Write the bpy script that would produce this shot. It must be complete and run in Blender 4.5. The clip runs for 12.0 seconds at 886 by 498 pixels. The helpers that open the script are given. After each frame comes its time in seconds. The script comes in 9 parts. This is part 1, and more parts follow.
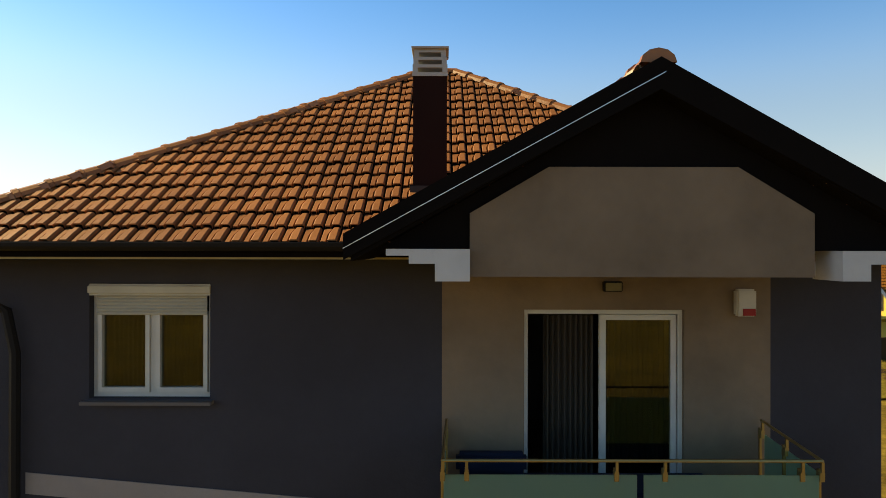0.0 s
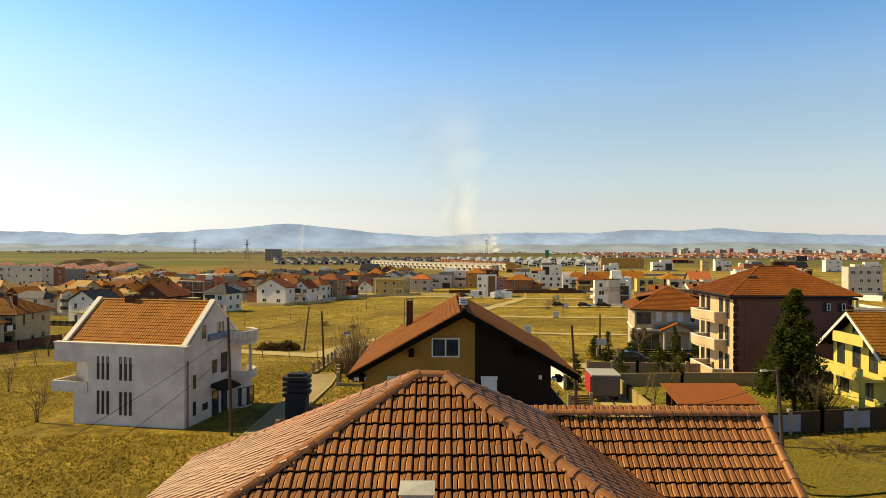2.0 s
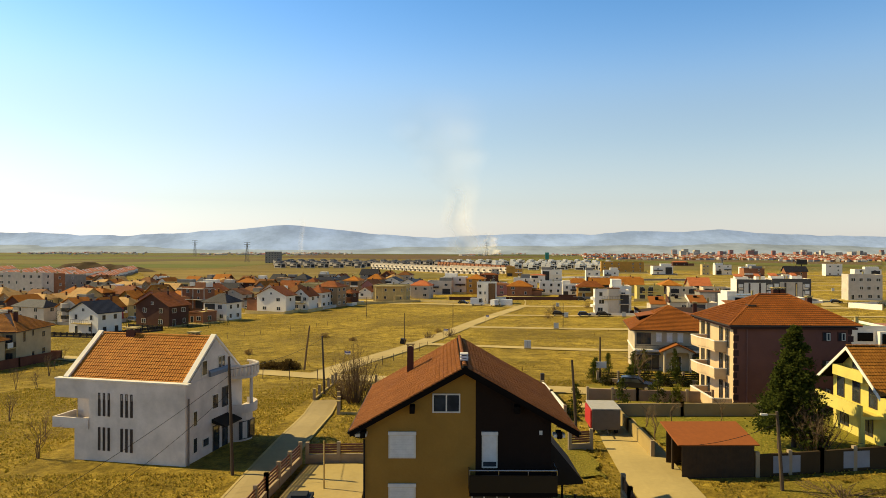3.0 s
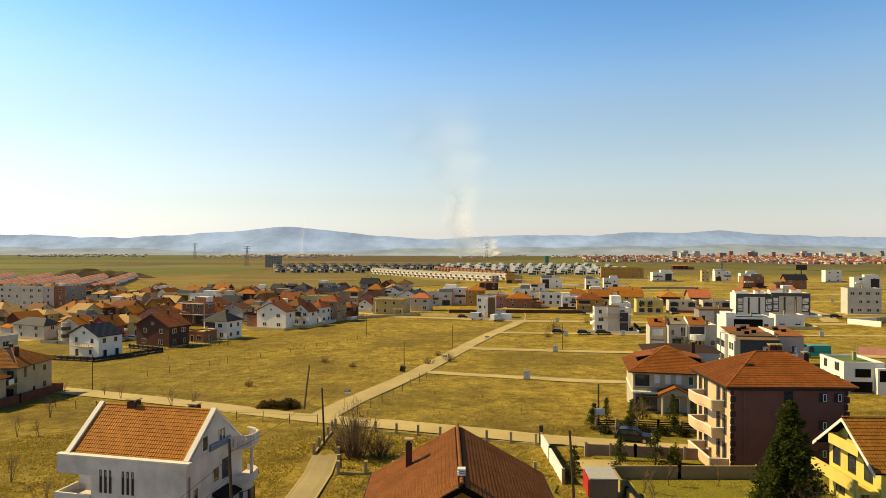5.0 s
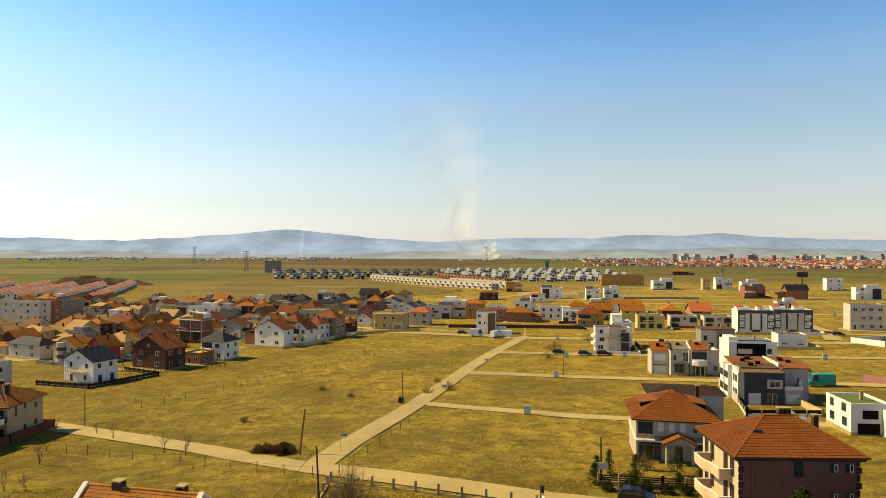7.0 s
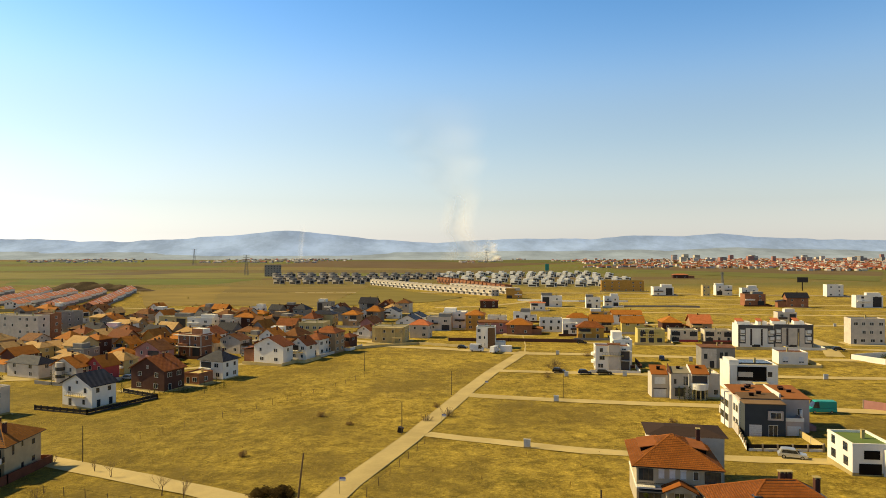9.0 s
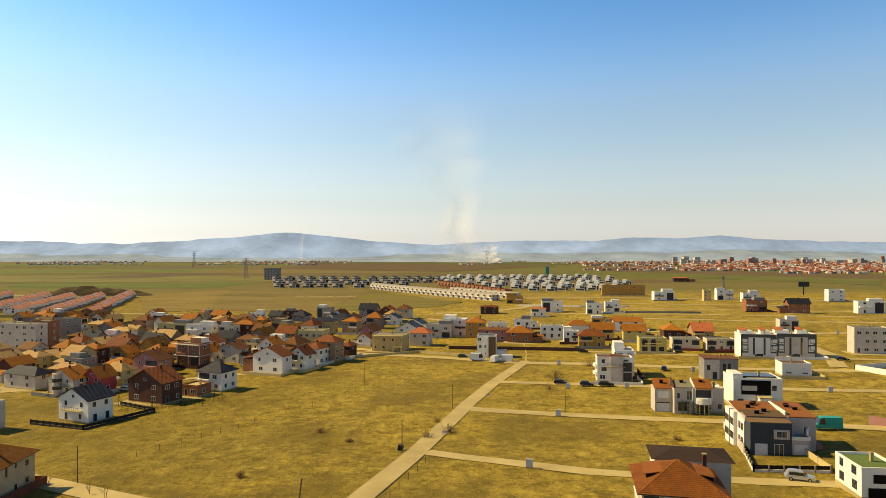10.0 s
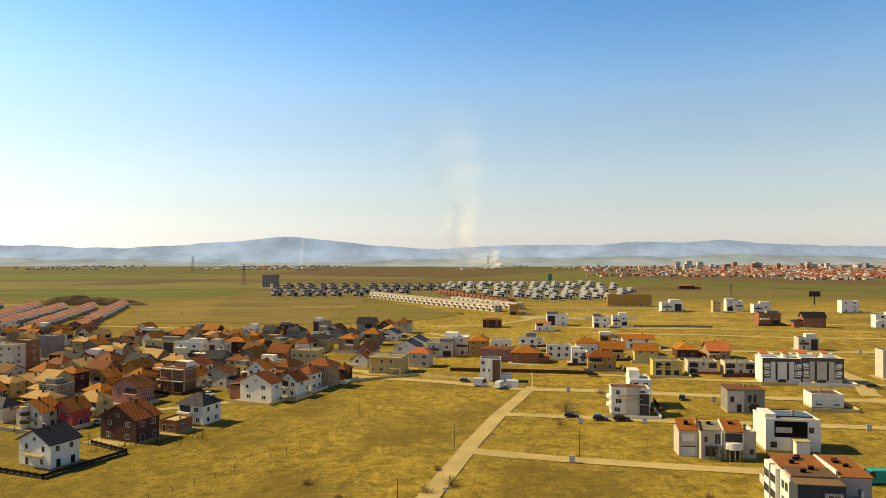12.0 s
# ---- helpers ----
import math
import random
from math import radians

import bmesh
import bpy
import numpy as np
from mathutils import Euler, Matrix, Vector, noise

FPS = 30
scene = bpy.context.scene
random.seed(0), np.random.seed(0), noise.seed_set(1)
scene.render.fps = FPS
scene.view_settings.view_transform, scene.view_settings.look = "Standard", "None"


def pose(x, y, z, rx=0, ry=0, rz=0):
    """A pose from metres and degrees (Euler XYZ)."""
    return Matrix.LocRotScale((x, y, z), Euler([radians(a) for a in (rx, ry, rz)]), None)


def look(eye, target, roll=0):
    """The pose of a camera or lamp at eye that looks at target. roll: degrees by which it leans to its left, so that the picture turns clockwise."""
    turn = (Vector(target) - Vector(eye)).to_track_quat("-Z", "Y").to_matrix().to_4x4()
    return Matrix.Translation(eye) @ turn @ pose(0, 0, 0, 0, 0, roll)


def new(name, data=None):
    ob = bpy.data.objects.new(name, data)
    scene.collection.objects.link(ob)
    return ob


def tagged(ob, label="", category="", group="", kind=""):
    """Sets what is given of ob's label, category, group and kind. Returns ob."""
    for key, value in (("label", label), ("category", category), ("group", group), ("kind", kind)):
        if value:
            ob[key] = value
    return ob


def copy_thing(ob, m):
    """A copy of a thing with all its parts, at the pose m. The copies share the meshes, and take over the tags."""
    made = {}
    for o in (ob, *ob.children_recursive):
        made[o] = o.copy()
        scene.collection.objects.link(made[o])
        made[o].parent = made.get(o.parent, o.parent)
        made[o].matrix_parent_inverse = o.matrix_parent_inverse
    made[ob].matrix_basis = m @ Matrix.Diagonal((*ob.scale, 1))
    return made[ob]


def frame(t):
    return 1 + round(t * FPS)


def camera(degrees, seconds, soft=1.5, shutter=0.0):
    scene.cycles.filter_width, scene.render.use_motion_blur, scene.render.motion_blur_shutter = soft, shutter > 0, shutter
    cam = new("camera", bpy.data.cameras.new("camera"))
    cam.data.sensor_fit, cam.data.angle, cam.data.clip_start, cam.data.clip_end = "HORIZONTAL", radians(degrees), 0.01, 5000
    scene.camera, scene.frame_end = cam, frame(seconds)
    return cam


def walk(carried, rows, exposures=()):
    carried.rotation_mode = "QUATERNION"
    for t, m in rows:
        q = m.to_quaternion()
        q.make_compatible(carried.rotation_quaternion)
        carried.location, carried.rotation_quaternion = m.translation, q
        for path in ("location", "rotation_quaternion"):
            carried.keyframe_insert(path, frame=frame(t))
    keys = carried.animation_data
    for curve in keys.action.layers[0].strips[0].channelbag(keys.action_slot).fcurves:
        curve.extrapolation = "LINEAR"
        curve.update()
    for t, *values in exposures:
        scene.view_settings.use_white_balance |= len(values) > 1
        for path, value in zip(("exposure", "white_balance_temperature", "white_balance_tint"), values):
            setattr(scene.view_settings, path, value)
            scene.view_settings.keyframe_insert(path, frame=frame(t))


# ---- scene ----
cam = camera(68.6, 12.0, soft=0.6)
PATH = [
    (0, (0.02, 0.210, 7.88), (0.017, 2.210, 7.884), 0.1),
    (0.5, (-0.023, 0.151, 9.1), (-0.02, 2.151, 9.104), 0.3),
    (1, (0, 0.127, 10.325), (0.001, 2.127, 10.327), 0.2),
    (1.5, (0.14, 0.089, 11.575), (0.14, 2.089, 11.575), 0.2),
    (2, (0.154, -0.012, 12.866), (0.154, 1.988, 12.862), 0.2),
    (2.5, (0.169, -0.164, 14.234), (0.168, 1.836, 14.230), 0.2),
    (3, (0.106, -0.105, 15.6), (0.106, 1.895, 15.598), 0.2),
    (5, (0.218, -0.496, 21.496), (0.218, 1.504, 21.494), 0.1),
    (5.5, (0.214, -0.538, 22.926), (0.213, 1.462, 22.920), 0.1),
    (6, (0.286, -0.091, 24.314), (0.285, 1.909, 24.310), 0.1),
    (6.5, (0.219, 0.616, 25.869), (0.219, 2.616, 25.869), 0.1),
    (7, (0.409, 1.576, 27.33), (0.409, 3.576, 27.332), 0.1),
    (9, (0.56, 2.124, 33.58), (0.56, 4.124, 33.580), 0),
    (9.5, (0.482, 2.613, 35.007), (0.482, 4.613, 35.009), 0),
    (10, (0.41, 3.989, 36.43), (0.41, 5.989, 36.434), 0),
    (10.5, (0.247, 6.738, 37.729), (0.247, 8.738, 37.735), 0.1),
    (11, (0.176, 10.429, 39.059), (0.175, 12.429, 39.066), 0),
    (11.5, (0.239, 15.222, 40.649), (0.237, 17.222, 40.662), -0),
    (12, (0.389, 20.055, 42.018), (0.386, 22.055, 42.031), -0),
]
walk(cam, [(t, look(eye, target, roll)) for t, eye, target, roll in PATH], exposures=[(0, 0.3, 7100, 12), (0.5, 0.3, 7100, 12), (1.1, 0.3, 7000, 12), (12, 0.25, 7000, 12)])

# ---------- light and sky ----------
SUN = Vector((-1.22, 0.3, 1.05)).normalized()
world = bpy.data.worlds.new("sky_world")
scene.world = world
world.use_nodes = True
wn = world.node_tree.nodes
sky = wn.new("ShaderNodeTexSky")
sky.sky_type = "NISHITA"
sky.sun_disc = False
sky.sun_elevation = math.asin(SUN.z)
sky.sun_rotation = math.atan2(SUN.x, SUN.y)
sky.air_density, sky.dust_density, sky.ozone_density = 1.0, 0.3, 2.0
tone = wn.new("ShaderNodeHueSaturation")
tone.inputs["Saturation"].default_value = 1.15
# pale at the horizon, deep blue above, greyed overhead to cut the blue fill
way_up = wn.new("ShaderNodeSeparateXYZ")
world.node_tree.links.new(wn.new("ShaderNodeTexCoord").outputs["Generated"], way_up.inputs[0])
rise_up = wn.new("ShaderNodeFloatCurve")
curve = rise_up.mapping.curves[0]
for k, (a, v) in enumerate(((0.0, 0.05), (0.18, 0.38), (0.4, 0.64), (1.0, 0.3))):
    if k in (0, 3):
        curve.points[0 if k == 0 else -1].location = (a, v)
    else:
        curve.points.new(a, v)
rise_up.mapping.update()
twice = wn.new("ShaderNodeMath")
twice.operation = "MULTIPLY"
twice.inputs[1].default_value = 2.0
# brightest above the haze, dimmed towards the zenith to deepen the shade
zenith_dim = wn.new("ShaderNodeFloatCurve")
curve = zenith_dim.mapping.curves[0]
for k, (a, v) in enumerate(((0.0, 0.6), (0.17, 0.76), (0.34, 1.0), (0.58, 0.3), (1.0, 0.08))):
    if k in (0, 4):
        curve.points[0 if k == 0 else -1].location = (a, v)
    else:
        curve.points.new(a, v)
zenith_dim.mapping.update()
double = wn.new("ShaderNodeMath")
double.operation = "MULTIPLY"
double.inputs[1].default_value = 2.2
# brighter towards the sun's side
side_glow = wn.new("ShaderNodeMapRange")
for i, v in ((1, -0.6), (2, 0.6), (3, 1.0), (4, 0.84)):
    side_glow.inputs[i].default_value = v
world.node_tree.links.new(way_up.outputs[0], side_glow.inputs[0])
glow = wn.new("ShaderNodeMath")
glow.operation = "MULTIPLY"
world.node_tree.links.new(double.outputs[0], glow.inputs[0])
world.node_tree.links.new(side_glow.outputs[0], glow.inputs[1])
world.node_tree.links.new(zenith_dim.outputs[0], double.inputs[0])
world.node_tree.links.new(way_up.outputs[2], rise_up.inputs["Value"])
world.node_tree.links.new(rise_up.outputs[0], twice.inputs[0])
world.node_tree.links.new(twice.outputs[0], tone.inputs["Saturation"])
world.node_tree.links.new(way_up.outputs[2], zenith_dim.inputs["Value"])
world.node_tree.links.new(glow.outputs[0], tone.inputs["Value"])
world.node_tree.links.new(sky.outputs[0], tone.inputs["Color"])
cool = wn.new("ShaderNodeMix")
cool.data_type, cool.blend_type = "RGBA", "MULTIPLY"
# the haze at the horizon stays warm
haze_line = wn.new("ShaderNodeMapRange")
for i, v in ((1, 0.0), (2, 0.16), (3, 0.15), (4, 1.0)):
    haze_line.inputs[i].default_value = v
world.node_tree.links.new(way_up.outputs[2], haze_line.inputs[0])
world.node_tree.links.new(haze_line.outputs[0], cool.inputs[0])
cool.inputs[7].default_value = (0.825, 0.955, 0.985, 1)
world.node_tree.links.new(tone.outputs[0], cool.inputs[6])
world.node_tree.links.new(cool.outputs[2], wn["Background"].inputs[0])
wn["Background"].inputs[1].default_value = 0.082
sun = new("sun", bpy.data.lights.new("sun", "SUN"))
sun.data.energy, sun.data.angle, sun.data.color = 5.0, radians(0.53), (1.0, 0.83, 0.44)
sun.matrix_world = look((-60, 40, 80), (-60 - SUN.x, 40 - SUN.y, 80 - SUN.z))

# ---------- ground shape ----------
GY = [-216, 0, 32, 62, 82, 108, 132, 175, 216, 243, 325, 541, 1353, 2813]
GZ = [1.2, 0.3, 0.0, 0.0, -1.1, -2.8, -4.2, -5.9, -7.0, -7.5, -8.0, -8.5, -7.0, -4.0]


def gz(x, y):
    tilt = 0.018 * max(-150, min(150, x)) * max(0.0, min(1.0, (811 - y) / 379))
    s = 0.0
    for k in (-7.6, 0, 7.6):
        s += float(np.interp(y + k, GY, GZ))
    return s / 3 + tilt


# ---------- materials ----------
MATS = {}


def shader(name, rough=0.8, metal=0.0, spec=0.3):
    m = bpy.data.materials.new(name)
    m.use_nodes = True
    b = m.node_tree.nodes["Principled BSDF"]
    b.inputs["Roughness"].default_value = rough
    b.inputs["Metallic"].default_value = metal
    b.inputs["Specular IOR Level"].default_value = spec
    return m, m.node_tree.nodes, m.node_tree.links, b


def mixer(nodes, links, fac, a, b, mode="MIX"):
    mx = nodes.new("ShaderNodeMix")
    mx.data_type, mx.blend_type = "RGBA", mode
    for sock, val in ((mx.inputs[0], fac), (mx.inputs[6], a), (mx.inputs[7], b)):
        if hasattr(val, "is_output"):
            links.new(val, sock)
        elif isinstance(val, (int, float)):
            sock.default_value = val
        else:
            sock.default_value = (*val, 1)
    return mx.outputs[2]


def noise_fac(nodes, links, coords, scale, detail=4, lo=0.35, hi=0.65, rough=0.6):
    n = nodes.new("ShaderNodeTexNoise")
    n.inputs["Scale"].default_value, n.inputs["Detail"].default_value, n.inputs["Roughness"].default_value = scale, detail, rough
    links.new(coords, n.inputs["Vector"])
    r = nodes.new("ShaderNodeMapRange")
    r.inputs[1].default_value, r.inputs[2].default_value = lo, hi
    links.new(n.outputs[0], r.inputs[0])
    return r.outputs[0]


def bump(nodes, links, b, fac, strength, dist=0.02):
    n = nodes.new("ShaderNodeBump")
    n.inputs["Strength"].default_value, n.inputs["Distance"].default_value = strength, dist
    links.new(fac, n.inputs["Height"])
    links.new(n.outputs[0], b.inputs["Normal"])


def dull(c, k):
    return tuple(v * k for v in c)


def stucco(name, c, stain=0.25, rough=0.9):
    """Painted render: broad stains, fine grain, a little relief."""
    if name in MATS:
        return MATS[name]
    m, n, l, b = shader(name, rough, 0, 0.2)
    pos = n.new("ShaderNodeNewGeometry").outputs["Position"]
    big = noise_fac(n, l, pos, 0.55, 5, 0.38, 0.72)
    fine = noise_fac(n, l, pos, 9, 4, 0.3, 0.7)
    col = mixer(n, l, big, c, dull(c, 1 - stain))
    sc = n.new("ShaderNodeMapRange")
    sc.inputs[3].default_value, sc.inputs[4].default_value = 0.0, 0.35
    l.new(fine, sc.inputs[0])
    col = mixer(n, l, sc.outputs[0], col, dull(c, 0.8))
    l.new(col, b.inputs["Base Color"])
    bump(n, l, b, fine, 0.25)
    MATS[name] = m
    return m


def leafy(name, c):
    """Thin leaves and blades that let the sun through."""
    m = bpy.data.materials.new(name)
    m.use_nodes = True
    n, l = m.node_tree.nodes, m.node_tree.links
    n.remove(n["Principled BSDF"])
    df, tr, mx = n.new("ShaderNodeBsdfDiffuse"), n.new("ShaderNodeBsdfTranslucent"), n.new("ShaderNodeMixShader")
    geo = n.new("ShaderNodeNewGeometry")
    col = mixer(n, l, geo.outputs["Random Per Island"], c, dull(c, 0.55))
    l.new(col, df.inputs[0])
    l.new(col, tr.inputs[0])
    mx.inputs[0].default_value = 0.5
    l.new(df.outputs[0], mx.inputs[1])
    l.new(tr.outputs[0], mx.inputs[2])
    l.new(mx.outputs[0], n["Material Output"].inputs[0])
    return m


def plain(name, c, rough=0.5, metal=0.0, vary=0.15, spec=0.4):
    """Painted wood, metal or plastic with light wear."""
    if name in MATS:
        return MATS[name]
    m, n, l, b = shader(name, rough, metal, spec)
    pos = n.new("ShaderNodeNewGeometry").outputs["Position"]
    f = noise_fac(n, l, pos, 3.0, 5, 0.35, 0.7)
    l.new(mixer(n, l, f, c, dull(c, 1 - vary)), b.inputs["Base Color"])
    MATS[name] = m
    return m


def tiles(name, c, c2, rough=0.6, rows=False, spec=0.12):
    """Fired roof tiles; each tile its own shade, streaks and lichen."""
    if name in MATS:
        return MATS[name]
    m, n, l, b = shader(name, rough, 0, 0.06 if rows else spec)
    geo = n.new("ShaderNodeNewGeometry")
    info = n.new("ShaderNodeObjectInfo")
    add = n.new("ShaderNodeMath")
    add.operation = "ADD"
    l.new(geo.outputs["Random Per Island"], add.inputs[0])
    l.new(info.outputs["Random"], add.inputs[1])
    fr = n.new("ShaderNodeMath")
    fr.operation = "FRACT"
    l.new(add.outputs[0], fr.inputs[0])
    col = mixer(n, l, fr.outputs[0], c, c2)
    big = noise_fac(n, l, geo.outputs["Position"], 0.7, 6, 0.4, 0.75)
    col = mixer(n, l, big, col, dull(c2, 0.75))
    fine = noise_fac(n, l, geo.outputs["Position"], 22, 4, 0.3, 0.75)
    sc = n.new("ShaderNodeMath")
    sc.operation = "MULTIPLY"
    sc.inputs[1].default_value = 0.4
    l.new(fine, sc.inputs[0])
    col = mixer(n, l, sc.outputs[0], col, dull(c, 0.55))
    l.new(col, b.inputs["Base Color"])
    if rows:
        tex = n.new("ShaderNodeTexCoord").outputs["Object"]
        w = n.new("ShaderNodeTexWave")
        w.bands_direction = "Z"
        w.inputs["Scale"].default_value = 1.6
        l.new(tex, w.inputs["Vector"])
        bump(n, l, b, w.outputs[1], 0.7, 0.08)
    else:
        bump(n, l, b, fine, 0.15, 0.01)
    MATS[name] = m
    return m


def pane_glass(name, c=(0.02, 0.025, 0.03), rough=0.06):
    if name in MATS:
        return MATS[name]
    m, n, l, b = shader(name, rough, 0, 0.7)
    pos = n.new("ShaderNodeNewGeometry").outputs["Position"]
    f = noise_fac(n, l, pos, 1.3, 3)
    l.new(mixer(n, l, f, c, dull(c, 2.2)), b.inputs["Base Color"])
    MATS[name] = m
    return m


def ground_mat():
    """Dry winter grass with green and bare patches; ploughed and sown strips on the far plain."""
    m, n, l, b = shader("dry_grass_ground", 0.95, 0, 0.1)
    pos = n.new("ShaderNodeNewGeometry").outputs["Position"]
    straw, olive, soil, green = (0.72, 0.5, 0.078), (0.24, 0.164, 0.021), (0.06, 0.036, 0.009), (0.13, 0.13, 0.014)
    broad = noise_fac(n, l, pos, 0.018, 6, 0.38, 0.62)
    mid = noise_fac(n, l, pos, 0.26, 10, 0.43, 0.61, 0.8)
    fine = noise_fac(n, l, pos, 1.5, 9, 0.42, 0.62, 0.85)
    col = mixer(n, l, mid, straw, olive)
    half = n.new("ShaderNodeMath")
    half.operation = "MULTIPLY"
    half.inputs[1].default_value = 0.4
    l.new(broad, half.inputs[0])
    col = mixer(n, l, half.outputs[0], col, (0.36, 0.27, 0.05))
    patch = noise_fac(n, l, pos, 0.055, 5, 0.6, 0.72)
    ph = n.new("ShaderNodeMath")
    ph.operation = "MULTIPLY"
    ph.inputs[1].default_value = 0.45
    l.new(patch, ph.inputs[0])
    col = mixer(n, l, ph.outputs[0], col, green)
    fh = n.new("ShaderNodeMath")
    fh.operation = "MULTIPLY"
    fh.inputs[1].default_value = 0.55
    l.new(fine, fh.inputs[0])
    col = mixer(n, l, fh.outputs[0], col, soil)
    furrow = n.new("ShaderNodeMapping")
    furrow.inputs["Scale"].default_value = (0.45, 0.14, 0.3)
    furrow.inputs["Rotation"].default_value = (0, 0, radians(20))
    l.new(pos, furrow.inputs[0])
    streak = noise_fac(n, l, furrow.outputs[0], 1.0, 8, 0.4, 0.66, 0.72)
    sh = n.new("ShaderNodeMath")
    sh.operation = "MULTIPLY"
    sh.inputs[1].default_value = 0.42
    l.new(streak, sh.inputs[0])
    col = mixer(n, l, sh.outputs[0], col, (0.13, 0.1, 0.02))
    clump = noise_fac(n, l, pos, 0.7, 7, 0.52, 0.7, 0.8)
    ch = n.new("ShaderNodeMath")
    ch.operation = "MULTIPLY"
    ch.inputs[1].default_value = 0.65
    l.new(clump, ch.inputs[0])
    col = mixer(n, l, ch.outputs[0], col, (0.66, 0.47, 0.08))
    tract = noise_fac(n, l, pos, 0.035, 10, 0.47, 0.6, 0.74)
    th = n.new("ShaderNodeMath")
    th.operation = "MULTIPLY"
    th.inputs[1].default_value = 0.68
    l.new(tract, th.inputs[0])
    col = mixer(n, l, th.outputs[0], col, (0.19, 0.13, 0.026))
    sep = n.new("ShaderNodeSeparateXYZ")
    l.new(pos, sep.inputs[0])
    west = n.new("ShaderNodeMapRange")
    for k, v in ((1, -15), (2, -110), (3, 0.0), (4, 0.4)):
        west.inputs[k].default_value = v
    l.new(sep.outputs[0], west.inputs[0])
    col = mixer(n, l, west.outputs[0], col, (0.19, 0.14, 0.022))
    # strips of farmland that lie across the plain
    mp = n.new("ShaderNodeMapping")
    mp.inputs["Scale"].default_value = (0.0011, 0.0096, 0)
    mp.inputs["Rotation"].default_value = (0, 0, radians(6))
    l.new(pos, mp.inputs[0])
    vor = n.new("ShaderNodeTexVoronoi")
    vor.inputs["Scale"].default_value = 1.0
    l.new(mp.outputs[0], vor.inputs["Vector"])
    ramp = n.new("ShaderNodeValToRGB")
    el = ramp.color_ramp.elements
    el[0].position, el[0].color = 0.0, (0.2, 0.15, 0.06, 1)
    el[1].position, el[1].color = 1.0, (0.1, 0.13, 0.03, 1)
    for p, c in ((0.25, (0.11, 0.14, 0.03, 1)), (0.45, (0.17, 0.12, 0.06, 1)), (0.65, (0.13, 0.15, 0.035, 1)), (0.8, (0.14, 0.095, 0.055, 1))):
        e = el.new(p)
        e.color = c
    sp = n.new("ShaderNodeSeparateColor")
    l.new(vor.outputs["Color"], sp.inputs[0])
    l.new(sp.outputs[0], ramp.inputs[0])
    far = n.new("ShaderNodeMapRange")
    far.inputs[1].default_value, far.inputs[2].default_value = 622, 757
    l.new(sep.outputs[1], far.inputs[0])
    strips = mixer(n, l, mid, ramp.outputs[0], mixer(n, l, 0.5, ramp.outputs[0], olive))
    col = mixer(n, l, far.outputs[0], col, strips)
    l.new(col, b.inputs["Base Color"])
    bump(n, l, b, fine, 0.8, 0.25)
    return m


def sand_mat(name, c, edge=0.3):
    if name in MATS:
        return MATS[name]
    m, n, l, b = shader(name, 0.9, 0, 0.2)
    pos = n.new("ShaderNodeNewGeometry").outputs["Position"]
    big = noise_fac(n, l, pos, 0.12, 6, 0.35, 0.7)
    fine = noise_fac(n, l, pos, 2.6, 6, 0.3, 0.75)
    col = mixer(n, l, big, c, dull(c, 1 - edge))
    fh = n.new("ShaderNodeMath")
    fh.operation = "MULTIPLY"
    fh.inputs[1].default_value = 0.35
    l.new(fine, fh.inputs[0])
    col = mixer(n, l, fh.outputs[0], col, dull(c, 0.6))
    l.new(col, b.inputs["Base Color"])
    bump(n, l, b, fine, 0.3, 0.03)
    MATS[name] = m
    return m


white_frame = plain("white_frame", (0.68, 0.65, 0.58), 0.4)
dark_frame = plain("dark_frame", (0.05, 0.035, 0.03), 0.5)
glass = pane_glass("window_glass")
shutter_mat = plain("shutter_slats", (0.72, 0.72, 0.7), 0.5)
concrete = sand_mat("concrete", (0.5, 0.385, 0.16))
asphalt = sand_mat("old_asphalt", (0.4, 0.31, 0.15))
track = sand_mat("gravel_road", (0.54, 0.41, 0.17))
black_wood = plain("black_wood", (0.009, 0.007, 0.006), 0.9, spec=0.05)
dark_metal = plain("dark_metal", (0.016, 0.014, 0.013), 0.6, 0.0, spec=0.15)
bark = stucco("bark", (0.09, 0.065, 0.045), 0.4)
twig = stucco("twigs", (0.17, 0.11, 0.06), 0.4)
chim_mat = stucco("chimney_render", (0.085, 0.035, 0.025))
brick_mat = stucco("raw_brick", (0.33, 0.14, 0.07), 0.35)
OR = tiles("orange_tiles", (0.52, 0.2, 0.035), (0.36, 0.13, 0.025), 0.7, True)
RD = tiles("red_brown_tiles", (0.3, 0.1, 0.032), (0.2, 0.065, 0.022), 0.6, True)
BR = tiles("brown_tiles", (0.23, 0.095, 0.03), (0.14, 0.06, 0.022), 0.6, True)
PK = tiles("pale_pink_tiles", (0.6, 0.38, 0.16), (0.5, 0.3, 0.12), 0.7, True)
CR = tiles("coral_tiles", (0.6, 0.19, 0.075), (0.5, 0.15, 0.06), 0.7, True)
DK = tiles("slate_tiles", (0.045, 0.045, 0.055), (0.03, 0.03, 0.04), 0.45, True)
GR = sand_mat("grey_roof_felt", (0.3, 0.26, 0.18))
W = stucco("white_stucco", (0.82, 0.77, 0.68), 0.12)
LV = stucco("pale_lilac_stucco", (0.62, 0.54, 0.44))
CRM = stucco("cream_stucco", (0.6, 0.46, 0.2))
IV = stucco("ivory_stucco", (0.66, 0.56, 0.42))
TPE = stucco("taupe_stucco", (0.26, 0.19, 0.13), 0.35)
TAN = stucco("tan_stucco", (0.4, 0.26, 0.14))
YEL = stucco("yellow_stucco", (0.62, 0.5, 0.16))
GRY = stucco("grey_stucco", (0.28, 0.255, 0.22))
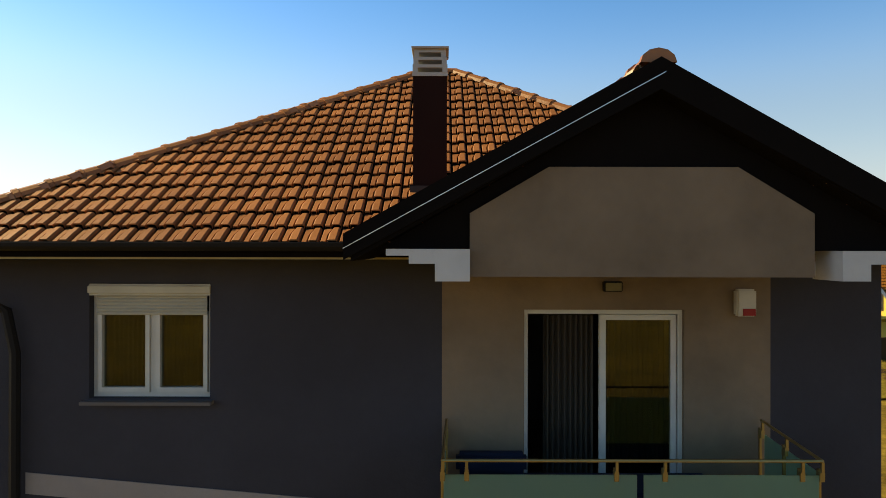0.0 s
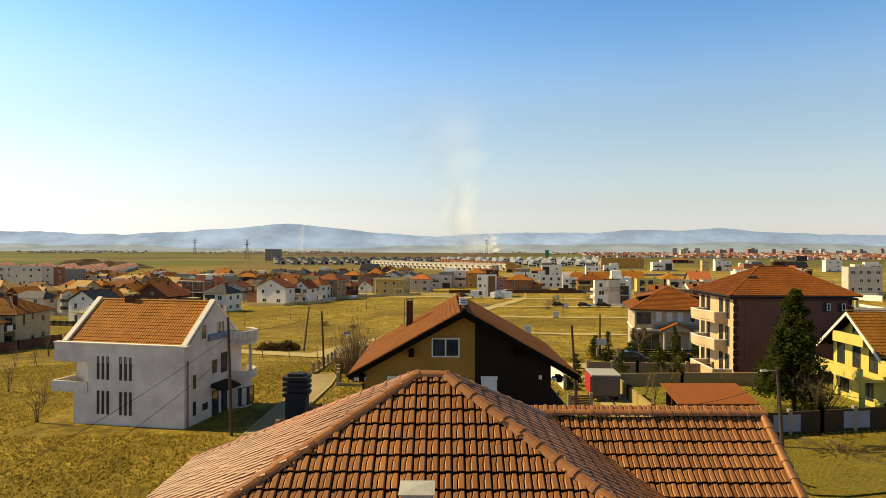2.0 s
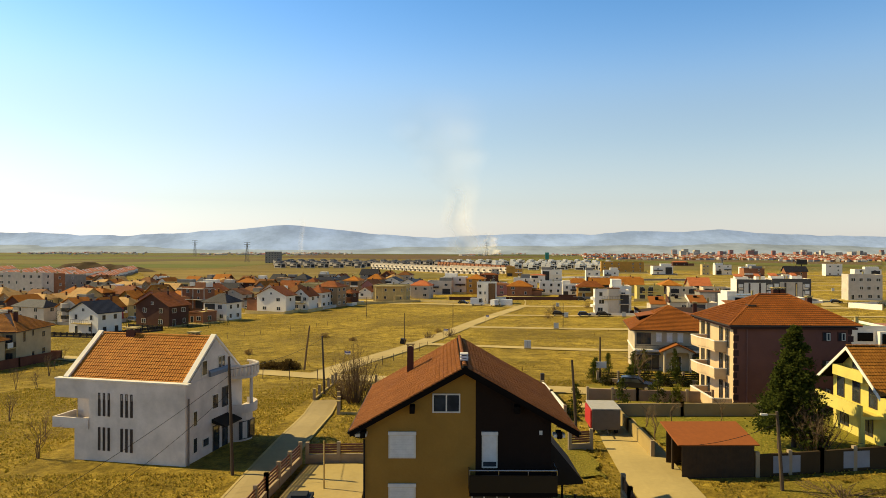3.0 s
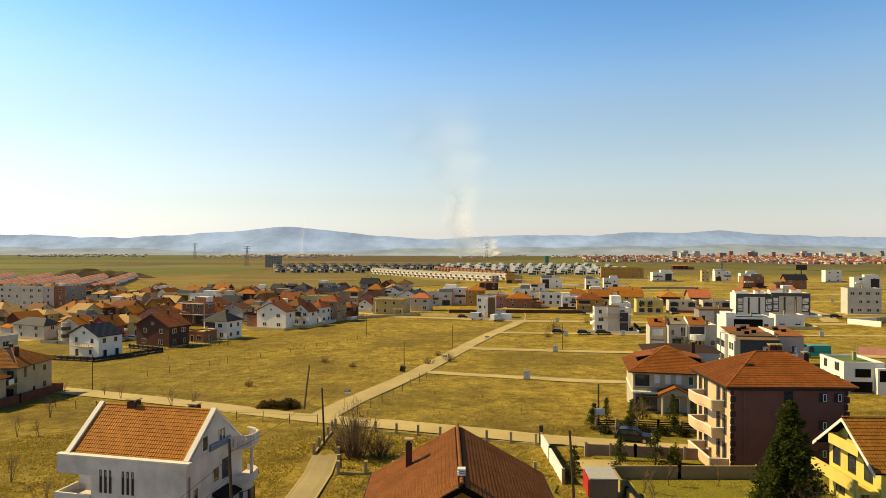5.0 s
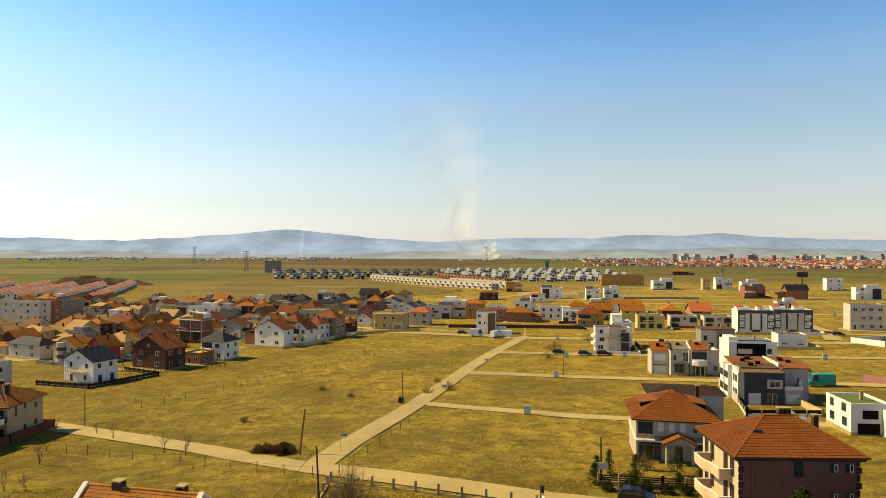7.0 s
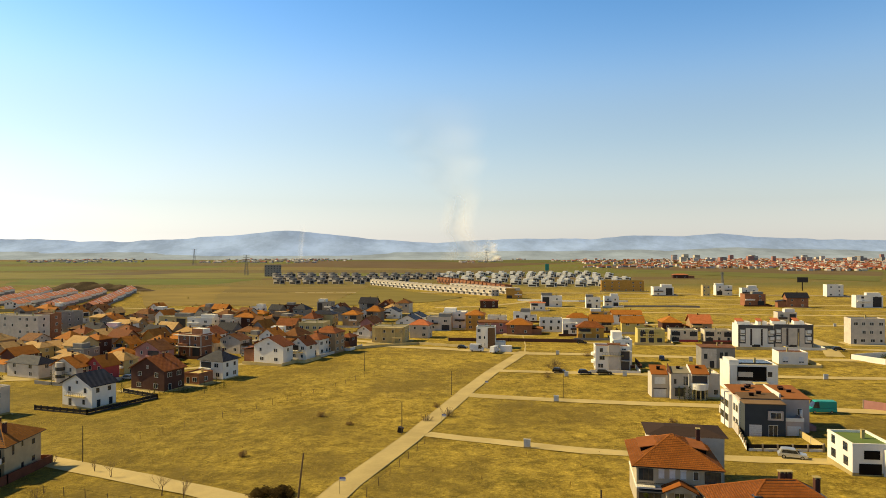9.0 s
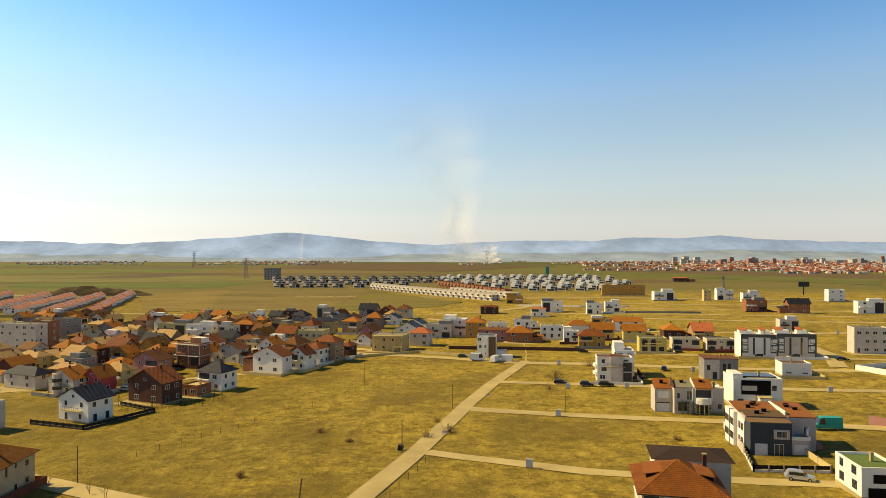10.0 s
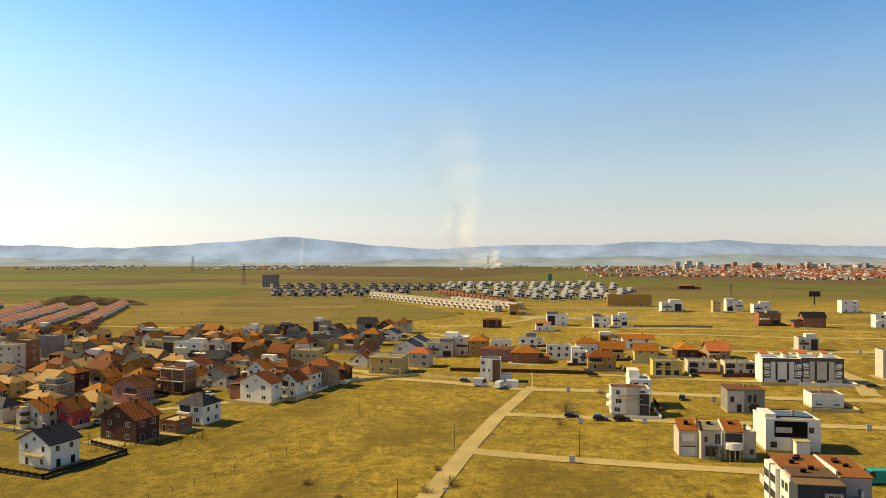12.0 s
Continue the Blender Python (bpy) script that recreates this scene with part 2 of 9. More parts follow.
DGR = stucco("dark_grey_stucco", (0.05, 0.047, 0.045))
BRN = stucco("brown_stucco", (0.1, 0.045, 0.03))
PNK = stucco("pink_stucco", (0.42, 0.2, 0.17))
RED = stucco("red_stucco", (0.4, 0.07, 0.07))
ORW = stucco("ochre_stucco", (0.5, 0.27, 0.06))


# ---------- mesh helpers ----------
def solid(name, verts, faces, mat, parent=None, label="", smooth=False):
    me = bpy.data.meshes.new(name)
    me.from_pydata([tuple(v) for v in verts], [], faces)
    me.update()
    for m in mat if isinstance(mat, (list, tuple)) else [mat]:
        me.materials.append(m)
    if smooth:
        me.shade_smooth()
    ob = new(name, me)
    if parent:
        ob.parent = parent
    if label:
        ob["label"] = label
    return ob


def part(name, bm, material, parent, label=""):
    """Links a bmesh as one mesh object under a thing or a part."""
    bmesh.ops.recalc_face_normals(bm, faces=bm.faces)
    me = bpy.data.meshes.new(name)
    bm.to_mesh(me)
    bm.free()
    for m in material if isinstance(material, (list, tuple)) else [material]:
        me.materials.append(m)
    ob = new(name, me)
    if parent:
        ob.parent = parent
    if label:
        ob["label"] = label
    return ob


def box(bm, x0, x1, y0, y1, z0, z1, mi=0):
    v = [bm.verts.new(p) for p in ((x0, y0, z0), (x1, y0, z0), (x1, y1, z0), (x0, y1, z0), (x0, y0, z1), (x1, y0, z1), (x1, y1, z1), (x0, y1, z1))]
    for f in ((0, 3, 2, 1), (4, 5, 6, 7), (0, 1, 5, 4), (1, 2, 6, 5), (2, 3, 7, 6), (3, 0, 4, 7)):
        bm.faces.new([v[i] for i in f]).material_index = mi


def prism(bm, ring, push, mi=0):
    """A closed ring of points pushed along a vector."""
    a = [bm.verts.new(p) for p in ring]
    b = [bm.verts.new(Vector(p) + Vector(push)) for p in ring]
    bm.faces.new(a).material_index = mi
    bm.faces.new(b[::-1]).material_index = mi
    k = len(a)
    for i in range(k):
        bm.faces.new((a[i], b[i], b[(i + 1) % k], a[(i + 1) % k])).material_index = mi


def tube(bm, pts, r0, r1=None, sides=8):
    """A round bar along points, tapering from r0 to r1."""
    r1 = r0 if r1 is None else r1
    pts = [Vector(p) for p in pts]
    rings = []
    for i, p in enumerate(pts):
        way = (pts[min(i + 1, len(pts) - 1)] - pts[max(i - 1, 0)]).normalized()
        a = way.orthogonal().normalized()
        c = way.cross(a)
        r = r0 + (r1 - r0) * i / max(1, len(pts) - 1)
        rings.append([bm.verts.new(p + r * (math.cos(2 * math.pi * k / sides) * a + math.sin(2 * math.pi * k / sides) * c)) for k in range(sides)])
    for a, c in zip(rings, rings[1:]):
        for k in range(sides):
            bm.faces.new((a[k], a[(k + 1) % sides], c[(k + 1) % sides], c[k]))
    bm.faces.new(rings[0][::-1])
    bm.faces.new(rings[-1])


def B(name, x0, x1, y0, y1, z0, z1, mat, parent=None, label="", bevel=0.0):
    bm = bmesh.new()
    box(bm, x0, x1, y0, y1, z0, z1)
    if bevel:
        bmesh.ops.bevel(bm, geom=bm.edges[:], offset=bevel, segments=2, affect="EDGES")
    return part(name, bm, mat, parent, label)


def P(name, ring, push, mat, parent=None, label=""):
    bm = bmesh.new()
    prism(bm, ring, push)
    return part(name, bm, mat, parent, label)


def root(name, m, label, category, group=""):
    e = new(name)
    e.matrix_world = m
    return tagged(e, label, category, group)


# a tile: flat-topped roll beside a pan that narrows downwards, thick lower edge
TW, TL = 0.217, 0.342
LOW = [(0.004, -0.06), (0.006, 0.004), (0.012, 0.01), (0.062, 0.01), (0.066, -0.05), (0.08, -0.05), (0.086, 0.022), (0.1, 0.032), (0.176, 0.034), (0.194, 0.022), (0.2, -0.06)]
HIGH = [(0.004, -0.06), (0.006, 0.004), (0.012, 0.01), (0.094, 0.01), (0.097, -0.05), (0.107, -0.05), (0.112, 0.022), (0.122, 0.032), (0.176, 0.034), (0.194, 0.022), (0.2, -0.06)]


def tile_mesh(scale=1.0):
    v, f = [], []
    for (a, h), (c, k) in zip(LOW, HIGH):
        # thin lower lip that stands clear of the row below; the upper end dips under the next lip
        for q in ((a, 0.0, h + 0.018), (a, 0.002, h + 0.034), (a, TL * 0.5, h + 0.02), (c, TL * 0.91, k + 0.006), (c, TL * 0.985, k - 0.045)):
            v.append(tuple(scale * z for z in q))
    for i in range(len(LOW) - 1):
        p, q = 5 * i, 5 * i + 5
        f += [(p + j, q + j, q + j + 1, p + j + 1) for j in range(4)]
    return v, f


def tiled_plane(name, corner, along, up, width, height, inside, mat, parent, scale=1.0, keep=None, label=""):
    """Covers the plane from corner with rows of tiles where inside(u, v) holds; keep(u, v): tiles that are parts of their own."""
    along, up = Vector(along).normalized(), Vector(up).normalized()
    out = along.cross(up).normalized()
    tv, tf = tile_mesh(scale)
    tv = np.array(tv)
    basis = np.array([along[:], up[:], out[:]])
    tw, tl = TW * scale, TL * scale
    V, FC, single = [], [], []
    rng = random.Random(name + str(round(width, 2)))
    for r in range(int(height / tl) + 1):
        for c in range(int(width / tw) + 1):
            u, v = c * tw, r * tl
            if not inside(u + tw / 2, v + tl / 2):
                continue
            o = np.array(corner[:]) + u * basis[0] + v * basis[1] + rng.uniform(-0.004, 0.006) * basis[2]
            if keep and keep(u, v):
                single.append(o)
                continue
            base = len(V) * len(tv)
            V.append(tv @ basis + o)
            FC += [tuple(i + base for i in q) for q in tf]
    if V:
        ob = solid(name, np.concatenate(V), FC, mat, parent, label)
        tagged(ob, kind="stuff")
    if single:
        me = bpy.data.meshes.new("roof_tile")
        me.from_pydata([tuple(q) for q in tv], [], tf)
        me.materials.append(mat)
        turn = Matrix((along, up, out)).transposed().to_4x4()
        for o in single:
            t = new("roof_tile", me)
            t.parent = parent
            t.matrix_basis = Matrix.Translation(o) @ turn


def ridge_caps(pts, r, step, mat, parent):
    """Half-round cap tiles along a line, each overlapping the next."""
    a, b = Vector(pts[0]), Vector(pts[1])
    way = (b - a).normalized()
    side = way.cross(Vector((0, 0, 1))).normalized()
    upv = side.cross(way).normalized()
    k = max(1, round((b - a).length / step))
    L = (b - a).length / k
    v, f = [], []
    for j, (t, rr) in enumerate(((0, r * 1.12), (0.06, r * 1.12), (0.07, r), (L * 1.08, r * 0.92))):
        for i in range(7):
            an = math.pi * i / 6
            v.append(tuple(rr * math.cos(an) * side + rr * 0.8 * math.sin(an) * upv + t * way))
    for j in range(3):
        for i in range(6):
            f.append((7 * j + i, 7 * j + i + 1, 7 * j + i + 8, 7 * j + i + 7))
    f.append((0, 1, 2, 3, 4, 5, 6))
    me = bpy.data.meshes.new("ridge_tile")
    me.from_pydata(v, [], f)
    me.materials.append(mat)
    for i in range(k):
        t = new("ridge_tile", me)
        t.parent = parent
        t.matrix_basis = Matrix.Translation(a + way * (L * i))


# ---------- windows ----------
WIN = {}


def lattice(xs, zs, holes, y0, y1, mi=0, faces=None, verts=None):
    """One connected slab cut by openings: cells of a grid, holes left out."""
    verts, faces = [] if verts is None else verts, [] if faces is None else faces
    base, n, m = len(verts), len(xs), len(zs)
    for y in (y0, y1):
        for z in zs:
            for x in xs:
                verts.append((x, y, z))
    at = lambda i, j, k: base + k * n * m + j * n + i
    full = lambda i, j: 0 <= i < n - 1 and 0 <= j < m - 1 and (i, j) not in holes
    for i in range(n - 1):
        for j in range(m - 1):
            if not full(i, j):
                continue
            faces.append((at(i, j, 0), at(i + 1, j, 0), at(i + 1, j + 1, 0), at(i, j + 1, 0)))
            faces.append((at(i, j, 1), at(i, j + 1, 1), at(i + 1, j + 1, 1), at(i + 1, j, 1)))
            for di, dj, p, q in ((-1, 0, (i, j + 1), (i, j)), (1, 0, (i + 1, j), (i + 1, j + 1)), (0, -1, (i, j), (i + 1, j)), (0, 1, (i + 1, j + 1), (i, j + 1))):
                if not full(i + di, j + dj):
                    faces.append((at(*p, 0), at(*p, 1), at(*q, 1), at(*q, 0)))
    return verts, faces


def window_mesh(w, h, bars, fm, far):
    key = (round(w, 2), round(h, 2), bars, fm.name, far)
    if key not in WIN:
        t = 0.07 if not far else 0.1
        xs, holes = [-w / 2, -w / 2 + t], {(1, 1)}
        for i in range(bars):
            x = -w / 2 + w * (i + 1) / (bars + 1)
            xs += [x - t / 2, x + t / 2]
            holes.add((3 + 2 * i, 1))
        xs += [w / 2 - t, w / 2]
        v, f = lattice(xs, [0, t, h - t, h], holes, -0.05, 0.02)
        k = len(f)
        pv = [(x, y, z) for y in (-0.02, 0.012) for x, z in ((-w / 2 + 0.02, 0.02), (w / 2 - 0.02, 0.02), (w / 2 - 0.02, h - 0.02), (-w / 2 + 0.02, h - 0.02))]
        pf = [(0, 1, 2, 3), (7, 6, 5, 4), (0, 4, 5, 1), (1, 5, 6, 2), (2, 6, 7, 3), (3, 7, 4, 0)]
        fr, pa = bpy.data.meshes.new("window"), None
        if far:
            base = len(v)
            fr.from_pydata(v + pv, [], f + [tuple(base + i for i in q) for q in pf])
            fr.materials.append(fm)
            fr.materials.append(glass)
            fr.polygons.foreach_set("material_index", [0] * k + [1] * 6)
        else:
            fr.from_pydata(v, [], f)
            fr.materials.append(fm)
            pa = bpy.data.meshes.new("pane")
            pa.from_pydata(pv, [], pf)
            pa.materials.append(glass)
        fr.update()
        WIN[key] = (fr, pa)
    return WIN[key]


def window(parent, x, y, z, face, w, h, bars=1, fm=None, shut=0.0, far=False, sill=False):
    """A window on a wall; face: degrees that turn its front from -y. shut: share covered by a roller shutter."""
    fr, pa = window_mesh(w, h, bars, fm or white_frame, far)
    a = new("window", fr)
    a.parent = parent
    a.matrix_basis = pose(x, y, z, 0, 0, face)
    if pa:
        b = new("pane", pa)
        b.parent = a
    if sill:
        B("sill", -w / 2 - 0.06, w / 2 + 0.06, -0.14, 0.01, -0.055, -0.003, concrete, a)
    if shut:
        n = max(2, int(h * shut / 0.06))
        v, f = [], []
        for i in range(n + 1):
            zz = h - 0.02 - i * h * shut / n
            for yy in (-0.04, -0.028) if i % 2 else (-0.028, -0.04):
                v += [(-w / 2 + 0.03, yy, zz), (w / 2 - 0.03, yy, zz)]
        for i in range(2 * n + 1):
            f.append((2 * i, 2 * i + 1, 2 * i + 3, 2 * i + 2))
        solid("roller_shutter", v, f, shutter_mat, a, "white roller shutter")
        B("shutter_box", -w / 2 - 0.02, w / 2 + 0.02, -0.09, 0.0, h - 0.02, h + 0.14, shutter_mat, a)
    return a


# ---------- a house by its sizes ----------
def chimney(parent, x, y, z0, z1, w=0.5, mat=None):
    c = B("chimney", x - w / 2, x + w / 2, y - w / 2, y + w / 2, z0, z1, mat or chim_mat, parent)
    bm = bmesh.new()
    box(bm, x - w / 2 - 0.07, x + w / 2 + 0.07, y - w / 2 - 0.07, y + w / 2 + 0.07, z1 + 0.12, z1 + 0.2)
    for sx in (-1, 1):
        for sy in (-1, 1):
            box(bm, x + sx * w * 0.4 - 0.05, x + sx * w * 0.4 + 0.05, y + sy * w * 0.4 - 0.05, y + sy * w * 0.4 + 0.05, z1 - 0.01, z1 + 0.13)
    part("chimney_cap", bm, concrete, c)
    return c


def gable_roof(e, w, d, h, rise, ridge, over, mat, thick=0.16):
    """Two thick slopes over the rectangle w by d; ridge along x or y."""
    if ridge == "x":
        run, k = d / 2, over * rise / (d / 2)
        for s, y0 in ((1, -over), (-1, d + over)):
            ring = [(-w / 2 - over, y0, h - k), (-w / 2 - over, d / 2, h + rise), (-w / 2 - over, d / 2, h + rise + thick), (-w / 2 - over, y0, h - k + thick)]
            P("roof_slope", ring, (w + 2 * over, 0, 0), mat, e)
    else:
        k = over * rise / (w / 2)
        for x0 in (-w / 2 - over, w / 2 + over):
            ring = [(x0, -over, h - k), (0, -over, h + rise), (0, -over, h + rise + thick), (x0, -over, h - k + thick)]
            P("roof_slope", ring, (0, d + 2 * over, 0), mat, e)


def hip_roof(e, w, d, h, rise, over, mat, thick=0.14):
    bm = bmesh.new()
    x, y0, y1 = w / 2 + over, -over, d + over
    ins = min(w, d) / 2 + over
    if w >= d:
        a, c = (-x + ins, d / 2, h + rise), (x - ins, d / 2, h + rise)
    else:
        a, c = (0, y0 + ins, h + rise), (0, y1 - ins, h + rise)
    if (Vector(a) - Vector(c)).length < 0.3:
        a, c = (Vector(a) + Vector((-0.15, 0, 0)), Vector(c) + Vector((0.15, 0, 0)))
    lo = [bm.verts.new(p) for p in ((-x, y0, h), (x, y0, h), (x, y1, h), (-x, y1, h))]
    hi = [bm.verts.new(p) for p in ((-x, y0, h + thick), (x, y0, h + thick), (x, y1, h + thick), (-x, y1, h + thick))]
    ra, rc = bm.verts.new(a), bm.verts.new(c)
    bm.faces.new(lo)
    for i in range(4):
        bm.faces.new((lo[i], lo[(i + 1) % 4], hi[(i + 1) % 4], hi[i]))
    if w >= d:
        fs = ((hi[0], hi[1], rc, ra), (hi[1], hi[2], rc), (hi[2], hi[3], ra, rc), (hi[3], hi[0], ra))
    else:
        fs = ((hi[0], hi[1], ra), (hi[1], hi[2], rc, ra), (hi[2], hi[3], rc), (hi[3], hi[0], ra, rc))
    for f in fs:
        bm.faces.new(f)
    part("roof", bm, mat, e)


SIZE = {}
HOMES = []


def house(label, x, y, rot, w, d, h, roof="gable", rise=2.0, wall=None, cover=None, ridge="y", over=0.65, floors=2, sides="fr", wins=2, fm=None, balcony=False, chim=1, group="houses of the settlement", name="house", seed=0):
    """A rendered house whose front face is centred on x, y; rot turns it anticlockwise."""
    z = gz(x, y)
    e = root(name, pose(x, y, z, 0, 0, rot), label, "house", group)
    rng = random.Random(int(x * 13 + y * 7 + seed))
    wall, cover = wall or W, cover or OR
    base = -1.2
    if roof == "gable":
        if ridge == "y":
            P("wall", [(-w / 2, 0, base), (w / 2, 0, base), (w / 2, 0, h), (0, 0, h + rise), (-w / 2, 0, h)], (0, d, 0), wall, e)
        else:
            P("wall", [(-w / 2, 0, base), (-w / 2, d, base), (-w / 2, d, h), (-w / 2, d / 2, h + rise), (-w / 2, 0, h)], (w, 0, 0), wall, e)
        gable_roof(e, w, d, h + 0.02, rise, ridge, over, cover)
    else:
        B("wall", -w / 2, w / 2, 0, d, base, h, wall, e)
        if roof == "hip":
            hip_roof(e, w, d, h + 0.004, rise, over, cover)
        else:
            B("roof", -w / 2 + 0.2, w / 2 - 0.2, 0.2, d - 0.2, h + 0.003, h + 0.06, cover, e)
            bm = bmesh.new()
            for q in ((-w / 2 - 0.04, w / 2 + 0.04, -0.04, 0.2), (-w / 2 - 0.04, w / 2 + 0.04, d - 0.2, d + 0.04), (-w / 2 - 0.04, -w / 2 + 0.2, 0.2, d - 0.2), (w / 2 - 0.2, w / 2 + 0.04, 0.2, d - 0.2)):
                box(bm, *q, h + 0.003, h + 0.45)
            part("parapet", bm, wall, e)
    far = y > 233
    if not far:
        B("plinth", -w / 2 - 0.05, w / 2 + 0.05, -0.05, d + 0.05, base, 0.35, concrete, e)
    fl = h / floors
    big = w / wins
    for i in range(floors):
        for s in sides:
            n = wins if s in "fb" else max(1, round(d / 4.5))
            for j in range(n):
                ww, hh, zz = rng.choice((1.1, 1.4, 1.7)), 1.35, i * fl + 0.95
                if rng.random() < 0.14:
                    continue
                if i == 0 and rng.random() < 0.25:
                    hh, zz, ww = 2.0, 0.25, 1.2
                bars = 1 if ww > 1.2 else 0
                off = rng.uniform(-0.3, 0.3)
                if s == "f":
                    window(e, -w / 2 + w * (j + 0.5) / n + off, 0, zz, 0, ww, hh, bars, fm, far=far)
                elif s == "r":
                    window(e, w / 2, d * (j + 0.5) / n + off, zz, 90, ww, hh, bars, fm, far=far)
                elif s == "l":
                    window(e, -w / 2, d * (j + 0.5) / n + off, zz, -90, ww, hh, bars, fm, far=far)
    if roof == "gable" and ridge == "y" and rise > 1.6:
        window(e, 0, 0, h + 0.1, 0, 1.0, 0.9, 1, fm, far=far)
    if balcony:
        zb = fl * (floors - 1)
        b = B("balcony", -w * 0.3, w * 0.3, -1.2, -0.02, zb - 0.08, zb + 0.08, concrete, e)
        bm = bmesh.new()
        for xx in np.arange(-w * 0.3, w * 0.3 + 0.01, w * 0.6 / 8):
            box(bm, xx - 0.02, xx + 0.02, -1.18, -1.14, zb + 0.08, zb + 0.98)
        box(bm, -w * 0.3, w * 0.3, -1.19, -1.13, zb + 0.98, zb + 1.04)
        part("balcony_rail", bm, dark_metal, b)
    # what makes far houses differ: yards, plot walls, annexes, roof storeys, painted loggia shade
    alt = random.Random(int(x * 31 + y * 17 + seed))
    if name == "house" and y > 178:
        if alt.random() < 0.55:
            B("yard", -w / 2 - 1.8, w / 2 + 2.4, -4.2, d + 1.2, -1.0, 0.07, concrete, e)
        if alt.random() < 0.5:
            bm = bmesh.new()
            box(bm, -w / 2 - 2.0, w / 2 + 2.6, -4.4, -4.22, -0.8, 1.0)
            box(bm, w / 2 + 2.42, w / 2 + 2.6, -4.2, d, -0.8, 1.2)
            part("plot_wall", bm, alt.choice((W, LV, GRY, BRN, CRM)), e)
        side = alt.choice((-1, 1))
        if roof == "flat":
            if h < 9 and sides and wins < 3 and floors > 1:
                x0 = -w / 2 + 0.1 if side < 0 else -w * 0.05
                B("roof_storey", x0, x0 + w * 0.52, d * 0.35, d * 0.9, h + 0.065, h + alt.uniform(1.7, 2.6), alt.choice((wall, W, GRY)), e)
                B("dark_bay", side * w * 0.28 - w * 0.16, side * w * 0.28 + w * 0.16, -0.1, -0.055, 0.3, h * alt.choice((0.45, 0.92)), DGR, e)
                B("balcony_slab", -side * w * 0.25 - w * 0.22, -side * w * 0.25 + w * 0.22, -1.2, -0.01, h * 0.5, h * 0.5 + 0.85, alt.choice((wall, W, dark_frame)), e)
        elif sides:
            k = alt.random()
            if k < 0.4:
                xa = side * (w / 2 + 0.01)
                hh = h * alt.uniform(0.42, 0.7)
                B("annexe", min(xa, xa + side * w * 0.4), max(xa, xa + side * w * 0.4), 0.8, d * 0.8, -1.2, hh, alt.choice((wall, wall, LV, brick_mat)), e)
                P("annexe_roof", [(xa, 0.5, hh + 0.9), (xa + side * w * 0.46, 0.5, hh - 0.05), (xa + side * w * 0.46, 0.5, hh + 0.1), (xa, 0.5, hh + 1.05)], (0, d * 0.84, 0), cover, e)
            elif k < 0.8:
                x0 = side * w * 0.22
                # flat dark sheet: the shade of a loggia painted on the wall
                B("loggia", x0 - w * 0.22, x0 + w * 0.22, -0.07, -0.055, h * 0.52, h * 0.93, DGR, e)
                B("balcony", x0 - w * 0.25, x0 + w * 0.25, -1.1, -0.01, h * 0.48, h * 0.48 + 0.8, alt.choice((wall, W, CRM)), e)
    SIZE[e.name] = (w, d, h)
    HOMES.append((x, y))
    for i in range(chim):
        px, py = (rng.uniform(-0.1, 0.25) * w, rng.uniform(0.35, 0.75) * d)
        top = h + (rise + 0.7 if roof != "flat" else 1.3)
        chimney(e, px, py, h * 0.8, top, 0.45, chim_mat if roof != "flat" else concrete)
    return e


# ---------- ground, roads and far distance ----------
def ground_sheet():
    ys = sorted(set(list(np.arange(-220, 32, 21)) + list(np.arange(32, 380, 5)) + list(np.arange(380, 812, 27)) + list(np.arange(812, 2706, 135))))
    xs = sorted(set(list(np.arange(-250, 251, 12)) + [s * v for s in (-1, 1) for v in (300, 360, 450, 600, 900, 1400, 2200, 3400, 5000)]))
    rng = random.Random(4)
    v, f = [], []
    for y in ys:
        for x in xs:
            r = 0.1 if 32 < y < 346 and abs(x) < 250 else 0.0
            v.append((x, y, gz(x, y) - 0.06 + rng.uniform(-r, r * 0.2)))
    k = len(xs)
    for j in range(len(ys) - 1):
        for i in range(k - 1):
            f.append((j * k + i, j * k + i + 1, (j + 1) * k + i + 1, (j + 1) * k + i))
    tagged(solid("ground", v, f, ground_mat(), smooth=True), "dry yellow grass plain with sown and ploughed strips", "ground", kind="structure")


ground_sheet()


